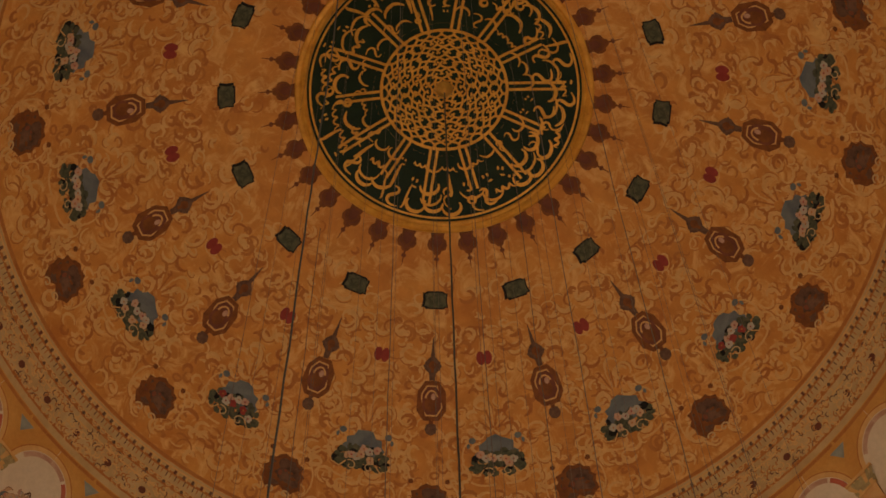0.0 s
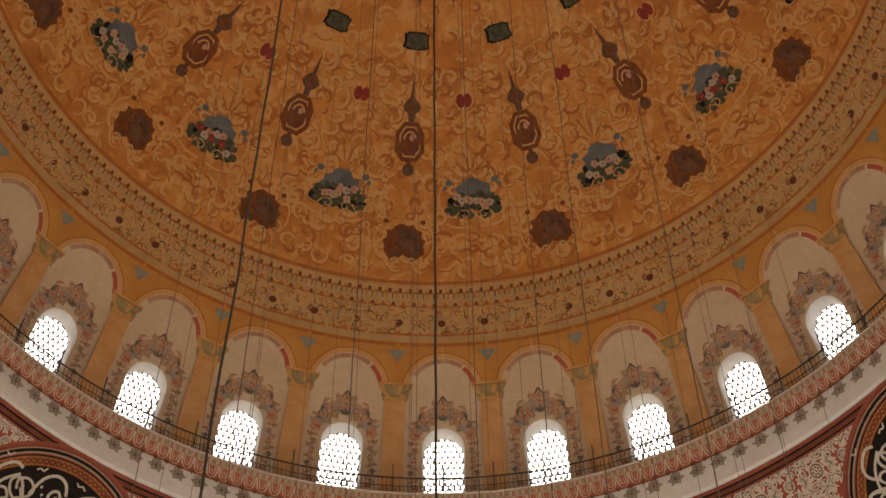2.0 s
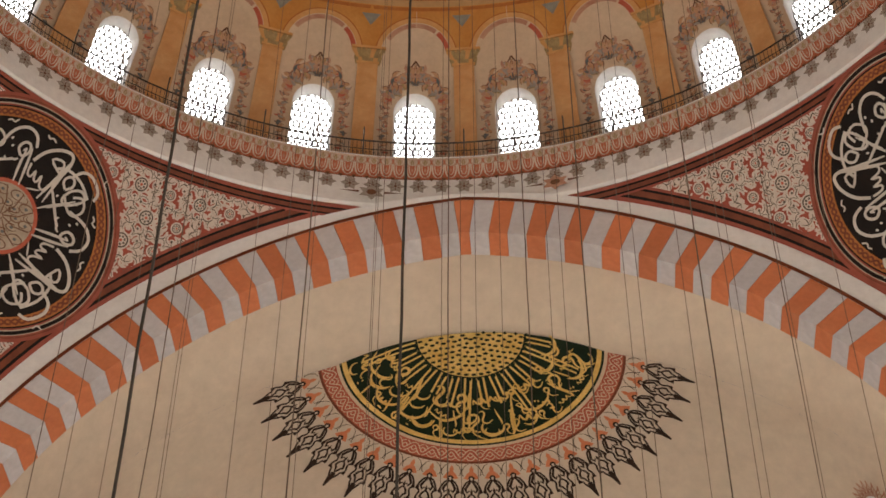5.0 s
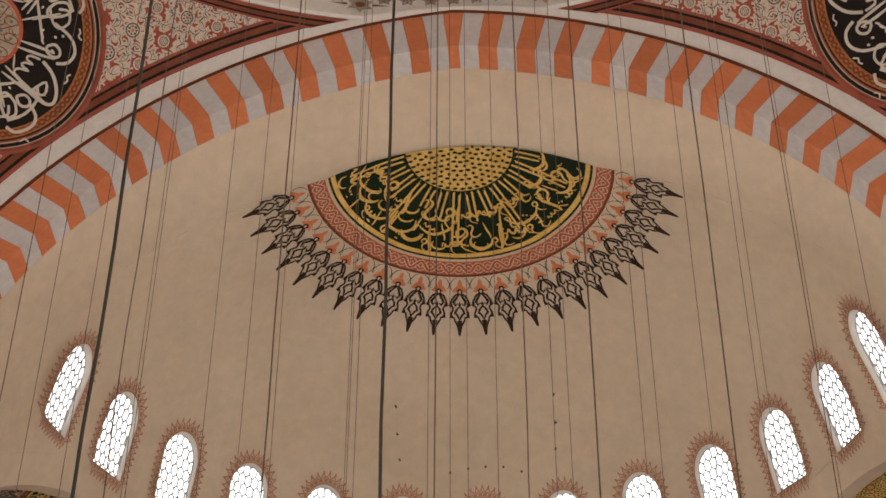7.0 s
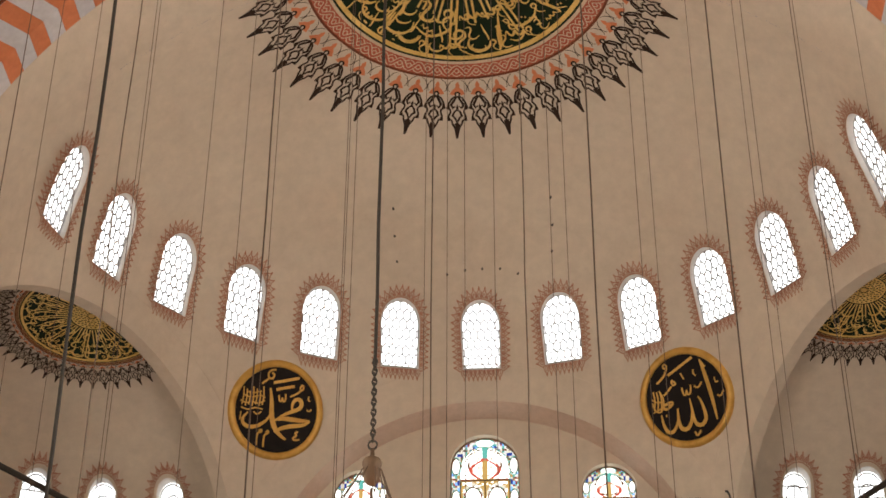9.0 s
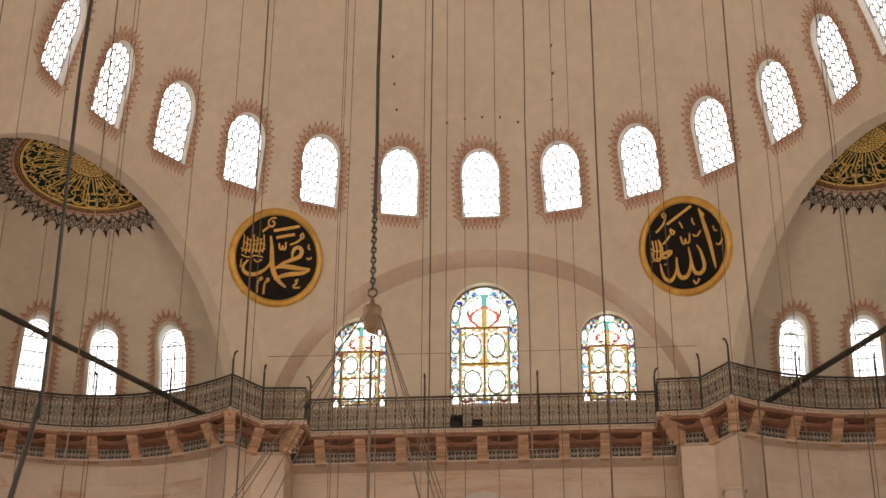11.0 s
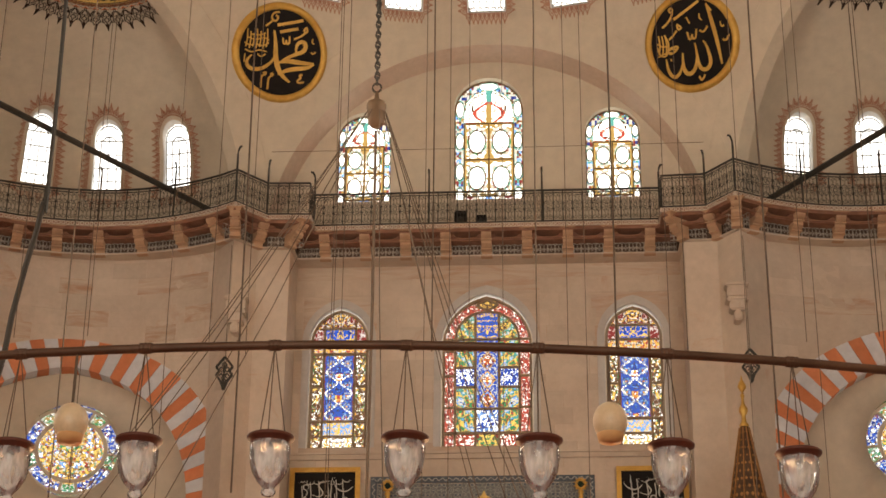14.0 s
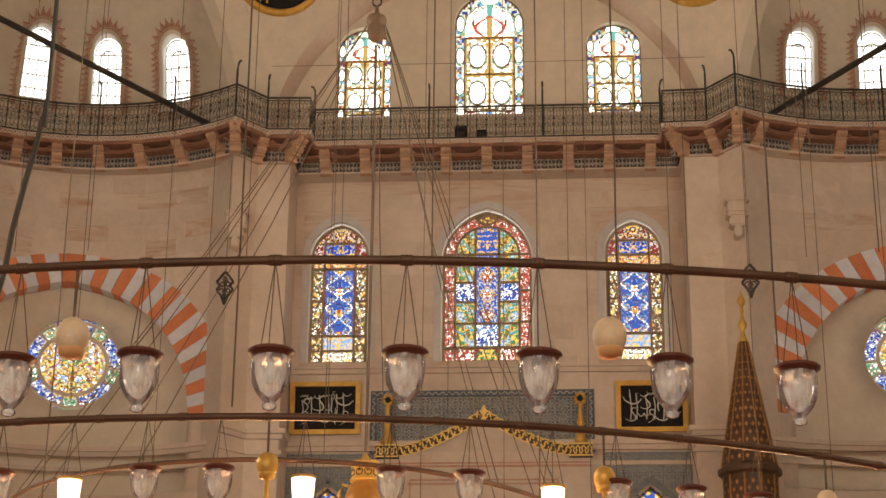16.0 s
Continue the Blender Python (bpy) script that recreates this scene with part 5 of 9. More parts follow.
STEPU = 0.8
q = random.Random(17)
for j in range(-11, 7):
    for i in range(0, 11):
        # one half of the field, mirrored
        u0, v = STEPU * (i + 0.5 * (j % 2)), STEPU * 0.87 * j
        turn0, grow = q.uniform(0, 1), q.uniform(0.92, 1.1)
        for sg in ((1, -1) if u0 > 0.01 else (1,)):
            u = sg * u0
            if not on_field(u, v, -0.5):
                continue
            r0 = 0.17 * grow if (i + j) % 2 == 0 else 0.11
            if on_field(u, v, -0.2):
                fill(bm, m, oval(u, v, r0 + 0.04, r0 + 0.04, 16), 0.0085, 0)
                fill(bm, m, oval(u, v, r0, r0, 16), 0.0095, 1)
                fill(bm, m, oval(u, v, r0 * 0.8, r0 * 0.8, 16), 0.0105, 0)
                for k in range(7):
                    a = math.pi * 2 * k / 7 + turn0
                    fill(bm, m, oval(u + r0 * 0.52 * math.cos(a), v + r0 * 0.52 * math.sin(a), r0 * 0.17, r0 * 0.17, 6), 0.0115, 1)
                fill(bm, m, oval(u, v, r0 * 0.22, r0 * 0.22, 6), 0.0115, 2)
            for k in range(6):
                a = math.pi * k / 3 + 0.5 * turn0
                f = grow * (1.0, 0.86, 1.08)[k % 3]
                ca, sa = math.cos(a) * f, math.sin(a) * f
                at = lambda x, y: (u + sg * (x * ca - y * sa), v + x * sa + y * ca)
                # a stem that curls into a volute, with side leaves and dark ribs
                volute = [(0.2, -0.05), (0.27, -0.13), (0.37, -0.14), (0.45, -0.07), (0.46, 0.03), (0.4, 0.1), (0.33, 0.07), (0.33, 0.0), (0.38, -0.01)]
                leaf_a = [(0.21, 0.05), (0.24, 0.14), (0.31, 0.2), (0.41, 0.19), (0.47, 0.14)]
                leaf_b = [(0.36, -0.16), (0.43, -0.21), (0.5, -0.17), (0.54, -0.1)]
                leaf_c = [(0.24, 0.1), (0.22, 0.18), (0.26, 0.25)]
                for n_l, (line_s, w) in enumerate(((volute, 0.10), (leaf_a, 0.11), (leaf_b, 0.085), (leaf_c, 0.085))):
                    scroll([at(x, y) for x, y in line_s], w, 0.006 + 0.0004 * n_l + 0.00005 * k, 0)
                    if n_l < 2:
                        scroll([at(x, y) for x, y in line_s[1:5]], 0.02, 0.0088, 1)
                if k % 2 == 0:
                    px, py = at(0.36, 0.03)
                    if on_field(px, py, 0.0):
                        fill(bm, m, oval(px, py, 0.032, 0.032, 6), 0.0092, 1)
bmesh.ops.delete(bm, geom=[f for f in bm.faces if not trimmed(f.calc_center_median())], context="FACES")
painted = part("painted_scrollwork", bm, [LEAFCREAM, DARKLEAF, RED], pend, "cream scrolls and dark rosettes on red", recalc=False)
painted["kind"] = "stuff"
for k in range(1, 4):
    share("painted_scrollwork", painted, pend, spin(90 * k))["kind"] = "stuff"

# painted border lines of the pendentives
bm = bmesh.new()
pmap = ball(PC, PR)
for z0, z1, mi in ((33.87, 33.926, 0), (33.835, 33.87, 1), (33.765, 33.835, 2), (33.735, 33.765, 1), (33.70, 33.735, 0)):
    for s in (-45, 45, 135, -135):
        sheet(bm, pmap, s - 35, s + 35, 80, z0, z1, 1, 0.016, mi)
bmesh.ops.bisect_plane(bm, geom=bm.verts[:] + bm.edges[:] + bm.faces[:], plane_co=(0, YA - 0.02, 0), plane_no=(0, 1, 0), clear_outer=True)
part("border_line", bm, [OXIDE, BLACK, MAROON], pend, recalc=False)
bm = bmesh.new()
for d, w, mi in ((0.056, 0.07, 0), (0.126, 0.05, 1), (0.176, 0.10, 2), (0.276, 0.04, 1), (0.316, 0.05, 0)):
    rows = []
    for dd in (d, d + w):
        y = YA - dd
        rr = math.sqrt(PR * PR - y * y) * 0.9994
        rows.append([bm.verts.new((rr * math.cos(math.pi * k / 120), y - 0.01, PC.z + rr * math.sin(math.pi * k / 120))) for k in range(8, 113)])
    for k in range(104):
        if min(v.co.z for v in (rows[0][k], rows[1][k])) < 33.75:
            bm.faces.new((rows[0][k], rows[0][k + 1], rows[1][k + 1], rows[1][k])).material_index = mi
part("arch_border_line", bm, [OXIDE, BLACK, MAROON], pend, recalc=False)
bm = bmesh.new()
rows = []
for r in (AR1 - 0.005, AR1 + 0.10):
    line_pts = [arch_point(r, 1 - k / 60) for k in range(121)]
    rows.append([bm.verts.new((x, YA - 0.03, z)) for x, z in line_pts])
for k in range(120):
    bm.faces.new((rows[0][k], rows[0][k + 1], rows[1][k + 1], rows[1][k]))
part("arch_edge_line", bm, MAROON, arch_wall)
for s, mt in ((-1, STONEGREY), (1, PINK)):  # painted stars beside the crown of the arch
    bm = bmesh.new()
    mp = lambda u, v, off=0.0: Vector((s * 2.2 + u, 12.72 * math.cos((s * 2.2 + u) / 12.72) - 0.17 - off, 34.2 + v))
    fill(bm, mp, [((0.34 if i % 2 == 0 else 0.2) * math.sin(math.pi * i / 6), (0.28 if i % 2 == 0 else 0.17) * math.cos(math.pi * i / 6)) for i in range(12)], 0.02, 0)
    fill(bm, mp, oval(0, 0, 0.12, 0.1, 8), 0.026, 1)
    for sg in (-1, 1):
        fill(bm, mp, [(sg * 0.3, 0.04), (sg * 0.75, 0.0), (sg * 0.3, -0.04)], 0.02, 1)
    part("painted_star", bm, [mt, BROWN], arch_wall)

# voussoirs of the great arch: a red keystone, then grey and red in turn down both sides
PITCH, KEY = radians(4.10), radians(5.05)


def wedge(h0, h1):
    bm = bmesh.new()
    pts = [bm.verts.new((r * math.sin(t), y, r * math.cos(t))) for y in (YA - 0.02, YB - 0.02) for r in (AR0, AR1) for t in (h0, h1)]
    for f in ((0, 1, 3, 2), (4, 6, 7, 5), (0, 4, 5, 1), (2, 3, 7, 6), (0, 2, 6, 4), (1, 5, 7, 3)):
        bm.faces.new([pts[i] for i in f])
    return bm


src = {}
for k in range(1, 41):
    red = k % 2 == 0
    for side in (-1, 1):
        m = Matrix.Translation((-side * ACX, 0, ACZ)) @ Matrix.Rotation(side * (KEY + PITCH * k / 2), 4, "Y")
        if red not in src:
            src[red] = part("voussoir", wedge(-PITCH / 4 * 0.985, PITCH / 4 * 0.985), BRICK if red else GREY, arch_wall)
            src[red].matrix_basis = m
        else:
            share("voussoir", src[red], arch_wall, m)
bm = bmesh.new()
grid = []
for y in (YA - 0.022, YB - 0.02):
    for r in (AR0, AR1):
        for sg in (-1, 0, 1):
            edge_a = KEY + PITCH / 4 * 0.985
            x, z = (sg * (r * math.sin(edge_a) - ACX), ACZ + r * math.cos(edge_a)) if sg else arch_point(r, 0)
            grid.append(bm.verts.new((x, y, z)))
for f in ((0, 1, 4, 3), (1, 2, 5, 4), (6, 9, 10, 7), (7, 10, 11, 8), (0, 6, 7, 1), (1, 7, 8, 2), (3, 4, 10, 9), (4, 5, 11, 10), (0, 3, 9, 6), (2, 8, 11, 5)):
    bm.faces.new([grid[i] for i in f])
part("keystone", bm, BRICK, arch_wall, "narrow red keystone")

# ---- half dome: painted half roundel, window fringes, roundels ----


def flame(bm, m, x, y, s, turn, off, mats):
    """A pointed openwork palmette, s tall, its tip along turn (degrees from +y, clockwise)."""
    c, sn = math.cos(radians(turn)), math.sin(radians(turn))
    at = lambda u, v: (x + (u * c + v * sn) * s, y + (-u * sn + v * c) * s)
    edge = ((0.0, 0.0), (0.05, 0.04), (0.03, 0.1), (0.11, 0.15), (0.17, 0.25), (0.22, 0.38), (0.15, 0.41), (0.14, 0.47), (0.18, 0.56), (0.2, 0.66), (0.12, 0.66), (0.1, 0.74), (0.04, 0.86), (0.0, 1.08))
    for sg in (-1, 1):
        stroke(bm, m, [at(sg * u, v) for u, v in edge], 0.042 * s, off + 0.001, mats[0])
        for seg in (edge[4:7], edge[8:11]):  # barbs
            fill(bm, m, [at(sg * u, v) for u, v in seg][::sg], off + 0.002, mats[0])
        fill(bm, m, [at(sg * u, v) for u, v in ((0.0, 0.72), (0.06, 0.74), (0.03, 0.86), (0.0, 1.04))][::sg], off + 0.003, mats[0])
        stroke(bm, m, [at(sg * u, v) for u, v in ((0.0, 0.1), (0.06, 0.18), (0.13, 0.3), (0.09, 0.38), (0.04, 0.33))], 0.06 * s, off + 0.004, mats[0], True)
        stroke(bm, m, [at(sg * u, v) for u, v in ((0.0, 0.4), (0.07, 0.48), (0.1, 0.56), (0.05, 0.6), (0.0, 0.72))], 0.055 * s, off + 0.005, mats[0], True)
    fill(bm, m, [at(0, 0.28), at(0.03, 0.36), at(0, 0.46), at(-0.03, 0.36)], off + 0.006, mats[0])


hm = crown_map(HC, HR)
LEAFGOLD = material("bright_gold_leaf", (0.70, 0.44, 0.10), (0.92, 0.66, 0.22), 0.38, 0.3, coarse=2.5, fine=12.0, bump=0.12)


FLAMEBROWN = material("dark_brown_palmette_paint", (0.026, 0.016, 0.011), (0.05, 0.03, 0.02), 0.65, spec=0.12, coarse=2.0, fine=9.0, bump=0.03)
BRAIDRED = material("braid_red_paint", (0.36, 0.085, 0.045), (0.46, 0.13, 0.07), 0.7, coarse=2.0, fine=9.0, bump=0.05)


def half_roundel(parent, m, R, a0, a1, seed, n_flames, tipr, cut=None):
    """A half disc of gold lettering on green with a braided red ring and a fringe of palmettes; R its gilt radius."""
    top = new("calligraphy_half_roundel")
    top.parent = parent
    top["label"] = "green and gold half roundel of calligraphy with a red braided border"
    k1 = R / 3.14
    foot = 1.10 if cut else 1.28  # where the palmettes begin
    kr = 0.36 if cut else 1.0  # width of the border rings
    wide = lambda f: 1 + (f - 1) * kr
    core = 0.3 if cut else 0.40  # gilt knot in the middle

    def piece(name, bm, mat, label=""):
        if cut:
            bmesh.ops.bisect_plane(bm, geom=bm.verts[:] + bm.edges[:] + bm.faces[:], plane_co=cut[0], plane_no=cut[1], clear_inner=True)
        part(name, bm, mat, top, label, recalc=False)

    bm = bmesh.new()
    ribbon_ring(bm, m, 0, R, 48, 0.012, a0, a1)
    piece("green_ground", bm, GREEN)
    bm = bmesh.new()
    ribbon_ring(bm, m, R * 0.945, R * 0.982, 60, 0.02, a0, a1)
    ribbon_ring(bm, m, R * 0.0, R * core, 40, 0.018, a0, a1)
    q = random.Random(seed)
    nn = round(14 * (a1 - a0) / 180)
    for k in range(nn):
        a = a0 + (a1 - a0) * (k + 0.5) / nn
        for d in (-0.07, 0.07):
            c, sn = math.cos(radians(a)), math.sin(radians(a))
            r1 = R * (0.84 if k % 3 == 0 else q.uniform(0.58, 0.7))
            stroke(bm, m, [(sn * r + c * d * k1, c * r - sn * d * k1) for r in (R * core, R * 0.5, R * 0.6, r1)], 0.055 * k1, 0.022)
    script_ring(bm, m, R * (core + 0.1), R * 0.95, a0 + 3, a1 - 3, 0.66 * k1, 0.075 * k1, q, 0.024)
    script_ring(bm, m, R * 0.62, R * 0.94, a0 + 4, a1 - 4, 0.9 * k1, 0.06 * k1, q, 0.044)
    script_ring(bm, m, R * 0.56, R * 0.94, a0 + 4, a1 - 4, 0.42 * k1, 0.045 * k1, random.Random(seed + 9), 0.036)
    piece("gilt_lettering", bm, LEAFGOLD, "gilt strokes of lettering")
    bm = bmesh.new()
    span = (a1 - a0) / 180
    for r, cnt in ((0.06, 5), (0.14, 9), (0.22, 13), (0.3, 17), (0.38, 21)):
        if r > core - 0.01:
            continue
        cnt = round(cnt * span)
        for k in range(cnt):
            a = a0 + (a1 - a0) * (k + 0.5) / cnt
            x, y = R * r * math.sin(radians(a)), R * r * math.cos(radians(a))
            fill(bm, m, oval(x, y, 0.07 * k1, 0.04 * k1, 5, radians(90 - a)), 0.023, 0)
            b = a + (a1 - a0) / cnt * 0.5
            x, y = R * (r + 0.04) * math.sin(radians(b)), R * (r + 0.04) * math.cos(radians(b))
            fill(bm, m, oval(x, y, 0.05 * k1, 0.05 * k1, 4, radians(90 - b)), 0.0235, 0)
    ribbon_ring(bm, m, R * core, R * (core + 0.015), 40, 0.0225, a0, a1)
    piece("knot_piercing", bm, GREEN, "dark openings of the gilt knotwork")
    bm = bmesh.new()
    ribbon_ring(bm, m, R, R * wide(1.025), 60, 0.014, a0, a1, 0)
    ribbon_ring(bm, m, R * wide(1.025), R * wide(1.15), 60, 0.012, a0, a1, 1)
    cnt = round(n_flames * 0.9)
    for k in range(cnt):
        for sg in (-1, 1):
            pts = []
            for j in range(13):
                a = a0 + (a1 - a0) * (k + j / 12) / cnt
                r = R * wide(1.087 + sg * 0.036 * math.cos(math.pi * j / 6))
                pts.append((r * math.sin(radians(a)), r * math.cos(radians(a))))
            stroke(bm, m, pts, 0.11 * k1 * kr, 0.018 + 0.002 * (sg > 0), 0)
            stroke(bm, m, pts, 0.062 * k1 * kr, 0.0185 + 0.002 * (sg > 0), 1)
    ribbon_ring(bm, m, R * wide(1.145), R * wide(1.165), 60, 0.018, a0, a1, 2)
    piece("braided_border", bm, [TAN, MAROON, MAROON] if cut else [PALE, BRAIDRED, MAROON], "red braided border")
    bm = bmesh.new()
    for k in range(n_flames):
        a = a0 + (a1 - a0) * (k + 0.5) / n_flames
        c, sn = math.cos(radians(a)), math.sin(radians(a))
        for sg in (-1, 1):
            b = a + sg * (a1 - a0) / n_flames * 0.5
            line_at = lambda rr, t: (R * wide(rr) * math.sin(radians(a + (b - a) * t)), R * wide(rr) * math.cos(radians(a + (b - a) * t)))
            stroke(bm, m, [line_at(rr, t) for rr, t in ((1.17, 0.3), (1.19, 0.7), (1.23, 0.97), (1.27, 0.9), (1.28, 0.72))], 0.022 * k1, 0.014, 0, True)
        fill(bm, m, [(sn * R * wide(rr) + c * u * k1, c * R * wide(rr) - sn * u * k1) for rr, u in ((1.185, 0.0), (1.215, 0.055), (1.24, 0.05), (1.26, 0.12), (1.3, 0.2), (1.31, 0.1), (1.29, 0.0), (1.31, -0.1), (1.3, -0.2), (1.26, -0.12), (1.24, -0.05), (1.215, -0.055))], 0.016, 1)
        flame(bm, m, sn * R * foot, c * R * foot, tipr - R * foot, a, 0.018, (0,))
    piece("palmette_fringe", bm, [FLAMEBROWN, BRICK], "dark palmettes round the border")
    return top


def hm_edge(x, y, off=0.0):
    # the cut edge of the half roundel bows towards the arch
    return hm(x, y - 0.45 * max(0.0, 1 - (x / 3.3) ** 2) * max(0.0, 1 - y / 2.6), off)


half_roundel(half, hm_edge, 3.18, -90, 90, 31, 24, 5.3)

# fringe of red palmettes round each window of the half dome, and its pierced lattice
def fringe(bm, m, x0, z0, w, h, count, s, mats, n_foot):
    """Small pointed leaves all round an arched outline."""
    r = w / 2
    side_h = h - r
    length = 2 * side_h + math.pi * r
    for k in range(count):
        d = length * (k + 0.5) / count
        if d < side_h:
            p, a = (x0 - r, z0 + d), -90
        elif d < side_h + math.pi * r:
            t = (d - side_h) / r
            p, a = (x0 - r * math.cos(t), z0 + side_h + r * math.sin(t)), -90 + math.degrees(t)
        else:
            p, a = (x0 + r, z0 + side_h - (d - side_h - math.pi * r)), 90
        leaf(bm, m, p, a, s, mats)
    for k in range(n_foot):
        leaf(bm, m, (x0 - r + w * (k + 0.5) / n_foot, z0), 180, s, mats)


def leaf(bm, m, p, a, s, mats):
    c, sn = math.cos(radians(a)), math.sin(radians(a))
    at = lambda u, v: (p[0] + (u * c + v * sn) * s, p[1] + (-u * sn + v * c) * s)
    for sg in (-1, 1):
        stroke(bm, m, [at(sg * u, v) for u, v in ((0.34, 0.02), (0.37, 0.24), (0.25, 0.5), (0.09, 0.72), (0.0, 1.08))], 0.115 * s, 0.01, mats)
        stroke(bm, m, [at(sg * u, v) for u, v in ((0.05, 0.05), (0.15, 0.2), (0.1, 0.36), (0.0, 0.5))], 0.09 * s, 0.012, mats)


FADED = material("faded_red_paint", (0.36, 0.16, 0.095), (0.46, 0.235, 0.15), 0.75, coarse=3.0, fine=9.0, bump=0.03)
for k, az in enumerate(HWIN):
    w = tagged(new("window_%d" % (33 + k)), "arched half-dome window with a pierced lattice and red painted fringe", "window", kind="structure")
    um = lambda x, z, off=0.0: half_shear(*half_window(az)(x, z), off)
    bm = bmesh.new()
    fringe(bm, um, 0, WZ0 - 0.02, 1.13, WZ1 - WZ0 + 0.05, 31, 0.215, 0, 9)
    ringo = arched(1.11, WZ1 - WZ0 + 0.04, 14, 0, 0, WZ0 - 0.02)
    stroke(bm, um, ringo + ringo[:1], 0.022, 0.011, 0)
    part("painted_fringe", bm, FADED, w, recalc=False)
    bm = bmesh.new()
    honeycomb(bm, um, arched(1.02, WZ1 - WZ0 - 0.07, 12, 0, 0, WZ0 + 0.01), 0.185, 0.028, 0.03, -0.165)
    part("lattice", bm, LEAD, w, recalc=False)

# thin plaster line that follows the arch of the recess
bm = bmesh.new()
tube(bm, [(6.4 * math.cos(math.pi * k / 60), HC.y + math.sqrt(HR * HR - 6.4 ** 2), HC.z + 6.4 * math.sin(math.pi * k / 60)) for k in range(6, 55)], 0.012, 5)
part("arch_moulding", bm, CREAM, half, "thin plaster line over the recess")

# pins left in the plaster
for az, z in ((-17.5, 29.2), (-16.2, 28.75), (-15.0, 28.3), (-5.5, 28.12), (-2.2, 28.2), (1.0, 28.22), (4.3, 28.2), (7.5, 28.08), (14.5, 28.4), (15.8, 28.85), (17.0, 29.3)):
    bm = bmesh.new()
    tube(bm, [half_map(az, z, -0.02), half_map(az, z, 0.1)], 0.03, 6)
    part("iron_pin", bm, IRON, half)

# gold-rimmed roundels between the niches and the recess
for s in (-1, 1):
    th = math.acos((24.75 - HC.z) / HR)
    az = s * math.degrees(math.atan2(5.27, 24.14 - HC.y))
    m = ball(HC, HR, az, th)
    rd = thing("calligraphy_roundel", "round black panel with gold lettering and a gilt rim", "wall panel", "gold-rimmed roundels")
    bm = bmesh.new()
    ribbon_ring(bm, m, 0, 1.13, 48, 0.05)
    part("panel", bm, BLACK, rd, "black panel")
    bm = bmesh.new()
    prof = [(1.10, 0.05), (1.12, 0.1), (1.2, 0.12), (1.27, 0.08), (1.29, 0.0)]
    rows = [[bm.verts.new(m(r * math.sin(2 * math.pi * k / 56), r * math.cos(2 * math.pi * k / 56), o)) for k in range(56)] for r, o in prof]
    for a, b in zip(rows, rows[1:]):
        for k in range(56):
            bm.faces.new((a[k], a[(k + 1) % 56], b[(k + 1) % 56], b[k]))
    part("rim", bm, GOLD, rd, "gilt rim", True)
    bm = bmesh.new()
    if s > 0:
        lines = [
            ([(0.64, 0.82), (0.66, 0.48), (0.67, -0.12), (0.65, -0.78)], 0.097), ([(0.64, 0.77), (0.72, 0.59)], 0.060), ([(0.3, -0.06), (0.36, -0.19), (0.38, -0.44), (0.38, -0.66), (0.25, -0.8), (0.09, -0.76), (0.04, -0.58), (0.06, -0.32), (0.07, -0.05)], 0.090),
            ([(0.06, -0.32), (-0.01, -0.62), (-0.17, -0.8), (-0.33, -0.76), (-0.37, -0.54), (-0.31, -0.21)], 0.097), ([(-0.36, -0.46), (-0.45, -0.66), (-0.59, -0.79), (-0.72, -0.72), (-0.78, -0.52), (-0.77, -0.26)], 0.082), ([(-0.35, 0.67), (0.06, 0.81), (0.46, 0.94)], 0.060),
            ([(-0.42, 0.94), (-0.33, 0.98), (-0.31, 0.88), (-0.4, 0.85), (-0.42, 0.94)], 0.045), ([(-0.33, 0.87), (-0.39, 0.74), (-0.54, 0.62), (-0.7, 0.54)], 0.048), ([(-0.29, 0.53), (-0.16, 0.41), (-0.3, 0.37), (-0.29, 0.53)], 0.045),
            ([(-0.33, 0.38), (-0.45, 0.28), (-0.59, 0.2)], 0.045), ([(0.01, 0.64), (0.06, 0.46)], 0.039), ([(-0.06, 0.27), (-0.06, 0.06), (0.01, 0.06), (0.06, 0.21), (0.04, 0.05), (0.14, 0.05), (0.2, 0.28)], 0.045),
            ([(0.39, 0.63), (0.35, 0.53), (0.41, 0.45)], 0.036), ([(0.28, 0.22), (0.37, 0.13), (0.52, 0.26)], 0.045), ([(0.89, 0.27), (0.88, 0.12), (0.97, 0.14)], 0.036),
            ([(0.83, -0.18), (0.91, -0.26), (1.04, -0.12)], 0.045), ([(0.0, -0.9), (0.04, -1.06), (0.16, -0.91)], 0.045), ([(-0.64, -0.29), (-0.64, -0.35)], 0.036),
            ([(-0.85, 0.36), (-0.85, 0.12), (-0.93, -0.12)], 0.036), ([(-0.76, 0.34), (-0.76, 0.1), (-0.84, -0.15)], 0.036), ([(-0.67, 0.31), (-0.67, 0.07), (-0.75, -0.17)], 0.036),
            ([(-0.94, 0.09), (-0.91, -0.13), (-0.78, -0.22), (-0.65, -0.08), (-0.61, 0.17), (-0.69, 0.35)], 0.039), ([(-0.68, -0.08), (-0.53, 0.0), (-0.36, -0.02), (-0.47, -0.13), (-0.64, -0.18), (-0.68, -0.08)], 0.048), ([(-0.6, -0.04), (-0.45, -0.08)], 0.036),
            ([(-0.94, 0.18), (-0.8, 0.05), (-0.64, 0.06)], 0.033), ([(-0.96, -0.17), (-0.75, -0.11), (-0.59, -0.13)], 0.033), ([(-0.51, -0.03), (-0.54, -0.17)], 0.033)]
    else:
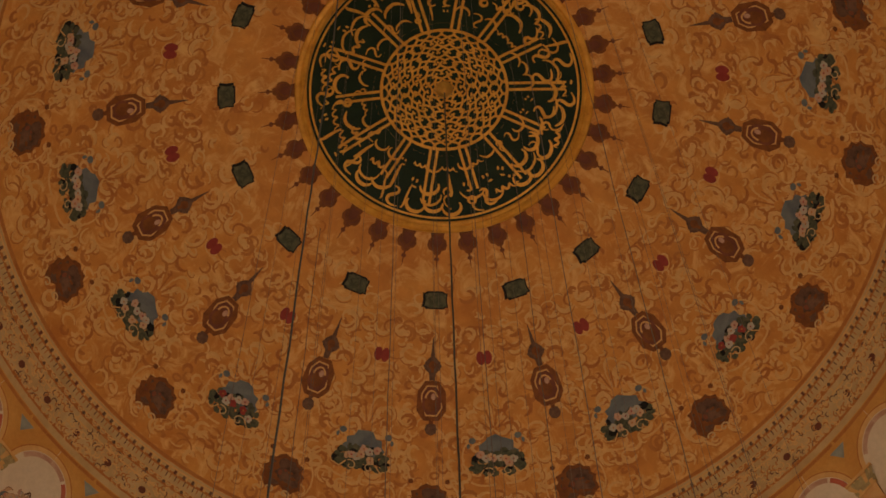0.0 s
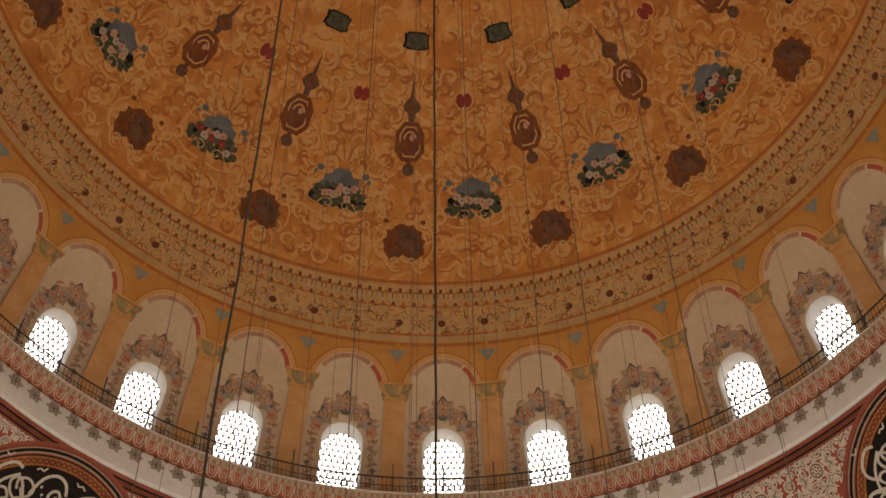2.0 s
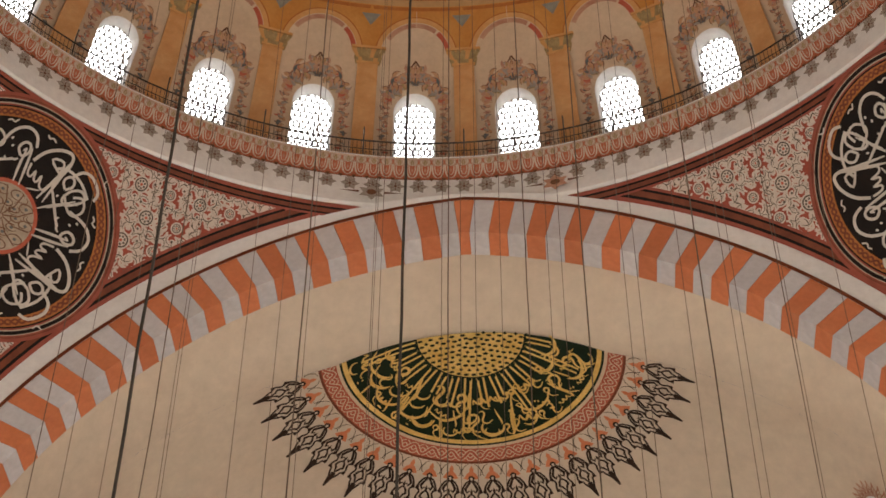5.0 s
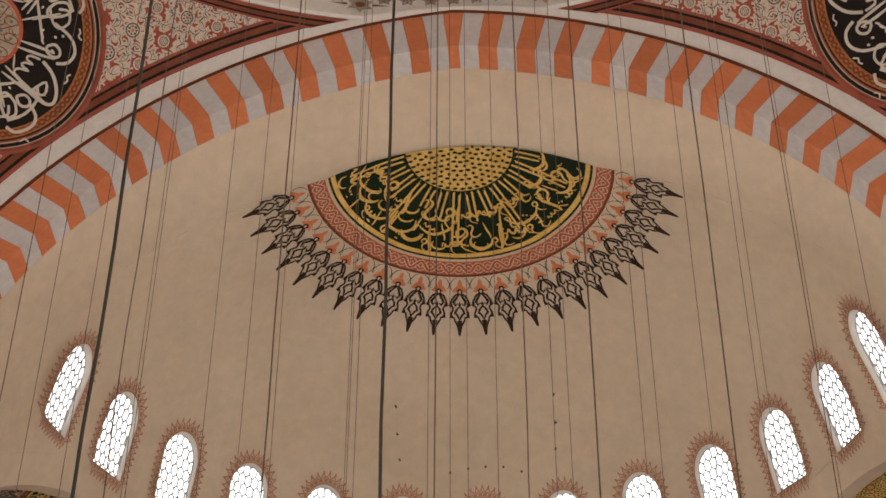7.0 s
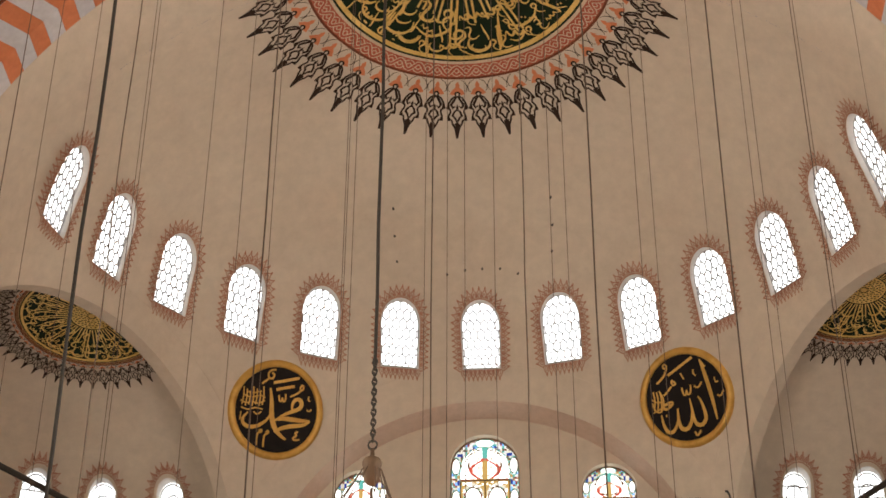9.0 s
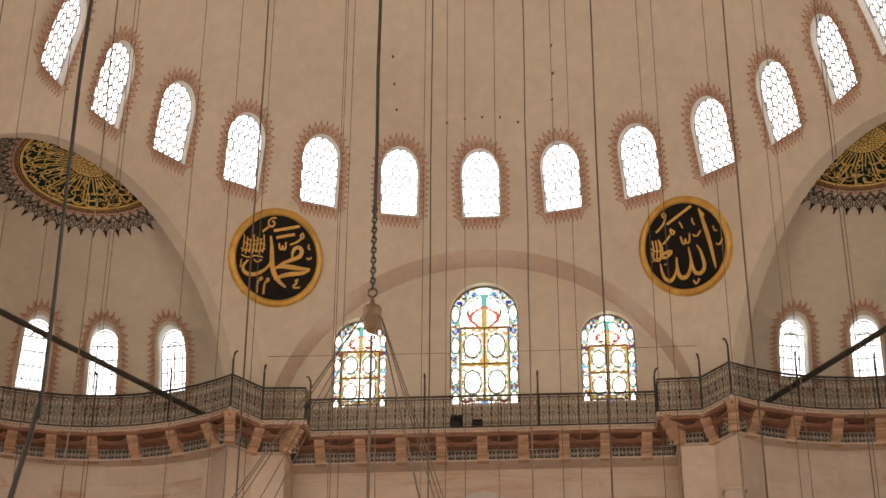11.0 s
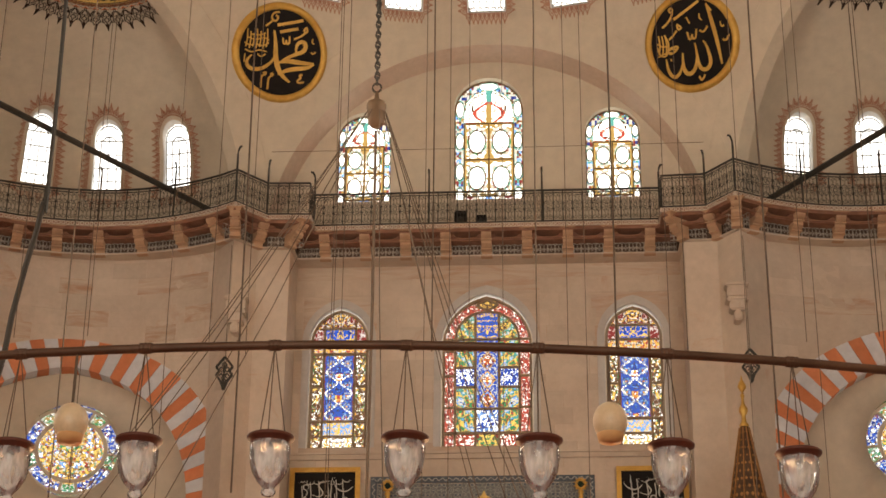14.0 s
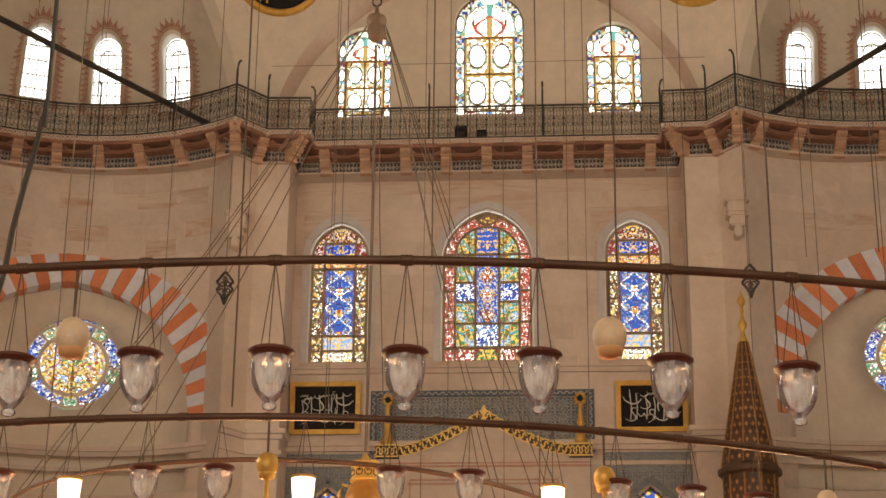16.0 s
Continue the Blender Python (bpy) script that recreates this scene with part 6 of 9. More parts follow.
        lines = [
            ([(-0.27, 0.52), (-0.15, 0.19), (-0.09, -0.16), (0.03, -0.43), (0.2, -0.6), (0.4, -0.7)], 0.119), ([(-0.1, -0.1), (-0.19, -0.34), (-0.43, -0.55), (-0.66, -0.6), (-0.81, -0.53), (-0.83, -0.39), (-0.72, -0.23)], 0.090), ([(0.45, 0.03), (0.4, 0.2), (0.44, 0.36), (0.59, 0.41), (0.67, 0.29), (0.63, 0.15), (0.39, 0.02), (0.18, -0.12), (0.03, -0.28)], 0.097),
            ([(0.02, -0.26), (0.27, -0.16), (0.63, -0.15), (0.95, -0.11)], 0.104), ([(0.95, -0.12), (0.8, -0.25), (0.46, -0.33), (0.2, -0.45), (0.06, -0.57)], 0.097), ([(-0.22, 0.67), (0.14, 0.81), (0.46, 0.94)], 0.067),
            ([(-0.11, 0.51), (0.15, 0.62), (0.37, 0.7)], 0.067), ([(-0.23, 1.01), (-0.36, 0.98), (-0.44, 0.87), (-0.38, 0.75), (-0.26, 0.76), (-0.24, 0.89), (-0.33, 0.9)], 0.048), ([(-0.38, 0.74), (-0.53, 0.57)], 0.045),
            ([(0.59, 0.78), (0.52, 0.7), (0.57, 0.63), (0.64, 0.67), (0.59, 0.78)], 0.045), ([(0.58, 0.64), (0.47, 0.51), (0.3, 0.41)], 0.045), ([(-0.0, 0.39), (0.04, 0.23), (0.12, 0.25), (0.09, 0.38), (0.14, 0.24), (0.21, 0.27), (0.17, 0.46)], 0.042),
            ([(-0.34, -0.63), (-0.27, -0.57), (-0.25, -0.64), (-0.36, -0.68), (-0.36, -0.82), (-0.33, -1.01)], 0.045), ([(-0.15, -0.62), (-0.09, -0.56), (-0.07, -0.63), (-0.17, -0.68), (-0.17, -0.83), (-0.15, -1.01)], 0.045), ([(0.69, -0.44), (0.59, -0.49), (0.69, -0.53), (0.57, -0.62), (0.61, -0.68), (0.76, -0.63)], 0.045),
            ([(0.81, 0.52), (0.8, 0.41), (0.87, 0.4)], 0.036), ([(0.81, 0.17), (0.88, 0.12), (0.94, 0.2)], 0.036), ([(-1.0, 0.38), (-0.94, 0.14), (-0.94, -0.08)], 0.033),
            ([(-0.9, 0.34), (-0.85, 0.16), (-0.84, -0.1)], 0.033), ([(-0.8, 0.31), (-0.76, 0.18), (-0.76, -0.04)], 0.033), ([(-0.74, 0.44), (-0.67, 0.2), (-0.66, -0.06)], 0.033),
            ([(-0.63, 0.41), (-0.58, 0.22), (-0.58, 0.0)], 0.033), ([(-0.53, 0.37), (-0.49, 0.25), (-0.48, -0.02)], 0.033), ([(-0.47, 0.51), (-0.4, 0.27), (-0.4, 0.04)], 0.033),
            ([(-1.01, 0.02), (-0.84, -0.03), (-0.67, 0.07), (-0.51, 0.03), (-0.35, 0.17)], 0.033), ([(-0.95, -0.15), (-0.74, -0.19), (-0.58, -0.06), (-0.36, -0.07)], 0.033), ([(-0.98, 0.18), (-0.73, 0.14), (-0.5, 0.29), (-0.36, 0.23)], 0.030),
            ([(-0.92, -0.26), (-0.9, -0.48)], 0.030), ([(-0.59, -0.18), (-0.48, -0.25), (-0.38, -0.13)], 0.033), ([(-0.9, 0.27), (-0.68, 0.28), (-0.49, 0.39)], 0.030)]
    for i, (pts, w) in enumerate(lines):
        stroke(bm, m, smooth_line(pts), w * 1.15, 0.058 + 0.001 * i, 0, w > 0.07)
    part("lettering", bm, GOLD, rd, "gold strokes of lettering", recalc=False)

STAINED = material("stained_limestone", (0.50, 0.37, 0.27), (0.62, 0.50, 0.38), 0.78, coarse=1.4, fine=6.0, bump=0.14, vary=0.08, stain=((0.43, 0.25, 0.15), 1.3, 0.46, 0.68), stretch=(0.5, 0.5, 3.0))
# corner niches: half roundel, window fringes, lattices, tie bar, striped arch, round window
def niche_voussoirs(parent, m, cx, depth, su):
    """Red and grey stones of the pointed arch in turn, a red keystone at the crown."""
    pitch, key = radians(8.97), radians(7.12)

    def stone(name, rim, mat):
        # rim: outline of the front, inner edge first, then back along the outer edge
        bm = bmesh.new()
        rows = [[bm.verts.new(m(cx + x * su, z, off)) for x, z in rim] for off in (0.03, -depth)]
        bm.faces.new(rows[0])
        bm.faces.new(rows[1][::-1])
        for k in range(len(rim)):
            j = (k + 1) % len(rim)
            bm.faces.new((rows[0][k], rows[0][j], rows[1][j], rows[1][k]))
        part(name, bm, mat, parent)

    # the outer edge is a little blunter than the inner one

    def at(r, a, side):
        if r < NR1:
            return side * (r * math.sin(a) - NAC), NAZ + r * math.cos(a)
        a -= radians(4.6) * math.cos(a)
        return side * (r * math.sin(a) - NAC1), NAZ + r * math.cos(a)

    for side in (-1, 1):
        for k in range(1, 19):
            a = key + pitch * k / 2
            h = pitch / 4 * 0.97
            stone("voussoir", [at(NRS, a - h, side), at(NRS, a, side), at(NRS, a + h, side), at(NR1, a + h, side), at(NR1, a, side), at(NR1, a - h, side)], BRICK if k % 2 == 0 else GREY)
    e = key + pitch / 4 * 0.97
    stone("keystone", [at(NRS, e, -1), (0, NAZ + math.sqrt(NRS ** 2 - NAC ** 2)), at(NRS, e, 1), at(NR1, e, 1), (0, NAZ + math.sqrt(NR1 ** 2 - NAC1 ** 2)), at(NR1, e, -1)], BRICK)


GLASS = {n: stained("glass_" + n, c) for n, c in dict(
    white=(0.95, 0.95, 0.9), cream=(0.6, 0.54, 0.42), blue=(0.022, 0.06, 0.27), sky=(0.13, 0.24, 0.46), red=(0.26, 0.045, 0.03), gold=(0.5, 0.32, 0.08), green=(0.03, 0.15, 0.06), teal=(0.06, 0.2, 0.17), brown=(0.07, 0.035, 0.018), pink=(0.36, 0.16, 0.11), honey=(0.24, 0.15, 0.045), ivory=(0.34, 0.31, 0.25), pearl=(0.36, 0.34, 0.32), wine=(0.13, 0.022, 0.02), navy=(0.012, 0.025, 0.12)).items()}
GKEYS = list(GLASS)
GMATS = [GLASS[k] for k in GKEYS]


def mosaic(parent, m, outline, cell, off, colour, seed, jitter=0.3):
    """Small panes of coloured glass that fill an outline, leaded together."""
    q = random.Random(seed)
    xs, zs = [p[0] for p in outline], [p[1] for p in outline]
    nx, nz = int((max(xs) - min(xs)) / cell) + 1, int((max(zs) - min(zs)) / cell) + 1
    bm = bmesh.new()

    def inside(x, z):
        hit = False
        for (x0, z0), (x1, z1) in zip(outline, outline[1:] + outline[:1]):
            if (z0 > z) != (z1 > z) and x < x0 + (z - z0) / (z1 - z0) * (x1 - x0):
                hit = not hit
        return hit

    grid = {}
    for j in range(nz + 1):
        for i in range(nx + 1):
            x, z = min(xs) + (max(xs) - min(xs)) * i / nx, min(zs) + (max(zs) - min(zs)) * j / nz
            if 0 < i < nx:
                x += q.uniform(-jitter, jitter) * cell
            if 0 < j < nz:
                z += q.uniform(-jitter, jitter) * cell
            grid[i, j] = (x, z)
    verts = {}

    def vert(i, j):
        if (i, j) not in verts:
            verts[i, j] = bm.verts.new(m(*grid[i, j], off))
        return verts[i, j]

    for j in range(nz):
        for i in range(nx):
            cx = sum(grid[i + a, j + b][0] for a in (0, 1) for b in (0, 1)) / 4
            cz = sum(grid[i + a, j + b][1] for a in (0, 1) for b in (0, 1)) / 4
            if inside(cx, cz) or inside(cx * 0.97 + 0.03 * sum(xs) / len(xs), cz - cell * 0.4):
                f = bm.faces.new((vert(i, j), vert(i + 1, j), vert(i + 1, j + 1), vert(i, j + 1)))
                f.material_index = GKEYS.index(colour(cx, cz))
    ob = part("stained_glass", bm, GMATS, parent, "mosaic of coloured glass panes", recalc=False)
    ob.visible_shadow = False
    return ob


def letters(x, z, k, seed, t=0.1):
    """True on the strokes of scrawled lettering or tendrils."""
    return abs(noise.noise((x * k * 1.3, z * k, seed)) + 0.35 * noise.noise((x * k * 3, z * k * 2.6, seed + 3))) < t * 0.75


def bars(parent, m, segs, w, t, off, mat=None, name="leading"):
    bm = bmesh.new()
    for p, q2 in segs:
        box_bar(bm, p, q2, w, t, m, off + 0.0007 * (len(bm.verts) // 8 % 4))
    part(name, bm, mat or WOOD, parent, recalc=False)


def loop_segs(pts):
    return list(zip(pts, pts[1:] + pts[:1]))


for s in (-1, 1):
    c = (s * EX[0], EX[1])
    su = 180 / math.pi / EXR
    niche = [o for o in scene.objects if o.name.startswith("wall_niche_dome")][0 if s < 0 else 1]
    lower = [o for o in scene.objects if o.name.startswith("wall_niche_lower")][0 if s < 0 else 1]
    nx = Vector((s * 0.862, 0.507, 0))
    # roundel on the ceiling of the niche

    def nm(x, y, off=0.0, c=c):
        px, py = x + s * 0.13, y + 0.80
        r = min(math.hypot(px, py), EXR * 0.93)
        z = 22.2 + 3.55 * math.sqrt(max(0.0, 1 - (r / EXR) ** 2))
        nrm = Vector((-px * 0.33, -py * 0.33, -(z - 22.2))).normalized()
        return Vector((c[0] + px, c[1] + py, z)) + nrm * (off + 0.004)

    half_roundel(niche, nm, 1.75, -180, 180, 41 + s, 50, 2.56, (Vector((s * 6.30, 24.534, 0)) + nx * (LIP + 0.015), nx))

    def tall2(u, v, off=0.0, c=c):
        r = EXR if v < 22.2 else math.sqrt(max(0.0, 1 - ((v - 22.2) / 3.55) ** 2)) * EXR
        a = radians(u)
        return Vector((c[0] + (r - off) * math.sin(a), c[1] + (r - off) * math.cos(a), v))

    for k, (az, wh) in enumerate(NWIN[s]):
        w = tagged(new("window_%d" % (46 + k + (3 if s > 0 else 0))), "narrow arched niche window with a leaded grid and red fringe", "window", kind="structure")
        mw = lambda x, z, off=0.0, az=az: tall2(az + x * su, z, off)
        bm = bmesh.new()
        proud = lambda x, z, off=0.0, mw=mw: mw(x, z, off + 0.03)
        low = 21.62  # the fringe runs on below the sill
        top_h = NSILL + wh - low
        fringe(bm, proud, 0, low, 0.94, top_h + 0.1, 34, 0.2, 0, 4)
        fringe(bm, proud, 0, low, 0.96, top_h + 0.12, 34, 0.12, 0, 0)
        stroke(bm, proud, arched(0.92, top_h + 0.09, 12, 0, 0, low), 0.022, 0.01, 0)
        part("painted_fringe", bm, FADED, w, recalc=False)
        segs = loop_segs(arched(0.7, wh - 0.08, 10, 0, 0, NSILL + 0.03)) + loop_segs(arched(0.42, wh - 0.36, 10, 0, 0, NSILL + 0.07))
        segs += [((0, NSILL), (0, NSILL + wh - 0.3))] + [((-0.36, NSILL + wh * f), (0.36, NSILL + wh * f)) for f in (0.2, 0.4, 0.6, 0.78)]
        bars(w, mw, segs, 0.026, 0.025, -0.27, LEAD, "lattice")
    # iron tie bar across the mouth of the niche
    tie = thing("tie_bar", "dark iron tie bar across the niche arch", "tie bar", "tie bars")
    bm = bmesh.new()
    p0, p1 = Vector((s * 7.15, 25.55, 21.0)), Vector((s * 11.0, 19.4, 21.0))
    d = (p1 - p0).normalized()
    tube(bm, [p0 - d * 0.4, p1 + d * 4.2], 0.075, 8)
    part("bar", bm, IRON, tie)
    # striped arch and round stained window
    cyl = drum(c, EXR)
    arch_c = s * 11.7
    rose_c = -10.1 if s < 0 else 9.0
    niche_voussoirs(lower, cyl, arch_c, 0.5, su)
    q = random.Random(70 + s)
    lo_u, hi_u = (-60, 27) if s < 0 else (-27, 60)
    for j in range(13):
        z0 = 14.55 + 0.44 * j
        z1 = z0 + 0.435
        u = lo_u + q.uniform(0, 6)
        while u < hi_u:
            length = q.uniform(0.7, 1.25) * su
            ua, ub = u, min(u + length - 0.1, hi_u)
            u += length
            far = min(math.hypot(abs(ua + (ub - ua) * f - arch_c) / su + NAC1, z - NAZ) for f in (0, 0.25, 0.5, 0.75, 1) for z in (z0, z1))
            if far < NR1 + 0.03 or ub - ua < 2 or q.random() < 0.12:
                continue
            bm = bmesh.new()
            o = 0.006 + q.uniform(0, 0.006)
            n = 4
            front = [[bm.verts.new(cyl(ua + (ub - ua) * k / n, z, o)) for k in range(n + 1)] for z in (z0, z1)]
            rear = [[bm.verts.new(cyl(ua + (ub - ua) * k / n, z, -0.03)) for k in range(n + 1)] for z in (z0, z1)]
            for k in range(n):
                bm.faces.new((front[0][k], front[0][k + 1], front[1][k + 1], front[1][k]))
                bm.faces.new((rear[0][k], rear[0][k + 1], front[0][k + 1], front[0][k]))
                bm.faces.new((front[1][k], front[1][k + 1], rear[1][k + 1], rear[1][k]))
            for k in (0, n):
                bm.faces.new((rear[0][k], front[0][k], front[1][k], rear[1][k]))
            part("stone_block", bm, STAINED if (j in (5, 7, 8, 10) and q.random() < (0.65 if s < 0 else 0.3)) else STONE, lower)
    back = drum(c, EXR + 0.55)
    rw = tagged(new("window_%d" % (52 if s < 0 else 53)), "round stained-glass window of many colours", "window", kind="structure")
    mr = lambda x, z, off=0.0: back(rose_c + x * 1.07 * su, 15.0 + z * 1.1, off)

    def rose_col(x, z):
        d, a = math.hypot(x, z / 1.06), (math.degrees(math.atan2(z, x)) + 90) % 72
        n1 = noise.noise((abs(x) * 13, z * 13, 3.1))
        n2 = noise.noise((abs(x) * 9 + 9, z * 9, 1.7))
        line = abs(noise.noise((abs(x) * 12, z * 12, 7.7)))
        if d > 0.75:
            if letters(x, z, 13, 5.0, 0.14):
                return "pearl" if n1 > -0.2 else "white"
            if min(a, 72 - a) < 11:  # small panes between the long ones
                return "green" if n1 > 0.05 else ("brown" if n2 > 0.05 else ("teal" if n2 > -0.15 else "honey"))
            return ("blue" if n2 > -0.1 else "navy") if n1 > -0.15 else ("wine" if n2 > 0.1 else ("sky" if n2 > -0.1 else "brown"))
        if line < 0.05 or abs(x) < 0.012:
            return "brown"
        if letters(x, z, 15, 17.0, 0.10):
            return "white" if n2 > 0.25 else "pearl"
        return "gold" if n1 > 0.12 else ("red" if n1 < -0.3 else ("green" if n2 < -0.2 else ("sky" if n2 > 0.28 else "honey")))

    mosaic(rw, mr, oval(0, 0, 1.04, 1.11, 40), 0.026, -0.14, rose_col, 5 + s)
    bm = bmesh.new()
    ribbon_ring(bm, mr, 0.68, 0.765, 48, -0.125)
    ribbon_ring(bm, mr, 0.985, 1.06, 48, -0.125)
    part("plaster_ring", bm, CREAM, rw, "plaster rings between the panes", recalc=False)
    segs = []
    for k in range(5):
        for d in (-11, 11):
            a = radians(72 * k - 90 + d)
            segs.append(((0.75 * math.cos(a), 0.75 * math.sin(a)), (1.0 * math.cos(a), 1.0 * math.sin(a))))
    bars(rw, mr, segs, 0.05, 0.03, -0.13, CREAM)

# ---- stained glass of the qibla wall ----
def upper_colour(x0, w, h, z0):
    """White ovals in a mosaic border, four white ovals in gold panels, a lobed lunette."""
    spring = 1 - w / 2 / h

    def f(x, z):
        u, v = (x - x0) / (w / 2), (z - z0) / h
        n1 = noise.noise((abs(x - x0) * 9, z * 9, 4.0))
        chip = noise.cell((math.floor(abs(x - x0) / 0.065), math.floor(z / 0.07), 3.0)) % 1.0
        edge = 1 - abs(u)
        if v > spring:
            edge = 1 - math.hypot(u, (v - spring) / (1 - spring))
        if edge < 0.045:
            return "brown" if chip > 0.5 else "teal"
        if edge < 0.27:
            ovals = [(0.84, c, 0.115, 0.066) for c in (0.05, 0.25, 0.5, 0.765)] + [(0.0, 0.955, 0.24, 0.032)]
            for cu, cv, ru, rv in ovals:
                d = math.hypot((abs(u) - cu) / ru, (v - cv) / rv)
                if d < 1:
                    return "white"
                if d < 1.2:
                    return "teal"
            return ("teal", "wine", "ivory", "sky", "pearl", "honey", "brown", "navy", "pearl", "wine", "ivory")[int(chip * 11) % 11]
        if edge < 0.31:
            return "teal" if n1 > -0.1 else ("honey" if n1 > -0.3 else "brown")
        if v < 0.05:
            return ("white", "sky", "ivory", "wine")[int(chip * 4) % 4]
        if v < 0.645:
            cu, cv = abs(u) - 0.35, ((v - 0.05) / 0.2975) % 1.0 - 0.5
            d = math.hypot(cu / 0.24, cv / 0.30)
            if d < 1:
                return "white"
            if d < 1.16:
                return ("brown", "green", "wine", "teal")[int(chip * 4) % 4]
            if abs(cu) > 0.29 or abs(cv) > 0.455:
                return "honey"
            return "ivory" if d < 1.45 and n1 > -0.1 else ("honey" if n1 > 0 else "white")
        k = (v - 0.645) / 0.28
        arms = abs(abs(u) - 0.36 * math.sin(math.pi * min(1.0, k * 1.6)) - 0.05)
        if k < 0.06:
            return "red" if abs(u) > 0.35 else "honey"
        if arms < 0.06 and k < 0.66:
            return "red" if n1 > -0.25 else "pink"
        if abs(u) < 0.07:
            return "honey" if k < 0.6 else "teal"
        if abs(math.hypot(u / 0.5, (k - 0.55) / 0.4) - 1) < 0.09 and n1 > 0:
            return "brown"
        return "white" if n1 > -0.35 else "ivory"
    return f


def side_colour(x0, w, h, z0):
    """Flowers on blue in a border of white and gold tendrils."""
    def f(x, z):
        u, v, s = (x - x0) / (w / 2), (z - z0) / h, abs(x - x0)
        n1 = noise.noise((s * 12, z * 9, 2.0))
        n2 = noise.noise((s * 26, z * 22, 5.0))
        if 0.53 < abs(u) < 0.60 or abs(u) > 0.95:
            return "brown"
        for lo, hi in ((0.085, 0.1), (0.19, 0.21), (0.68, 0.70), (0.765, 0.78), (0.87, 0.885)):
            if lo < v < hi:
                return "brown"
        if v > 0.885:
            return "pearl" if letters(s, z, 8, 1.0) else ("wine" if n1 > 0.1 else ("brown" if n2 > -0.1 else "gold"))
        if v > 0.78:
            if abs(u) < 0.53:
                return "gold" if letters(s, z, 9, 9.0, 0.13) else ("blue" if n1 > -0.3 else "navy")
            return "pearl" if letters(x, z, 8, 3.0) else "wine"
        if v > 0.70:
            return "gold" if n2 > 0.08 else ("red" if n1 > 0.1 else ("pearl" if n2 < -0.15 else "brown"))
        if abs(u) > 0.6:
            if letters(s, z, 8, 14.0, 0.09):
                return "pearl" if n2 > -0.1 else "white"
            return "gold" if n1 > 0.24 else ("brown" if n1 < -0.02 else ("wine" if n2 > 0.1 else ("green" if n2 < -0.12 else "honey")))
        if v < 0.085:
            return "white" if n2 > 0.12 else ("gold" if n1 > 0.05 else ("brown" if n2 < -0.15 else "pearl"))
        if v < 0.19:
            return "gold" if letters(x, z, 9, 6.0, 0.15) else ("sky" if n1 > -0.1 else "pearl")
        # paired vines that cross and part, with flowers where they meet
        k = (v - 0.21) / 0.47
        vine = 0.26 + 0.2 * math.sin(6 * math.pi * k)
        curl_d = math.hypot((abs(u) - 0.3) / 0.16, (((k * 6 + 0.25) % 1.0) - 0.5) / 0.34)
        if abs(u) < 0.12 and abs(((k * 3 + 0.5) % 1.0) - 0.5) < 0.16:
            return "red" if n2 > 0.05 else ("gold" if n1 > 0 else "white")
        if abs(noise.noise((s * 19, z * 17, 51.0))) < 0.04:
            return "brown"
        if abs(abs(u) - vine) < 0.034:
            return "white" if n2 > 0.08 else "pearl"
        if 0.62 < curl_d < 0.9 and n1 > -0.2:
            return "pearl" if n2 > 0 else ("sky" if n1 > 0.05 else "teal")
        if curl_d < 0.3:
            return "gold" if n2 > 0 else "red"
        if abs(u) > 0.5:
            return "wine"
        return "blue" if n1 > -0.15 else ("navy" if n2 > 0 else "sky")
    return f


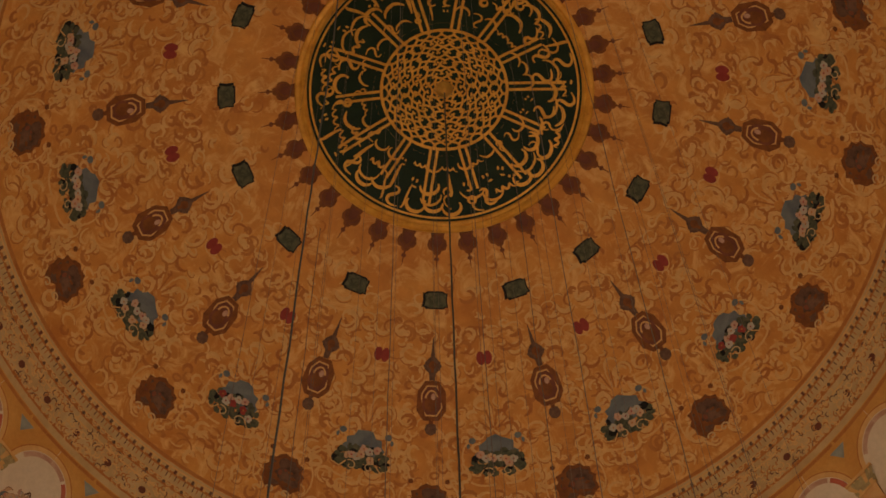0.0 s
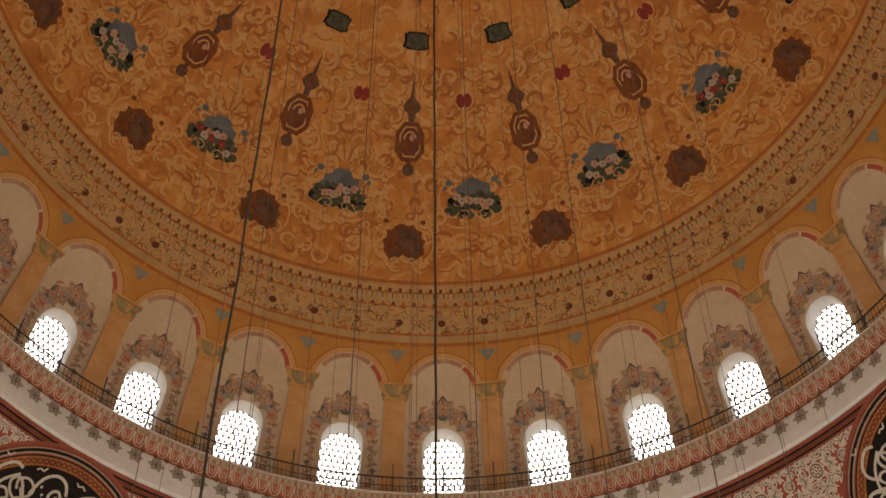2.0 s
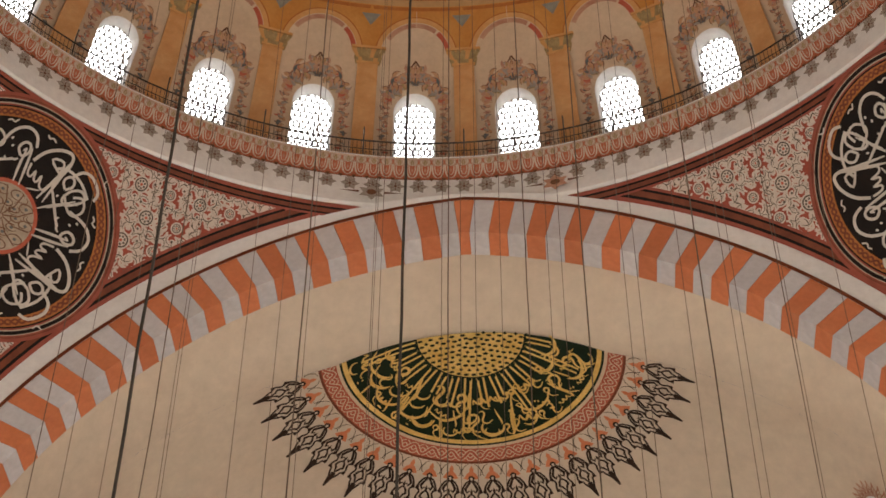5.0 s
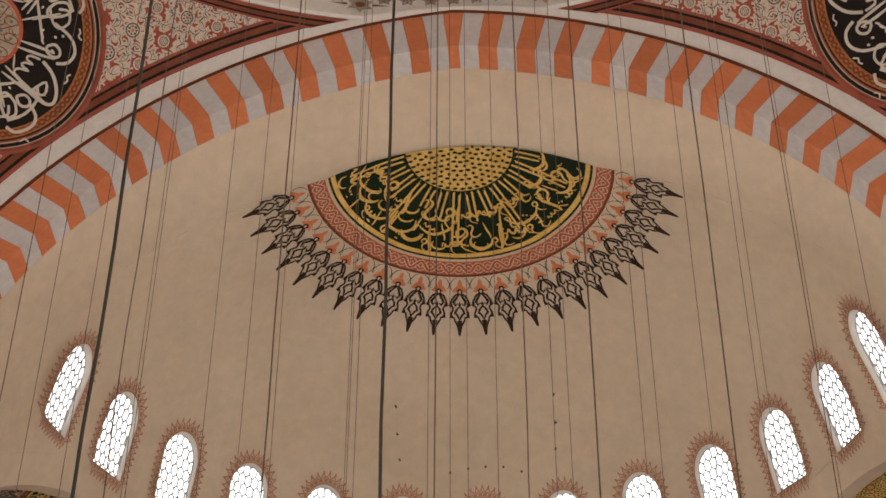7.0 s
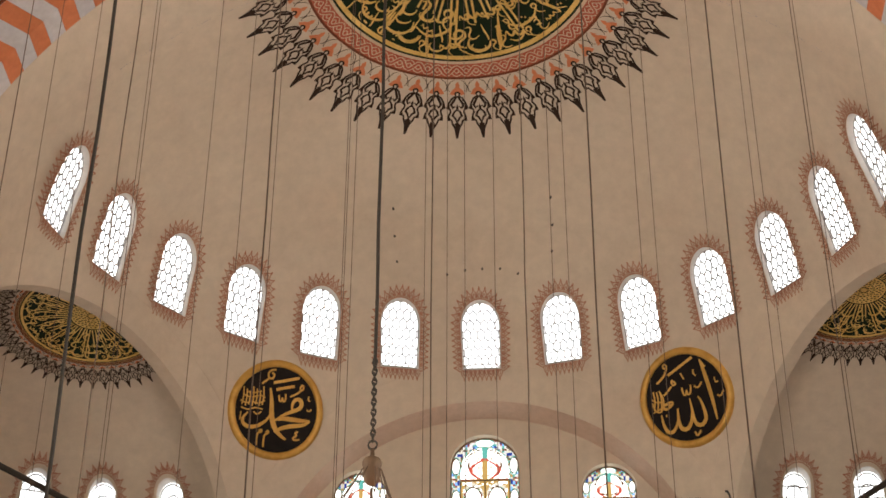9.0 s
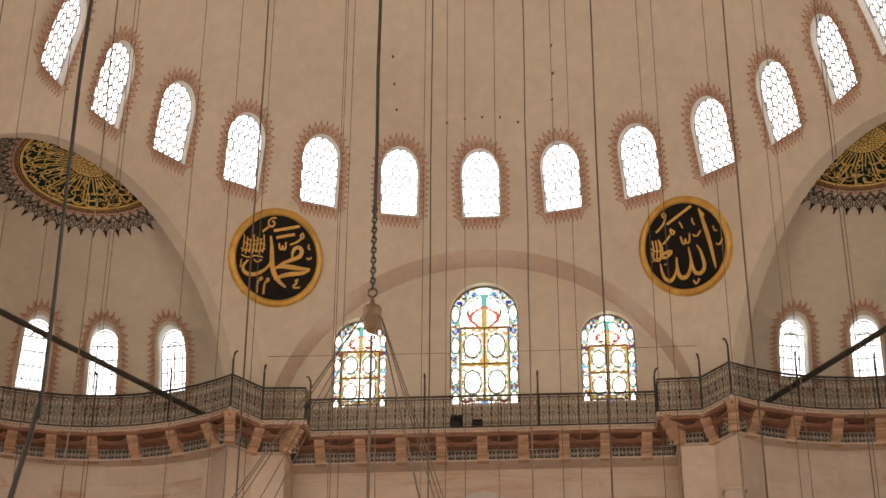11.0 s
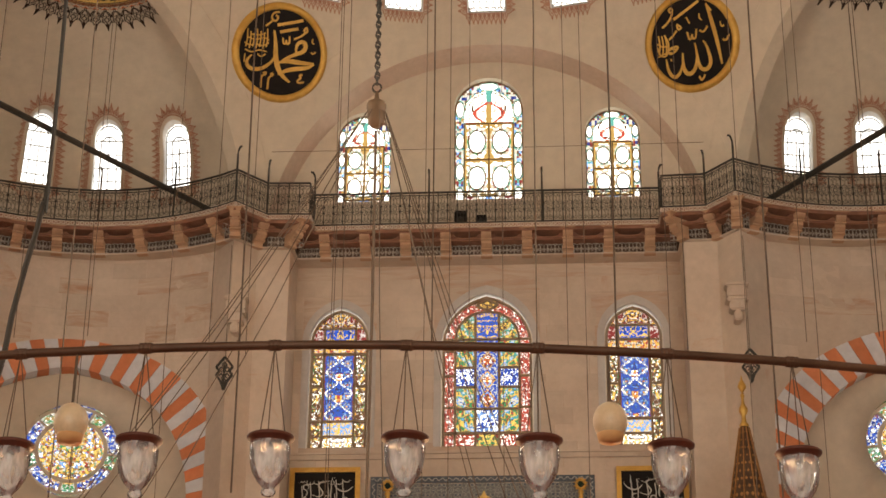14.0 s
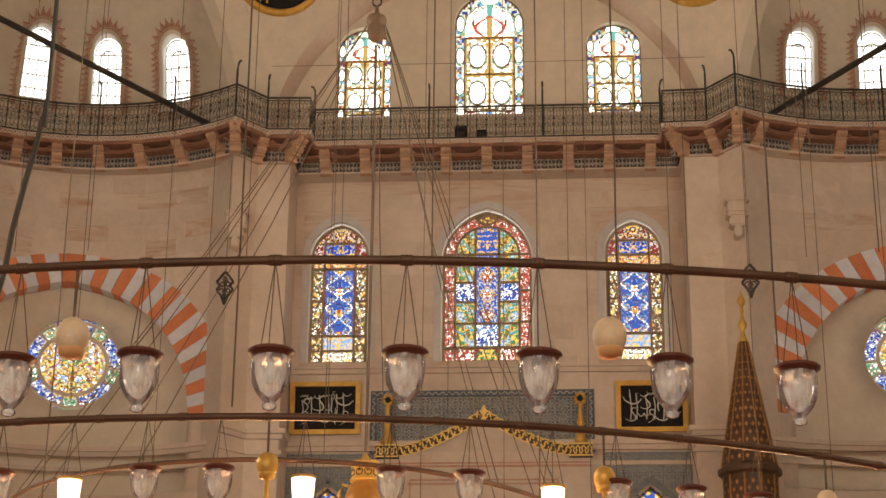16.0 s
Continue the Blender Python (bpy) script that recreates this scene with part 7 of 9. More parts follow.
def middle_colour(x0, w, h, z0):
    """Panels of lettering on red and blue round a tall medallion."""
    def f(x, z):
        u, v, s = (x - x0) / (w / 2), (z - z0) / h, abs(x - x0)
        au = abs(u)
        n1 = noise.noise((s * 11, z * 9, 2.4))
        n2 = noise.noise((s * 24, z * 20, 8.0))
        if abs(noise.noise((s * 15, z * 13, 21.0))) < 0.035 and au < 0.72:
            return "brown"
        arch = math.hypot(u, (v - 0.72) / 0.26) if v > 0.72 else au
        if v > 0.93 and au < 0.22:
            return "brown" if n2 > -0.1 else "gold"
        if 0.71 < arch < 0.76 or arch > 0.97:
            return "brown"
        if arch > 0.76:
            for c in (0.09, 0.265, 0.475, 0.64):
                if abs(v - c) < 0.008:
                    return "brown"
            if letters(x, z, 9, 5.0, 0.09):
                return "white" if n2 > 0.1 else "pearl"
            return "red" if n1 > 0.05 else ("wine" if n2 > -0.15 else "pink")
        if 0.24 < au < 0.30 or 0.64 < v < 0.665 or abs(v - 0.098) < 0.01 or abs(v - 0.255) < 0.008 and au < 0.3:
            return "brown"
        if v < 0.09:
            return ("green" if n2 > 0.05 else ("gold" if n1 > 0 else "wine")) if au < 0.3 else ("white" if letters(x, z, 10, 6.0, 0.12) else "red")
        if au < 0.24:
            if v < 0.25:
                return "white" if letters(x, z, 8, 2.0, 0.16) else ("sky" if n1 > 0 else "blue")
            if v < 0.64:
                d = au / 0.2 + abs(((v - 0.26) / 0.127) % 1.0 - 0.5) / 0.5
                if d < 0.3:
                    return "gold" if n2 > -0.05 else "red"
                if d < 0.55:
                    return "red" if n2 > -0.05 else "white"
                if d < 0.8:
                    return "pearl" if n2 > 0.1 else ("sky" if n1 > 0 else "wine")
                if d < 1.0:
                    return "wine" if n2 > 0 else "gold"
                return "blue" if n2 > -0.1 else "pearl"
            if v > 0.73:
                return "gold" if letters(s, z, 7, 3.0, 0.14) else "blue"
            return "pearl" if letters(x, z, 9, 12.0, 0.12) else ("blue" if n1 > -0.2 else "navy")
        if abs(v - 0.4) < 0.008 or abs(v - 0.53) < 0.008:
            return "brown"
        if 0.408 < v < 0.522:
            return "white" if letters(x, z, 8, 7.0, 0.12) else "blue"
        stripe = math.sin((v * 60 - au * 16)) + 2.2 * n1
        if v > 0.73:
            return ("teal" if n2 > -0.1 else "pearl") if stripe > 0.6 else ("honey" if stripe > 0.0 else ("gold" if n2 > 0.05 else ("green" if stripe > -0.8 else "brown")))
        if stripe > 0.9:
            return "pearl" if n2 > -0.1 else "sky"
        return "teal" if stripe > 0.15 else ("gold" if stripe > -0.5 else ("green" if n2 > -0.1 else "red"))
    return f


TANWOOD = material("tan_window_framework", (0.24, 0.165, 0.10), (0.36, 0.26, 0.17), 0.75, coarse=3.0, fine=20.0, bump=0.08)
WN = 54
for k, (x, w, h, z) in enumerate(UP):
    win = tagged(new("window_%d" % (WN + k)), "round-headed stained-glass window with white ovals", "window", kind="structure")
    o = arched(w, h, 18, 0, x, z)
    mosaic(win, wall, o, 0.03, -0.22, upper_colour(x, w, h, z), 60 + k, 0.15)
    segs = loop_segs(arched(w * 0.985, h * 0.995, 18, 0, x, z + 0.01))
    segs += [((x - w * 0.35, z + h * f), (x + w * 0.35, z + h * f)) for f in (0.05, 0.3475, 0.645)] + [((x, z + 0.05), (x, z + h * 0.645))]
    segs += [((x + sg * w * 0.355, z + 0.05), (x + sg * w * 0.355, z + h * 0.645)) for sg in (-1, 1)]
    bars(win, wall, segs, 0.032, 0.03, -0.215, WOOD)
    segs = []
    for cx in (-1, 1):
        for row in (0, 1):
            segs += loop_segs(oval(x + cx * w * 0.175, z + h * (0.05 + 0.14875 + 0.2975 * row), w * 0.121, h * 0.092, 20))
        for c in (0.05, 0.25, 0.5, 0.765):
            segs += loop_segs(oval(x + cx * w * 0.42, z + h * c, w * 0.058, h * 0.066, 14))
    bars(win, wall, segs, 0.024, 0.02, -0.213, WOOD)
for k, (x, w, h, z) in enumerate(LO):
    win = tagged(new("window_%d" % (WN + 3 + k)), "pointed stained-glass window in a white plaster surround", "window", kind="structure")
    gw, gh = w - 0.13, h - 0.1
    o = arched(gw, gh, 24, 0.2, x, z + 0.02)
    mosaic(win, wall, o, 0.021, -0.16, (middle_colour if k == 1 else side_colour)(x, gw, gh, z), 70 + k, 0.3)
    segs = loop_segs(o)
    if k == 1:
        for f in (-0.735, -0.27, 0.27, 0.735):
            segs.append(((x + gw / 2 * f, z + 0.05), (x + gw / 2 * f, z + gh * (0.72 if abs(f) > 0.5 else 0.9))))
        for f in (0.098, 0.652, 0.72):
            segs.append(((x - gw / 2 * 0.99, z + gh * f), (x + gw / 2 * 0.99, z + gh * f)))
        for f in (0.255, 0.4, 0.53):
            segs += [((x + sg * gw / 2 * 0.27, z + gh * f), (x + sg * gw / 2 * 0.735, z + gh * f)) for sg in (-1, 1)]
        for f in (0.265, 0.475):
            segs += [((x + sg * gw / 2 * 0.735, z + gh * f), (x + sg * gw / 2, z + gh * f)) for sg in (-1, 1)]
        segs.append(((x - gw / 2 * 0.27, z + gh * 0.255), (x + gw / 2 * 0.27, z + gh * 0.255)))
        head = [(x + gw / 2 * 0.735 * math.cos(math.pi * j / 16), z + gh * (0.72 + 0.26 * 0.735 * math.sin(math.pi * j / 16))) for j in range(17)]
        segs += list(zip(head, head[1:]))
        segs += loop_segs([(x, z + gh * 0.995), (x + 0.27, z + gh * 0.955), (x, z + gh * 0.915), (x - 0.27, z + gh * 0.955)])
    else:
        for f in (-0.565, 0.565):
            segs.append(((x + gw / 2 * f, z + 0.05), (x + gw / 2 * f, z + gh * 0.88)))
        for f in (0.092, 0.2, 0.69, 0.772, 0.878):
            segs.append(((x - gw / 2 * 0.57, z + gh * f), (x + gw / 2 * 0.57, z + gh * f)))
        for f in (0.2, 0.45, 0.69):
            segs += [((x + sg * gw / 2 * 0.57, z + gh * f), (x + sg * gw / 2, z + gh * f)) for sg in (-1, 1)]
    bars(win, wall, segs, 0.055, 0.04, -0.155, TANWOOD)
    bm = bmesh.new()
    inner, outer = arched(w - 0.02, h, 32, 0.2, x, z), arched(w + 0.33, h + 0.2, 32, 0.2, x, z)
    inner, outer = inner[1:] + inner[:1], outer[1:] + outer[:1]
    rows = [[bm.verts.new(wall(u, v, o)) for u, v in poly] for poly, o in ((inner, -0.14), (inner, 0.012), (outer, 0.03), (outer, -0.02))]
    for a, b in zip(rows, rows[1:]):
        for k2 in range(len(inner) - 1):
            bm.faces.new((a[k2], a[k2 + 1], b[k2 + 1], b[k2]))
    part("surround", bm, LIME, win, recalc=False)

# ---- qibla balcony: slab, brackets, iron railing ----
NC, NR = Vector((-9.27, 18.75, 0)), 5.61
RZ0, RZ1 = 20.13, 21.02  # foot and top of the railing
left = [Vector((NC.x + NR * math.sin(radians(a)), NC.y + NR * math.cos(radians(a)), 0)) for a in range(-66, 36, 6)]
left += [Vector((-6.02, 23.32, 0)), Vector((-5.38, 24.14, 0)), Vector((-4.33, 24.19, 0)), Vector((-4.31, 24.88, 0))]
line = left + [Vector((-p.x, p.y, 0)) for p in reversed(left)]


def offset_line(pts, d):
    """The line moved d away from the hall (to the left of its run)."""
    out = []
    for i, p in enumerate(pts):
        a, b = pts[max(i - 1, 0)], pts[min(i + 1, len(pts) - 1)]
        t0 = (p - a).normalized() if i else (b - p).normalized()
        t1 = (b - p).normalized() if i < len(pts) - 1 else t0
        n0, n1 = Vector((-t0.y, t0.x, 0)), Vector((-t1.y, t1.x, 0))
        mid = n0 + n1
        mid = mid / max(0.6, mid.length_squared / 2)
        out.append(p + mid * d)
    return out


def strip_solid(bm, front, back, z0, z1, mat=0):
    for i in range(len(front) - 1):
        q = [front[i], front[i + 1], back[i + 1], back[i]]
        lo = [bm.verts.new((p.x, p.y, z0)) for p in q]
        hi = [bm.verts.new((p.x, p.y, z1)) for p in q]
        bm.faces.new(lo[::-1]).material_index = mat
        bm.faces.new(hi).material_index = mat
        for k in range(4):
            bm.faces.new((lo[k], lo[(k + 1) % 4], hi[(k + 1) % 4], hi[k])).material_index = mat


balcony = tagged(new("trim_balcony"), "bracketed stone balcony along the qibla wall and niches", "balcony", kind="structure")
MAROONBROWN = material("dark_brown_frieze_paint", (0.05, 0.03, 0.02), (0.10, 0.06, 0.04), 0.7, coarse=3.0, fine=12.0, bump=0.05)
SOFFIT = material("red_brown_soffit_paint", (0.19, 0.085, 0.05), (0.29, 0.14, 0.085), 0.75, coarse=3.0, fine=12.0, bump=0.08)
CONSOLE = material("tan_console_stone", (0.372, 0.213, 0.122), (0.502, 0.312, 0.187), 0.75, coarse=1.5, fine=8.0, bump=0.12)
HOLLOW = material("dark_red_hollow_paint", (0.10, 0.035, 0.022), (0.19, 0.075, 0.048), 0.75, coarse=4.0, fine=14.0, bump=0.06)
bm = bmesh.new()
strip_solid(bm, offset_line(line, -0.06), offset_line(line, 1.25), RZ0 - 0.11, RZ0)
part("slab", bm, STONE, balcony)
bm = bmesh.new()
strip_solid(bm, offset_line(line, -0.02), offset_line(line, 1.25), RZ0 - 0.20, RZ0 - 0.11)
part("soffit", bm, SOFFIT, balcony, "red-brown painted soffit")
bm = bmesh.new()
strip_solid(bm, offset_line(line, 0.50), offset_line(line, 1.25), RZ0 - 0.64, RZ0 - 0.2, 0)
strip_solid(bm, offset_line(line, 0.44), offset_line(line, 1.25), RZ0 - 0.68, RZ0 - 0.64, 1)
part("frieze", bm, [MAROONBROWN, STONE], balcony)

# places along the railing line
def along(pts, step, lo=0.5):
    out = []
    for a, b in zip(pts, pts[1:]):
        d = (b - a).length
        n = max(1, round(d / step))
        for k in range(n):
            out.append((a + (b - a) * (k + lo) / n, (b - a).normalized(), d / n))
    return out


def frame_at(p, t, z=0.0):
    """A pose with x along the railing, y away from the hall."""
    n = Vector((-t.y, t.x, 0))
    return Matrix(((t.x, n.x, 0, p.x), (t.y, n.y, 0, p.y), (0, 0, 1, z), (0, 0, 0, 1)))


# stations of the brackets: along the curved niches, at the pier's corners and along the straight middle
ARCS = [-54.0, -43.8, -33.6, -23.4, -13.9, -3.8, 6.4, 16.8, 27.0]
stations = [(Vector((NC.x + NR * math.sin(radians(a)), NC.y + NR * math.cos(radians(a)), 0)), Vector((math.cos(radians(a)), -math.sin(radians(a)), 0))) for a in ARCS]
squash = Matrix.Translation((0, 0, -0.11)) @ Matrix.Diagonal((1, 1, 0.70, 1)) @ Matrix.Translation((0, 0, 0.11))
stations += [(Vector((-6.02, 23.32, 0)), Vector((1, 0.1, 0)).normalized()), (Vector((-5.40, 24.10, 0)), Vector((0.87, 0.5, 0))), (Vector((-4.42, 24.2, 0)), Vector((0.66, 0.75, 0)).normalized())]
mirrored = [(Vector((-p.x, p.y, 0)), Vector((t.x, -t.y, 0))) for p, t in reversed(stations)]
middle = [(Vector((-4.05 + 1.0125 * k, 24.88, 0)), Vector((1, 0, 0))) for k in range(9)]
gaps = []
for row in (stations, [(Vector((-4.75, 24.88, 0)), None)] + middle + [(Vector((4.75, 24.88, 0)), None)], mirrored):
    gaps += [((a + b) / 2, (b - a).normalized(), (b - a).length) for (a, _), (b, _) in zip(row, row[1:])]
bm = bmesh.new()
prof = [(0.0, -0.2), (0.02, -0.3), (0.06, -0.36), (0.16, -0.42), (0.2, -0.5), (0.2, -0.58), (0.26, -0.66), (0.38, -0.72), (0.44, -0.8), (0.46, -0.92), (0.62, -0.92), (0.62, -0.2)]
sides = [[bm.verts.new((x, y, z)) for y, z in prof] for x in (-0.125, 0.125)]
bm.faces.new(sides[0])
bm.faces.new(sides[1][::-1])
for k in range(len(prof)):
    j = (k + 1) % len(prof)
    bm.faces.new((sides[0][k], sides[0][j], sides[1][j], sides[1][k]))
for hw, y0, z0, z1 in ((0.2, -0.04, -0.15, -0.11), (0.17, -0.02, -0.18, -0.15), (0.145, 0.0, -0.22, -0.18), (0.14, 0.12, -0.46, -0.43), (0.14, 0.3, -0.75, -0.71), (0.14, 0.44, -0.94, -0.9)):
    box(bm, (-hw, y0, z0), (hw, 0.6, z1))
bracket = None
for p, t in stations + middle + mirrored:
    m = frame_at(p, t, RZ0) @ squash
    if bracket is None:
        bracket = part("bracket", bm, CONSOLE, balcony)
        bracket.matrix_basis = m
    else:
        share("bracket", bracket, balcony, m)
# hollow shells between the brackets, darker red inside, and the dark pattern on the frieze
bm = bmesh.new()
oval_ring = [(0.31 * math.cos(2 * math.pi * k / 20), -0.25 + 0.125 * math.sin(2 * math.pi * k / 20)) for k in range(20)]
rect = [ray_poly(0, -0.25, 2 * math.pi * k / 20, [(-0.5, -0.42), (0.5, -0.42), (0.5, -0.11), (-0.5, -0.11)]) for k in range(20)]
rings = [[bm.verts.new((x, 0.2, z)) for x, z in rect], [bm.verts.new((x, 0.17, z)) for x, z in oval_ring]]
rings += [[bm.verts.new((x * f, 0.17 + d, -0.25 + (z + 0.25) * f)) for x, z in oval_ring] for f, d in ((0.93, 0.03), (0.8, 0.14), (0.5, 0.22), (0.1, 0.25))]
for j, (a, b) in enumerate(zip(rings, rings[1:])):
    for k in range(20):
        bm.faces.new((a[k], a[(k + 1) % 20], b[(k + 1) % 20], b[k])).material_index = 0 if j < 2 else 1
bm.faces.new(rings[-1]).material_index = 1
for y0, z0, z1 in ((0.14, -0.44, -0.41), (0.2, -0.47, -0.44)):
    box(bm, (-0.5, y0, z0), (0.5, 0.6, z1), 0)
shell = None
pm2 = lambda u, v, off=0.0: Vector((u, 0.47 - off, -0.48 + (v + 0.56) * 1.5))
bmf = bmesh.new()
q = random.Random(2)
for k in range(5):
    cx = -0.36 + 0.18 * k
    for sg in (-1, 1):
        stroke(bmf, pm2, arc(cx + sg * 0.045, -0.64, 0.045, 90, 90 + sg * 290, 8, 0.06), 0.015, 0.008)
        stroke(bmf, pm2, arc(cx + sg * 0.045, -0.77, 0.04, 270, 270 - sg * 270, 8, 0.05), 0.015, 0.0085)
        stroke(bmf, pm2, [(cx, -0.57), (cx + sg * 0.05, -0.575), (cx + sg * 0.09, -0.6)], 0.018, 0.009)
        stroke(bmf, pm2, [(cx, -0.7), (cx + sg * 0.05, -0.7), (cx + sg * 0.09, -0.72)], 0.018, 0.0095)
    fill(bmf, pm2, [(cx, -0.66), (cx + 0.025, -0.7), (cx, -0.75), (cx - 0.025, -0.7)], 0.01)
stroke(bmf, pm2, [(-0.45, -0.82), (0.45, -0.82)], 0.025, 0.008)
patt = None
for p, t, d in gaps:
    m = frame_at(p, t, RZ0) @ squash @ Matrix.Diagonal(((d - 0.02) / 0.98, 1, 1, 1))
    if shell is None:
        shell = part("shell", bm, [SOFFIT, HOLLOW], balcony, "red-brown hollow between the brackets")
        patt = part("painted_panel", bmf, STONEGREY, balcony, recalc=False)
        shell.matrix_basis = patt.matrix_basis = m
    else:
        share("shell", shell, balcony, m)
        share("painted_panel", patt, balcony, m)
# scalloped edge of the slab
bm = bmesh.new()
em = lambda u, v, off=0.0: Vector((u, -0.063 - off, v))
fill(bm, em, [(-0.24, -0.1), (0.24, -0.1), (0.24, -0.01), (-0.24, -0.01)], 0.001, 0)
for k in range(5):
    ring5 = oval(-0.192 + 0.096 * k, -0.055, 0.034, 0.042, 10)
    stroke(bm, em, ring5 + ring5[:1], 0.022, 0.004, 1)
edge = None
for p, t, d in along(line[1:-1], 0.48):
    m = frame_at(p, t, RZ0) @ Matrix.Diagonal((d / 0.48, 1, 1, 1))
    if edge is None:
        edge = part("scalloped_edge", bm, [SOFFIT, STUCCO], balcony, recalc=False)
        edge.matrix_basis = m
    else:
        share("scalloped_edge", edge, balcony, m)

railing = thing("balcony_railing", "black wrought-iron railing with scroll panels on the balcony", "railing")
for z, r in ((RZ1, 0.028), (RZ1 - 0.07, 0.012), (RZ0 + 0.05, 0.02)):
    bm = bmesh.new()
    tube(bm, [(p.x, p.y, z) for p in line], r, 6)
    part("rail", bm, IRON, railing)


def curl(cx, cz, r, a0, turns, sg, n=14):
    return [(cx + sg * r * (1 - 0.72 * k / n) * math.cos(radians(a0) + 2 * math.pi * turns * k / n), 0.0, cz + r * (1 - 0.72 * k / n) * math.sin(radians(a0) + 2 * math.pi * turns * k / n)) for k in range(n + 1)]


bm = bmesh.new()
for x in (-0.24, 0.0):
    tube(bm, [(x, 0, RZ0), (x, 0, RZ1)], 0.013, 4)
for cx in (-0.12, 0.12):
    for sg in (-1, 1):
        # four rows of spirals, joined in pairs by an S
        for z, a0, turn in ((0.15, 90, 1.35), (0.35, -90, -1.35), (0.56, 90, 1.35), (0.76, -90, -1.35)):
            tube(bm, curl(cx + sg * 0.06, RZ0 + z, 0.062, a0, turn, sg, 12), 0.0085, 3)
        for z in (0.2, 0.61):
            tube(bm, [(cx + sg * 0.06, 0, RZ0 + z), (cx + sg * 0.025, 0, RZ0 + z + 0.05), (cx + sg * 0.06, 0, RZ0 + z + 0.1)], 0.0075, 3)
        tube(bm, [(cx + sg * 0.112, 0, RZ0 + 0.36), (cx + sg * 0.075, 0, RZ0 + 0.455), (cx + sg * 0.112, 0, RZ0 + 0.55)], 0.0075, 3)
    tube(bm, [(cx + 0.042 * math.cos(2 * math.pi * k / 8), 0, RZ0 + 0.455 + 0.046 * math.sin(2 * math.pi * k / 8)) for k in range(8)], 0.0115, 3, True)
panel = None
for p, t, d in along(line[1:-1], 0.48):
    m = frame_at(p, t) @ Matrix.Diagonal((d / 0.48, 1, 1, 1))
    if panel is None:
        panel = part("scroll_panel", bm, IRON, railing)
        panel.matrix_basis = m
    else:
        share("scroll_panel", panel, railing, m)
bm = bmesh.new()
tube(bm, [(0, 0, RZ0), (0, 0, RZ1 + 0.42), (0, -0.03, RZ1 + 0.52), (0, -0.1, RZ1 + 0.58), (0, -0.17, RZ1 + 0.56)], 0.027, 6)
post = None
spots = [(p.x, p.y, a) for p, a in ((Vector((-6.02, 23.32)), 40), (Vector((-5.38, 24.14)), 20), (Vector((-4.31, 24.86)), -30), (Vector((-1.43, 24.88)), 0), (Vector((1.40, 24.88)), 0), (Vector((4.31, 24.86)), 30), (Vector((5.38, 24.14)), -20), (Vector((6.02, 23.32)), -40))]
spots += [(s * (NC.x + NR * math.sin(radians(a))), NC.y + NR * math.cos(radians(a)), 0) for s in (1, -1) for a in (-34, -4, 16)]
for x, y, a in spots:
    m = Matrix.Translation((x, y, 0)) @ Matrix.Rotation(radians(a), 4, "Z")
    if post is None:
        post = part("post", bm, IRON, railing, "iron post with a curled top")
        post.matrix_basis = m
    else:
        share("post", post, railing, m)

for x, w, h, lab in ((-0.72, 0.30, 0.34, "black loudspeaker behind the balcony railing"), (-0.18, 0.26, 0.22, "small black floodlight box behind the balcony railing")):
    sp = thing("loudspeaker" if w > 0.28 else "floodlight", lab, "loudspeaker" if w > 0.28 else "light", at=(wx(x), 25.12, RZ0))
    bm = bmesh.new()
    box(bm, (-w / 2, -0.12, 0.0), (w / 2, 0.12, h + 0.1))
    bmesh.ops.bevel(bm, geom=bm.edges[:], offset=0.02, segments=2, affect="EDGES")
    part("housing", bm, BLACK, sp)
    bm = bmesh.new()
    turned(bm, [(0.09, 0.0), (0.10, 0.012), (0.07, 0.02), (0.03, 0.006)], (0, 0, 0), 16)
    bmesh.ops.rotate(bm, verts=bm.verts, cent=(0, 0, 0), matrix=Matrix.Rotation(math.pi / 2, 3, "X"))
    bmesh.ops.translate(bm, verts=bm.verts, vec=(0, -0.12, h * 0.5))
    part("front_disc", bm, IRON, sp)

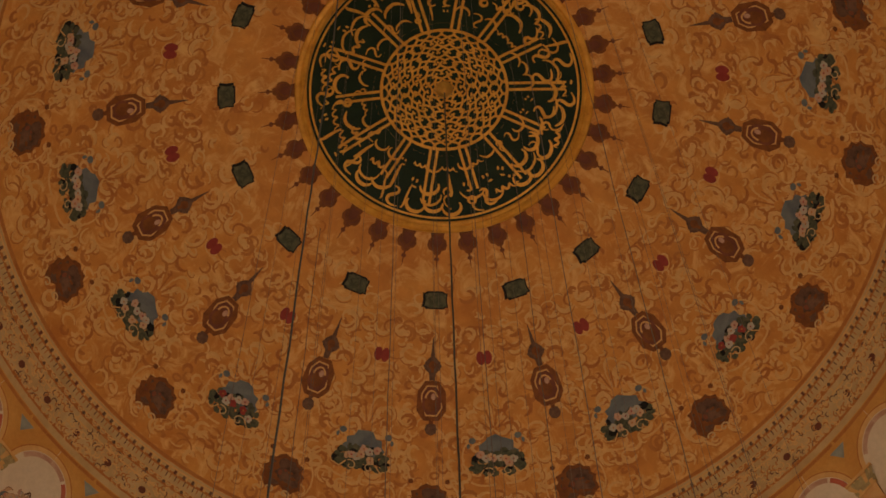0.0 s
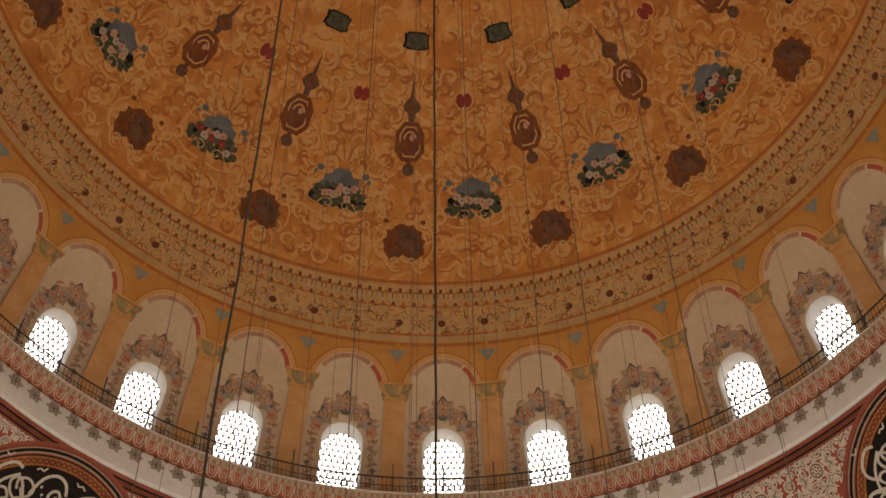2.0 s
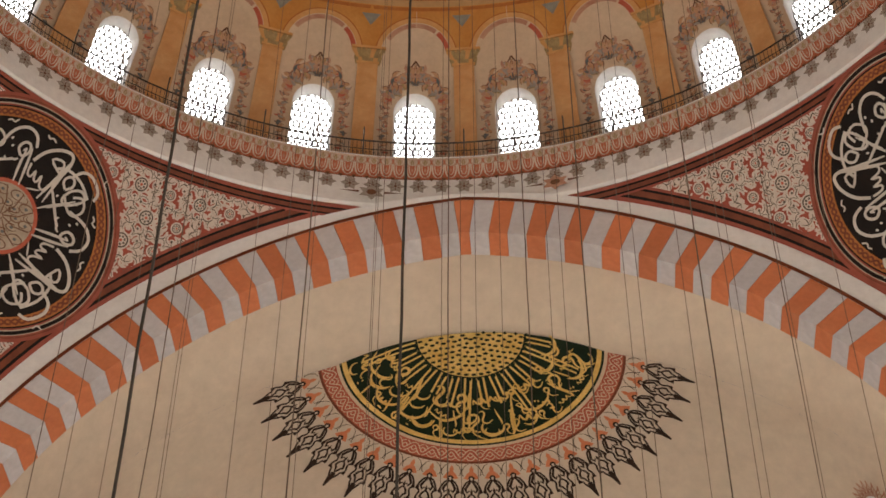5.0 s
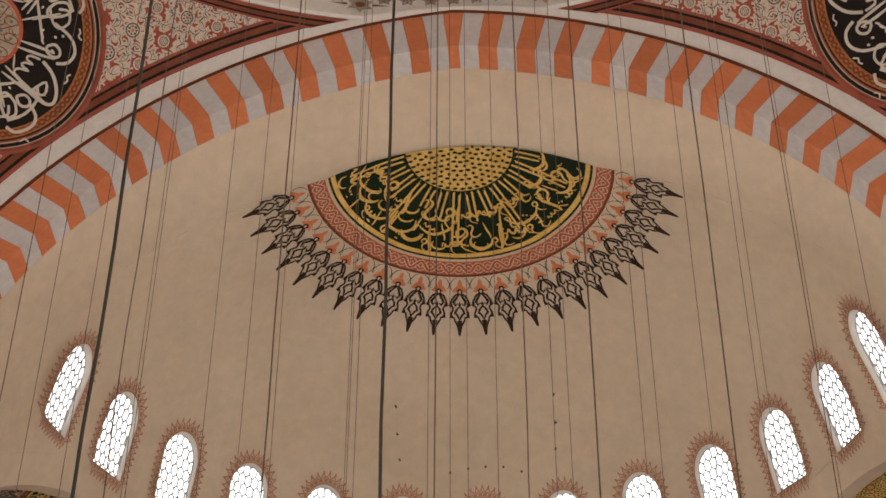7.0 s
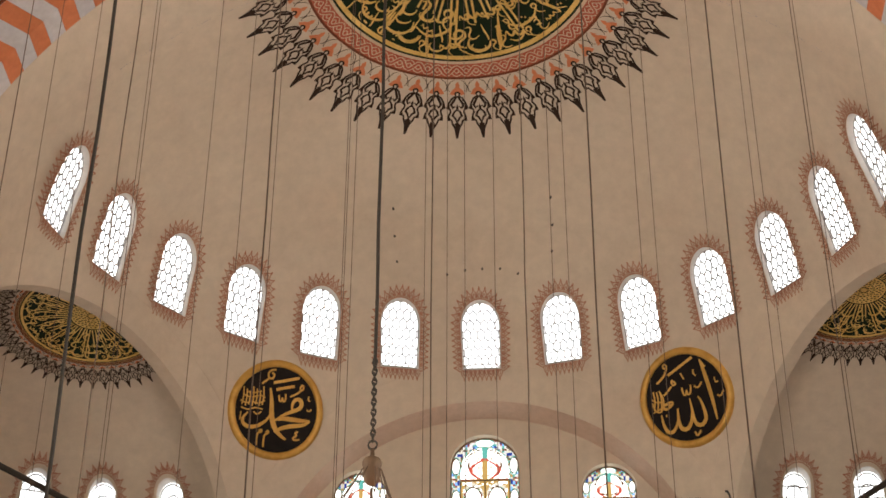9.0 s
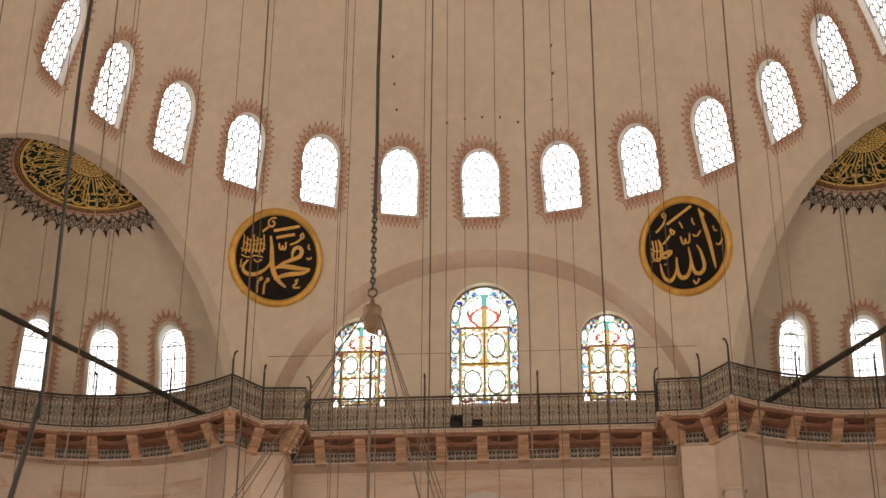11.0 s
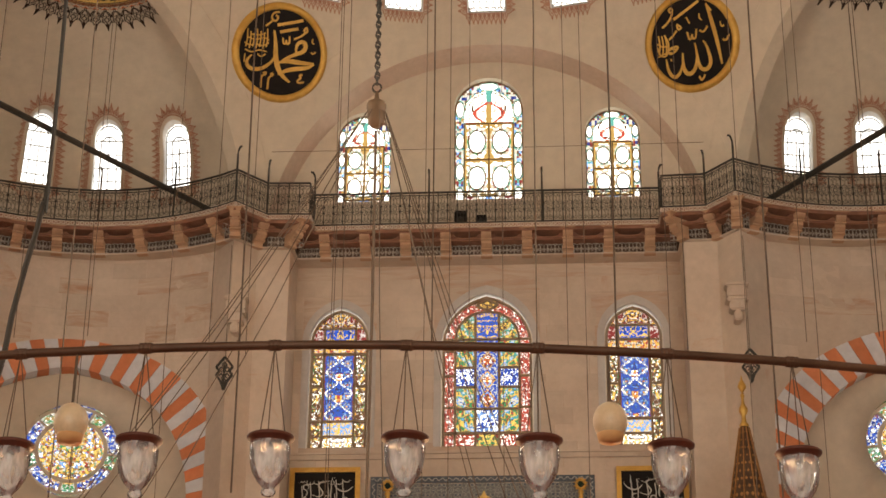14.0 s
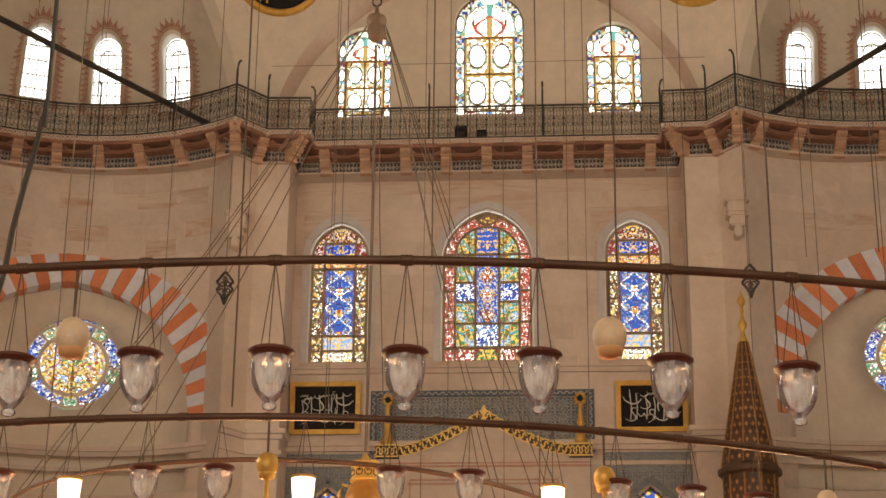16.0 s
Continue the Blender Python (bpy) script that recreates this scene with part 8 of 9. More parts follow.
# piers between recess and niches, under the balcony's corners
NICHE_K = 0.975  # the lower niche walls stand that much nearer, under the balcony
wallside = offset_line(line, 0.53)
nleft = len(left)
for s in (-1, 1):
    pts = wallside[nleft - 4:nleft] if s < 0 else wallside[nleft:nleft + 4]
    joint = EYE + (Vector((s * (EX[0] - (EXR - 0.03) * math.sin(radians(23))), EX[1] + (EXR - 0.03) * math.cos(radians(23)), 0)) - EYE) * NICHE_K
    pts = [joint] + pts if s < 0 else pts + [joint]
    ring = [(p.x, p.y) for p in pts]
    ring = ring + [(ring[-1][0], 26.6), (ring[0][0], 26.6)] if s < 0 else ring + [(ring[-1][0], 26.6), (ring[0][0], 26.6)]
    bm = bmesh.new()
    lo, hi = [bm.verts.new((x, y, 0)) for x, y in ring], [bm.verts.new((x, y, RZ0 - 0.66)) for x, y in ring]
    bm.faces.new(hi)
    bm.faces.new(lo[::-1])
    for k in range(len(ring)):
        bm.faces.new((lo[k], lo[(k + 1) % len(ring)], hi[(k + 1) % len(ring)], hi[k]))
    pier = tagged(to_object("wall_pier", bm, STONE), "plain limestone pier beside the qibla recess", "pier", kind="structure")
    bm = bmesh.new()
    for hw, d, z0, z1 in ((0.30, 0.22, -0.1, 0.0), (0.25, 0.18, -0.34, -0.1), (0.28, 0.2, -0.42, -0.34), (0.2, 0.14, -0.62, -0.42), (0.1, 0.08, -0.85, -0.62)):
        box(bm, (-hw * 0.95, -d * 0.05, z0 * 1.15), (hw * 0.95, 0.4, z1 * 1.15))
    bmesh.ops.bevel(bm, geom=bm.edges[:], offset=0.035, segments=2, affect="EDGES")
    part("corbel", bm, STONE, pier, "small stepped stone corbel").matrix_basis = Matrix.Translation((s * 5.98, 23.86, 17.95 if s < 0 else 18.05))
# ---- lower qibla wall: stone courses, cornices, plaques, tiles, mihrab head ----
def course(name, z0, z1, d):
    """A moulding that runs along wall, piers and niches."""
    bm = bmesh.new()
    box(bm, (-4.95, WY - d, z0), (4.9, WY + 0.05, z1))
    part(name, bm, STONE, qibla)
    for s in (-1, 1):
        k = 0 if s < 0 else 1
        bm = bmesh.new()
        near, far = offset_line(line, 0.53 - d), offset_line(line, 0.7)
        seg = slice(nleft - 4, nleft) if s < 0 else slice(nleft, nleft + 4)
        strip_solid(bm, near[seg], far[seg], z0, z1)
        part(name, bm, STONE, [o for o in scene.objects if o.name.startswith("wall_pier")][k])
        cyl = drum((s * EX[0], EX[1]), EXR)
        bm = bmesh.new()
        lo, hi = (-70, 27) if s < 0 else (-27, 70)
        n = 30
        rows = []
        for off, z in ((0.0, z0), (d, z0), (d, z1), (0.0, z1)):
            rows.append([bm.verts.new(cyl(lo + (hi - lo) * k2 / n, z, off)) for k2 in range(n + 1)])
        for a, b in zip(rows, rows[1:]):
            for k2 in range(n):
                bm.faces.new((a[k2], a[k2 + 1], b[k2 + 1], b[k2]))
        part(name, bm, STONE, [o for o in scene.objects if o.name.startswith("wall_niche_lower")][k])


course("cornice", wz(12.90), wz(13.02), 0.16)
course("cornice", wz(12.78), wz(12.90), 0.10)
course("cornice", wz(12.40), wz(12.50), 0.08)
bm = bmesh.new()
box(bm, (-4.9, WY - 0.07, wz(14.78)), (4.85, WY + 0.05, wz(14.9)))
box(bm, (-4.9, WY - 0.12, wz(14.9)), (4.85, WY + 0.05, wz(14.95)))
part("sill_course", bm, STONE, qibla)

# ashlar of the wall between the windows
q = random.Random(8)
for j in range(17):
    z0 = 12.64 + 0.43 * j
    if z0 < 12.0:
        continue
    z1 = z0 + 0.43
    x = -4.93 - q.uniform(0, 0.7)
    while x < 4.85:
        L = q.choice((0.8, 1.0, 1.2))
        a, b = max(x, -4.93), min(x + L - 0.012, 4.86)
        x += L
        if b - a < 0.15 or z1 > 19.2:
            continue
        hit = False
        for wx, ww, wh, wz in LO:
            if b > wx - ww / 2 - 0.16 and a < wx + ww / 2 + 0.16 and z1 > wz - 0.05 and z0 < wz + wh + 0.12:
                hit = True
                if a < wx - ww / 2 - 0.16 and wx - ww / 2 - 0.17 - a > 0.15:
                    b, hit = wx - ww / 2 - 0.17, False
                elif b > wx + ww / 2 + 0.16 and b - (wx + ww / 2 + 0.17) > 0.15:
                    a, hit = wx + ww / 2 + 0.17, False
        if hit:
            continue
        bm = bmesh.new()
        o = 0.010 + q.uniform(0, 0.006)
        box(bm, (a, WY - o, z0), (b, WY + 0.02, z1))
        part("stone_block", bm, STONE, qibla)
TILEBLUE = material("cobalt_tile_paint", (0.06, 0.075, 0.09), (0.10, 0.115, 0.13), 0.3, coarse=6.0, fine=20.0, bump=0.03)
TILEWHITE = material("white_tile_glaze", (0.36, 0.35, 0.31), (0.46, 0.45, 0.40), 0.3, coarse=6.0, fine=20.0, bump=0.03)
# tile panel over the mihrab
tiles = thing("tile_panel", "blue and grey glazed tile panel over the mihrab", "tile panel")
wm = plane_y(27.2 - 0.02)
bm = bmesh.new()
ts = 0.40
tbm = None
for i in range(13):
    for j in range(4):
        at = Matrix.Translation((-2.80 + ts * (i + 0.5), 27.2 - 0.02, 12.74 + ts * 0.875 * (j + 0.5)))
        if tbm is not None:
            share("tile", tbm, tiles, at @ Matrix.Diagonal((1, 1, 0.875, 1)))
            continue
        bm = bmesh.new()
        h = ts / 2 - 0.002
        box(bm, (-h, -0.035, -h), (h, 0.0, h), 0)
        pm3 = lambda u, v, off=0.0: Vector((u, -0.035 - off, v))
        # an eight-lobed rosette, small octagons round it and the knots that join them
        lobes = [((0.098 + 0.02 * math.cos(8 * t)) * math.cos(t), (0.098 + 0.02 * math.cos(8 * t)) * math.sin(t)) for t in [2 * math.pi * k / 32 for k in range(33)]]
        stroke(bm, pm3, lobes, 0.014, 0.003, 2)
        fill(bm, pm3, oval(0, 0, 0.06, 0.06, 8), 0.004, 1)
        ring8 = oval(0, 0, 0.05, 0.05, 8)
        stroke(bm, pm3, ring8 + ring8[:1], 0.011, 0.006, 2)
        fill(bm, pm3, oval(0, 0, 0.02, 0.02, 6), 0.007, 2)
        for k in range(8):
            a = math.pi / 4 * k
            rr = 0.2 if k % 2 == 0 else 0.235
            cx, cz = rr * math.cos(a), rr * math.sin(a)
            if k % 2:
                cx, cz = 0.145 * (1 if cx > 0 else -1), 0.145 * (1 if cz > 0 else -1)
            small = [(min(h, max(-h, x)), min(h, max(-h, z))) for x, z in oval(cx, cz, 0.045, 0.045, 8, math.pi / 8)]
            fill(bm, pm3, small, 0.0035, 1)
            stroke(bm, pm3, small + small[:1], 0.012, 0.005, 2)
            stroke(bm, pm3, [(0.115 * math.cos(a), 0.115 * math.sin(a)), (0.155 * math.cos(a), 0.155 * math.sin(a))], 0.012, 0.0045, 2)
        tbm = part("tile", bm, [TILE, TILEBLUE, TILEWHITE], tiles, recalc=False)
        tbm.matrix_basis = at @ Matrix.Diagonal((1, 1, 0.875, 1))
bm = bmesh.new()
for a, b in (((-2.89, 12.72), (-2.89, 14.16)), ((2.49, 12.72), (2.49, 14.16)), ((-2.97, 14.24), (2.57, 14.24))):
    box_bar(bm, a, b, 0.16, 0.05, wm, 0.0)
stroke(bm, wm, [(-2.94 + 0.03 * k, 14.24 + 0.035 * math.sin(1.1 * k)) for k in range(183)], 0.022, 0.054, 1)
for x in (-2.89, 2.49):
    stroke(bm, wm, [(x + 0.035 * math.sin(1.1 * k), 12.74 + 0.03 * k) for k in range(48)], 0.022, 0.054, 1)
part("tile_border", bm, [TILEBLUE, TILEWHITE], tiles, recalc=False)

# side tile panels with a pointed niche window, below the plaques
for s in (-1, 1):
    tp = thing("tile_panel", "blue glazed tile panel round a small pointed window", "tile panel")
    cx = s * 3.93 - 0.05
    wn2 = lambda u, v, off=0.0: Vector((cx + u, 27.2 - 0.02 - off, v))
    for i in range(8):
        for j in range(9):
            x0, z0 = cx - 1.12 + 0.28 * i, 10.2 + 0.28 * j
            dx, dz = x0 + 0.14 - cx, z0 + 0.14 - 10.9
            if abs(dx) < 0.62 and z0 < 10.9 or math.hypot(dx, dz * 0.8) < 0.75:
                continue
            share("tile", tbm, tp, Matrix.Translation((x0 + 0.14, 27.2 - 0.02, z0 + 0.14)) @ Matrix.Diagonal((0.7, 1, 0.7, 1)))
    bm = bmesh.new()
    outl = [(-0.8, 10.0), (-0.8, 11.1), (-0.6, 11.55), (0.0, 12.05), (0.6, 11.55), (0.8, 11.1), (0.8, 10.0)]
    for p, q2 in zip(outl, outl[1:]):
        box_bar(bm, p, q2, 0.14, 0.07, wn2, 0.0)
    part("pointed_frame", bm, TILE, tp)
    mosaic(tp, wn2, [(-0.62, 10.0), (0.62, 10.0), (0.62, 11.05), (0.45, 11.45), (0.0, 11.85), (-0.45, 11.45), (-0.62, 11.05)], 0.035, 0.03, lambda x, z: "brown" if abs(noise.noise((abs(x - 0.0) * 8, z * 8, 7))) < 0.07 else ("blue" if noise.noise((x * 9, z * 9, 1)) > 0 else ("gold" if noise.noise((x * 12, z * 12, 4)) > 0 else "pearl")), 90 + s)
    bm = bmesh.new()
    fill(bm, wn2, [(-0.6, 10.0), (0.6, 10.0), (0.6, 11.0), (0.43, 11.4), (0.0, 11.78), (-0.43, 11.4), (-0.6, 11.0)], 0.01)
    tagged(to_object("backdrop_small_window_sky", bm, SKYDIM, recalc=False), "white overcast sky outside the small window", "sky", kind="structure")

# gilt work over the mihrab
mih = thing("mihrab_hood", "gilt carved edging and finials over the mihrab", "mihrab")
UMBER = material("dark_umber_ground", (0.055, 0.03, 0.012), (0.10, 0.058, 0.025), 0.6, coarse=3.0, fine=12.0, bump=0.05)
for x in (-2.52, 2.22):
    bm = bmesh.new()
    turned(bm, [(0.0, 0.16), (0.15, 0.16), (0.15, 0.28), (0.13, 0.34), (0.1, 0.4), (0.09, 0.46), (0.075, 0.62), (0.085, 0.64), (0.105, 0.68), (0.085, 0.72), (0.07, 0.75), (0.05, 1.06), (0.08, 1.1), (0.05, 1.14), (0.03, 1.18)], (x, 27.2 - 0.28, 12.72), 14)
    finial = part("finial", bm, GOLD, mih, "gilt turned finial", True)
    bm = bmesh.new()
    tube(bm, [(x + 0.105 * math.cos(2 * math.pi * k / 16), 27.2 - 0.28, 14.02 + 0.115 * math.sin(2 * math.pi * k / 16)) for k in range(16)], 0.04, 6, True)
    for k in range(12):
        a = 2 * math.pi * k / 12 + 0.26
        tube(bm, [(x + 0.13 * math.cos(a), 27.2 - 0.28, 14.02 + 0.14 * math.sin(a)), (x + 0.17 * math.cos(a), 27.2 - 0.28, 14.02 + 0.185 * math.sin(a))], 0.014, 4)
    part("finial_ring", bm, GOLD, finial, "gilt rayed ring")
    bm = bmesh.new()
    turned(bm, [(0.0, 0.0), (0.1, 0.0), (0.1, 0.03), (0.0, 0.035)], (0, 0, 0), 16)
    bmesh.ops.rotate(bm, verts=bm.verts, cent=(0, 0, 0), matrix=Matrix.Rotation(math.pi / 2, 3, "X"))
    bmesh.ops.translate(bm, verts=bm.verts, vec=(x, 27.2 - 0.27, 14.02))
    part("finial_disc", bm, GREEN, finial, "dark green disc")
    bm = bmesh.new()
    box(bm, (x - 0.28, 27.2 - 0.36, 12.55), (x + 0.28, 27.2 - 0.18, 12.88), 1)
    fm = lambda u, v, off=0.0: Vector((x + u, 27.2 - 0.36 - off, 12.715 + v))
    for z in (-0.145, 0.145):
        box_bar(bm, (-0.29, z), (0.29, z), 0.035, 0.03, fm, 0.0, 0)
    for k in range(4):
        u = -0.21 + 0.14 * k
        for sg in (-1, 1):
            stroke(bm, fm, [(u, 0.1), (u + sg * 0.05, 0.04), (u + sg * 0.03, -0.03), (u + sg * 0.06, -0.1)], 0.03, 0.004, 0)
    part("finial_base", bm, [LEAFGOLD, UMBER], mih, "gilt base with a hooked pattern", recalc=False)
gable = bmesh.new()
bm = bmesh.new()
gm = lambda u, v, off=0.0: Vector((u, 27.2 - 0.2 - off, v))
for sg in (-1, 1):
    pts = []
    for k in range(33):
        t = k / 32
        x = -0.15 + sg * 2.45 * (1 - t)
        z = 12.72 + 0.10 * (1 - math.cos(t * math.pi * 1.0)) + 0.75 * t ** 2.2
        pts.append((x, z))
    for k, (p, q2) in enumerate(zip(pts, pts[1:])):
        box_bar(bm, p, q2, 0.22, 0.03, gm, 0.0007 * (k % 3), 1)
    spine = lambda t: (pts[0][0] + (pts[-1][0] - pts[0][0]) * t, pts[min(31, int(t * 32))][1] + (pts[min(32, int(t * 32) + 1)][1] - pts[min(31, int(t * 32))][1]) * (t * 32 - min(31, int(t * 32))))
    for d in (-1, 1):  # scalloped rims
        rim = [spine(j / 192) for j in range(193)]
        stroke(bm, gm, [(x, z + d * (0.105 + 0.03 * abs(math.sin(math.pi * 14 * j / 192 + (0.8 if d > 0 else 0.0))))) for j, (x, z) in enumerate(rim)], 0.034, 0.036, 0)
    for k in range(14):
        hook = [(spine((k + t) / 14)[0], spine((k + t) / 14)[1] + v) for t, v in ((0.02, 0.02), (0.1, 0.075), (0.3, 0.085), (0.45, 0.04), (0.5, 0.0), (0.56, -0.05), (0.7, -0.085), (0.9, -0.07), (0.98, -0.02))]
        stroke(bm, gm, hook, 0.042, 0.038, 0)
    for (ax, az_), (bx, bz) in zip(pts, pts[1:]):
        fill(gable, gm, [(ax, 12.6), (bx, 12.6), (bx, bz), (ax, az_)] if sg < 0 else [(bx, 12.6), (ax, 12.6), (ax, az_), (bx, bz)], -0.03)
fill(bm, gm, [(-0.15, 13.9), (-0.06, 13.7), (-0.15, 13.58), (-0.24, 13.7)], 0.06)
part("carved_edging", bm, [LEAFGOLD, UMBER], mih, "gilt pierced edging", recalc=False)
part("gable", gable, STONE, mih, "limestone gable under the edging", recalc=False)
bm = bmesh.new()
box(bm, (-2.75, 27.2 - 0.18, 9.0), (2.45, 27.2 - 0.02, 12.72))
part("hood_body", bm, STONE, mih, "limestone hood")
bm = bmesh.new()
hb = lambda u, v, off=0.0: Vector((u, 27.2 - 0.18 - off, v))
for a, b, w in (((-2.75, 12.44), (2.45, 12.44), 0.03), ((-2.75, 12.36), (2.45, 12.36), 0.045), ((-1.95, 12.02), (1.65, 12.02), 0.03), ((-2.0, 11.92), (1.7, 11.92), 0.03), ((-1.95, 12.0), (-1.95, 9.2), 0.03), ((1.65, 12.0), (1.65, 9.2), 0.03)):
    box_bar(bm, a, b, w, 0.03, hb, 0.0)
part("moulding", bm, PINK, mih, "red-brown painted mouldings", recalc=False)

# two framed plaques of lettering
for s, (x0, x1, z0, z1) in ((-1, (-5.0, -3.2, 13.2, 14.55)), (1, (3.1, 4.85, 13.2, 14.5))):
    pl = thing("framed_plaque", "black plaque with white lettering in a gilt frame", "plaque", "plaques")
    y = 27.2 - 0.12
    if s < 0:
        x0, x1 = x0 + 0.02, x1 - 0.02
    bm = bmesh.new()
    box(bm, (x0 + 0.08, y, z0 + 0.08), (x1 - 0.08, 27.2 - 0.01, z1 - 0.08))
    part("board", bm, BLACK, pl)
    bm = bmesh.new()
    mp = lambda u, v, off=0.0: Vector((u, y - off, v))
    for a, b in (((x0, z0 + 0.06), (x1, z0 + 0.06)), ((x0, z1 - 0.06), (x1, z1 - 0.06))):
        box_bar(bm, a, b, 0.12, 0.07, mp, -0.02)
    for a, b in (((x0 + 0.06, z0 + 0.12), (x0 + 0.06, z1 - 0.12)), ((x1 - 0.06, z0 + 0.12), (x1 - 0.06, z1 - 0.12))):
        box_bar(bm, a, b, 0.12, 0.07, mp, -0.02)
    part("frame", bm, GOLD, pl, "gilt frame")
    bm = bmesh.new()
    cx, cz = (x0 + x1) / 2, (z0 + z1) / 2 - 0.1
    q = random.Random(40 + s)
    n = 0
    for row, (size, width, count) in enumerate(((0.42, 0.026, 5), (0.46, 0.03, 4), (0.22, 0.017, 7))):
        for k in range(count):
            u0, v0 = cx + (x1 - x0 - 0.5) * ((k + 0.5) / count - 0.5), cz + (-0.12, 0.2, 0.42)[row]
            for pts, wd in glyph(q):
                n += 1
                stroke(bm, mp, [(u0 + u * size, v0 + v * size) for u, v in smooth_line(pts)], width * wd, 0.006 + 0.0004 * n, 0, True)
    for k in range(6):
        u = cx - 0.55 + 0.2 * k + q.uniform(-0.04, 0.04)
        n += 1
        stroke(bm, mp, [(u, cz - 0.24), (u + 0.02, cz + 0.1), (u - 0.01, cz + q.uniform(0.3, 0.48))], 0.024, 0.006 + 0.0004 * n)
    part("lettering", bm, SCRIPTWHITE, pl, "white strokes of lettering", recalc=False)

# the fittings of the wall are laid out at 27.2 and set against the wall face
fit = Matrix.Translation(EYE) @ Matrix.Scale(KW, 4) @ Matrix.Translation(-EYE)
for ob in [o for o in scene.objects if o.parent is None and o.name.split(".")[0] in ("tile_panel", "mihrab_hood", "framed_plaque", "backdrop_small_window_sky")]:
    ob.matrix_world = fit @ ob.matrix_world

# the lower niche walls stand under the balcony
fit_low = Matrix.Translation(EYE) @ Matrix.Scale(NICHE_K, 4) @ Matrix.Translation(-EYE)
for ob in [o for o in scene.objects if o.parent is None and o.name.split(".")[0] in ("wall_niche_lower", "wall_niche_tympanum", "window_52", "window_53", "backdrop_rose_sky")]:
    ob.matrix_world = fit_low @ ob.matrix_world

# carved pendant ornaments hung on the piers
for s in (-1, 1):
    orn = thing("hanging_ornament", "small dark openwork ornament hung before the pier", "ornament", "hung ornaments")
    bm = bmesh.new()
    om = lambda u, v, off=0.0: Vector((s * 6.0 - (0.35 if s < 0 else -0.3) * 1 + u, 24.9 - off, 16.29 + v)) * 0.935 + EYE * 0.065
    for sg in (-1, 1):
        pts = [(0, 0.42), (sg * 0.1, 0.3), (sg * 0.2, 0.16), (sg * 0.12, 0.06), (sg * 0.2, -0.04), (sg * 0.08, -0.2), (0, -0.42)]
        for p, q2 in zip(pts, pts[1:]):
            box_bar(bm, p, q2, 0.055, 0.05, om, 0)
        for p, q2 in loop_segs(oval(sg * 0.07, 0.1, 0.05, 0.06, 8)):
            box_bar(bm, p, q2, 0.03, 0.045, om, 0)
    box_bar(bm, (0, -0.3), (0, 0.3), 0.04, 0.05, om, 0)
    for sg in (-1, 1):
        for curve in (arc(sg * 0.075, -0.06, 0.045, 270, 270 - sg * 280, 8, 0.05), [(0, 0.3), (sg * 0.06, 0.22), (sg * 0.03, 0.16)], [(0, -0.32), (sg * 0.05, -0.2), (sg * 0.02, -0.13)]):
            for p, q2 in zip(curve, curve[1:]):
                box_bar(bm, p, q2, 0.03, 0.045, om, 0)
    part("openwork", bm, IRON, orn)
    bm = bmesh.new()
    tube(bm, [om(0, 0.4), om(0, 3.4)], 0.008, 4)
    part("wire", bm, CORD, orn)

# minbar spire
mb = thing("minbar_spire", "tall dark conical minbar spire patterned in gold with a gilt finial", "minbar", at=(5.86, 23.0, 0))
RUSSETGOLD = material("russet_gilding", (0.30, 0.14, 0.045), (0.42, 0.21, 0.07), 0.5, 0.2, coarse=3.0, fine=14.0, bump=0.1)
bm = bmesh.new()
turned(bm, [(0.62, 11.05), (0.70, 11.1), (0.70, 11.22), (0.60, 11.3), (0.1, 14.16), (0.0, 14.2)], (0, 0, 0), 10)
SPIRE = material("dark_brown_spire_paint", (0.06, 0.032, 0.016), (0.12, 0.062, 0.03), 0.6, coarse=3.0, fine=14.0, bump=0.08)
cone = part("cone", bm, SPIRE, mb, "dark brown cone")
bm = bmesh.new()
turned(bm, [(0.0, 14.15), (0.09, 14.15), (0.11, 14.2), (0.06, 14.28), (0.045, 14.42), (0.1, 14.52), (0.1, 14.6), (0.04, 14.7), (0.03, 14.84), (0.05, 14.9), (0.02, 14.98)], (0, 0, 0), 12)
turned(bm, [(0.02, 14.96), (0.035, 15.0), (0.09, 15.08), (0.1, 15.13), (0.07, 15.2), (0.03, 15.27), (0.02, 15.31), (0.0, 15.4)], (0, 0, 0), 10)
part("finial", bm, GOLD, mb, "gilt finial with a pointed top", True)
bm = bmesh.new()
turned(bm, [(0.58, 9.0), (0.58, 11.05)], (0, 0, 0), 10)
part("lantern", bm, SPIRE, mb)
bm = bmesh.new()
for k in range(10):
    a = 2 * math.pi * k / 10
    tube(bm, [(0.61 * math.cos(a), 0.61 * math.sin(a), 11.3), (0.11 * math.cos(a), 0.11 * math.sin(a), 14.14)], 0.018, 4)
    tube(bm, [(0.585 * math.cos(a), 0.585 * math.sin(a), 9.0), (0.585 * math.cos(a), 0.585 * math.sin(a), 11.05)], 0.022, 4)
part("gilt_rib", bm, RUSSETGOLD, mb, recalc=False)
bm = bmesh.new()
for j in range(15):
    z = 11.42 + 0.185 * j
    r = 0.60 + (0.1 - 0.60) * (z - 11.3) / 2.86
    for k in range(20):
        a = 2 * math.pi * (k + 0.5 * (j % 2)) / 20 + math.pi / 20
        s = min(0.045, r * 0.11)
        d = Vector((math.cos(a), math.sin(a), 0)) * (r * 0.975 + 0.014)
        t = Vector((-math.sin(a), math.cos(a), 0)) * s
        v = [bm.verts.new(d + Vector((0, 0, z + s * 1.3))), bm.verts.new(d + t + Vector((0, 0, z))), bm.verts.new(d + Vector((0, 0, z - s * 1.3))), bm.verts.new(d - t + Vector((0, 0, z)))]
        bm.faces.new(v)
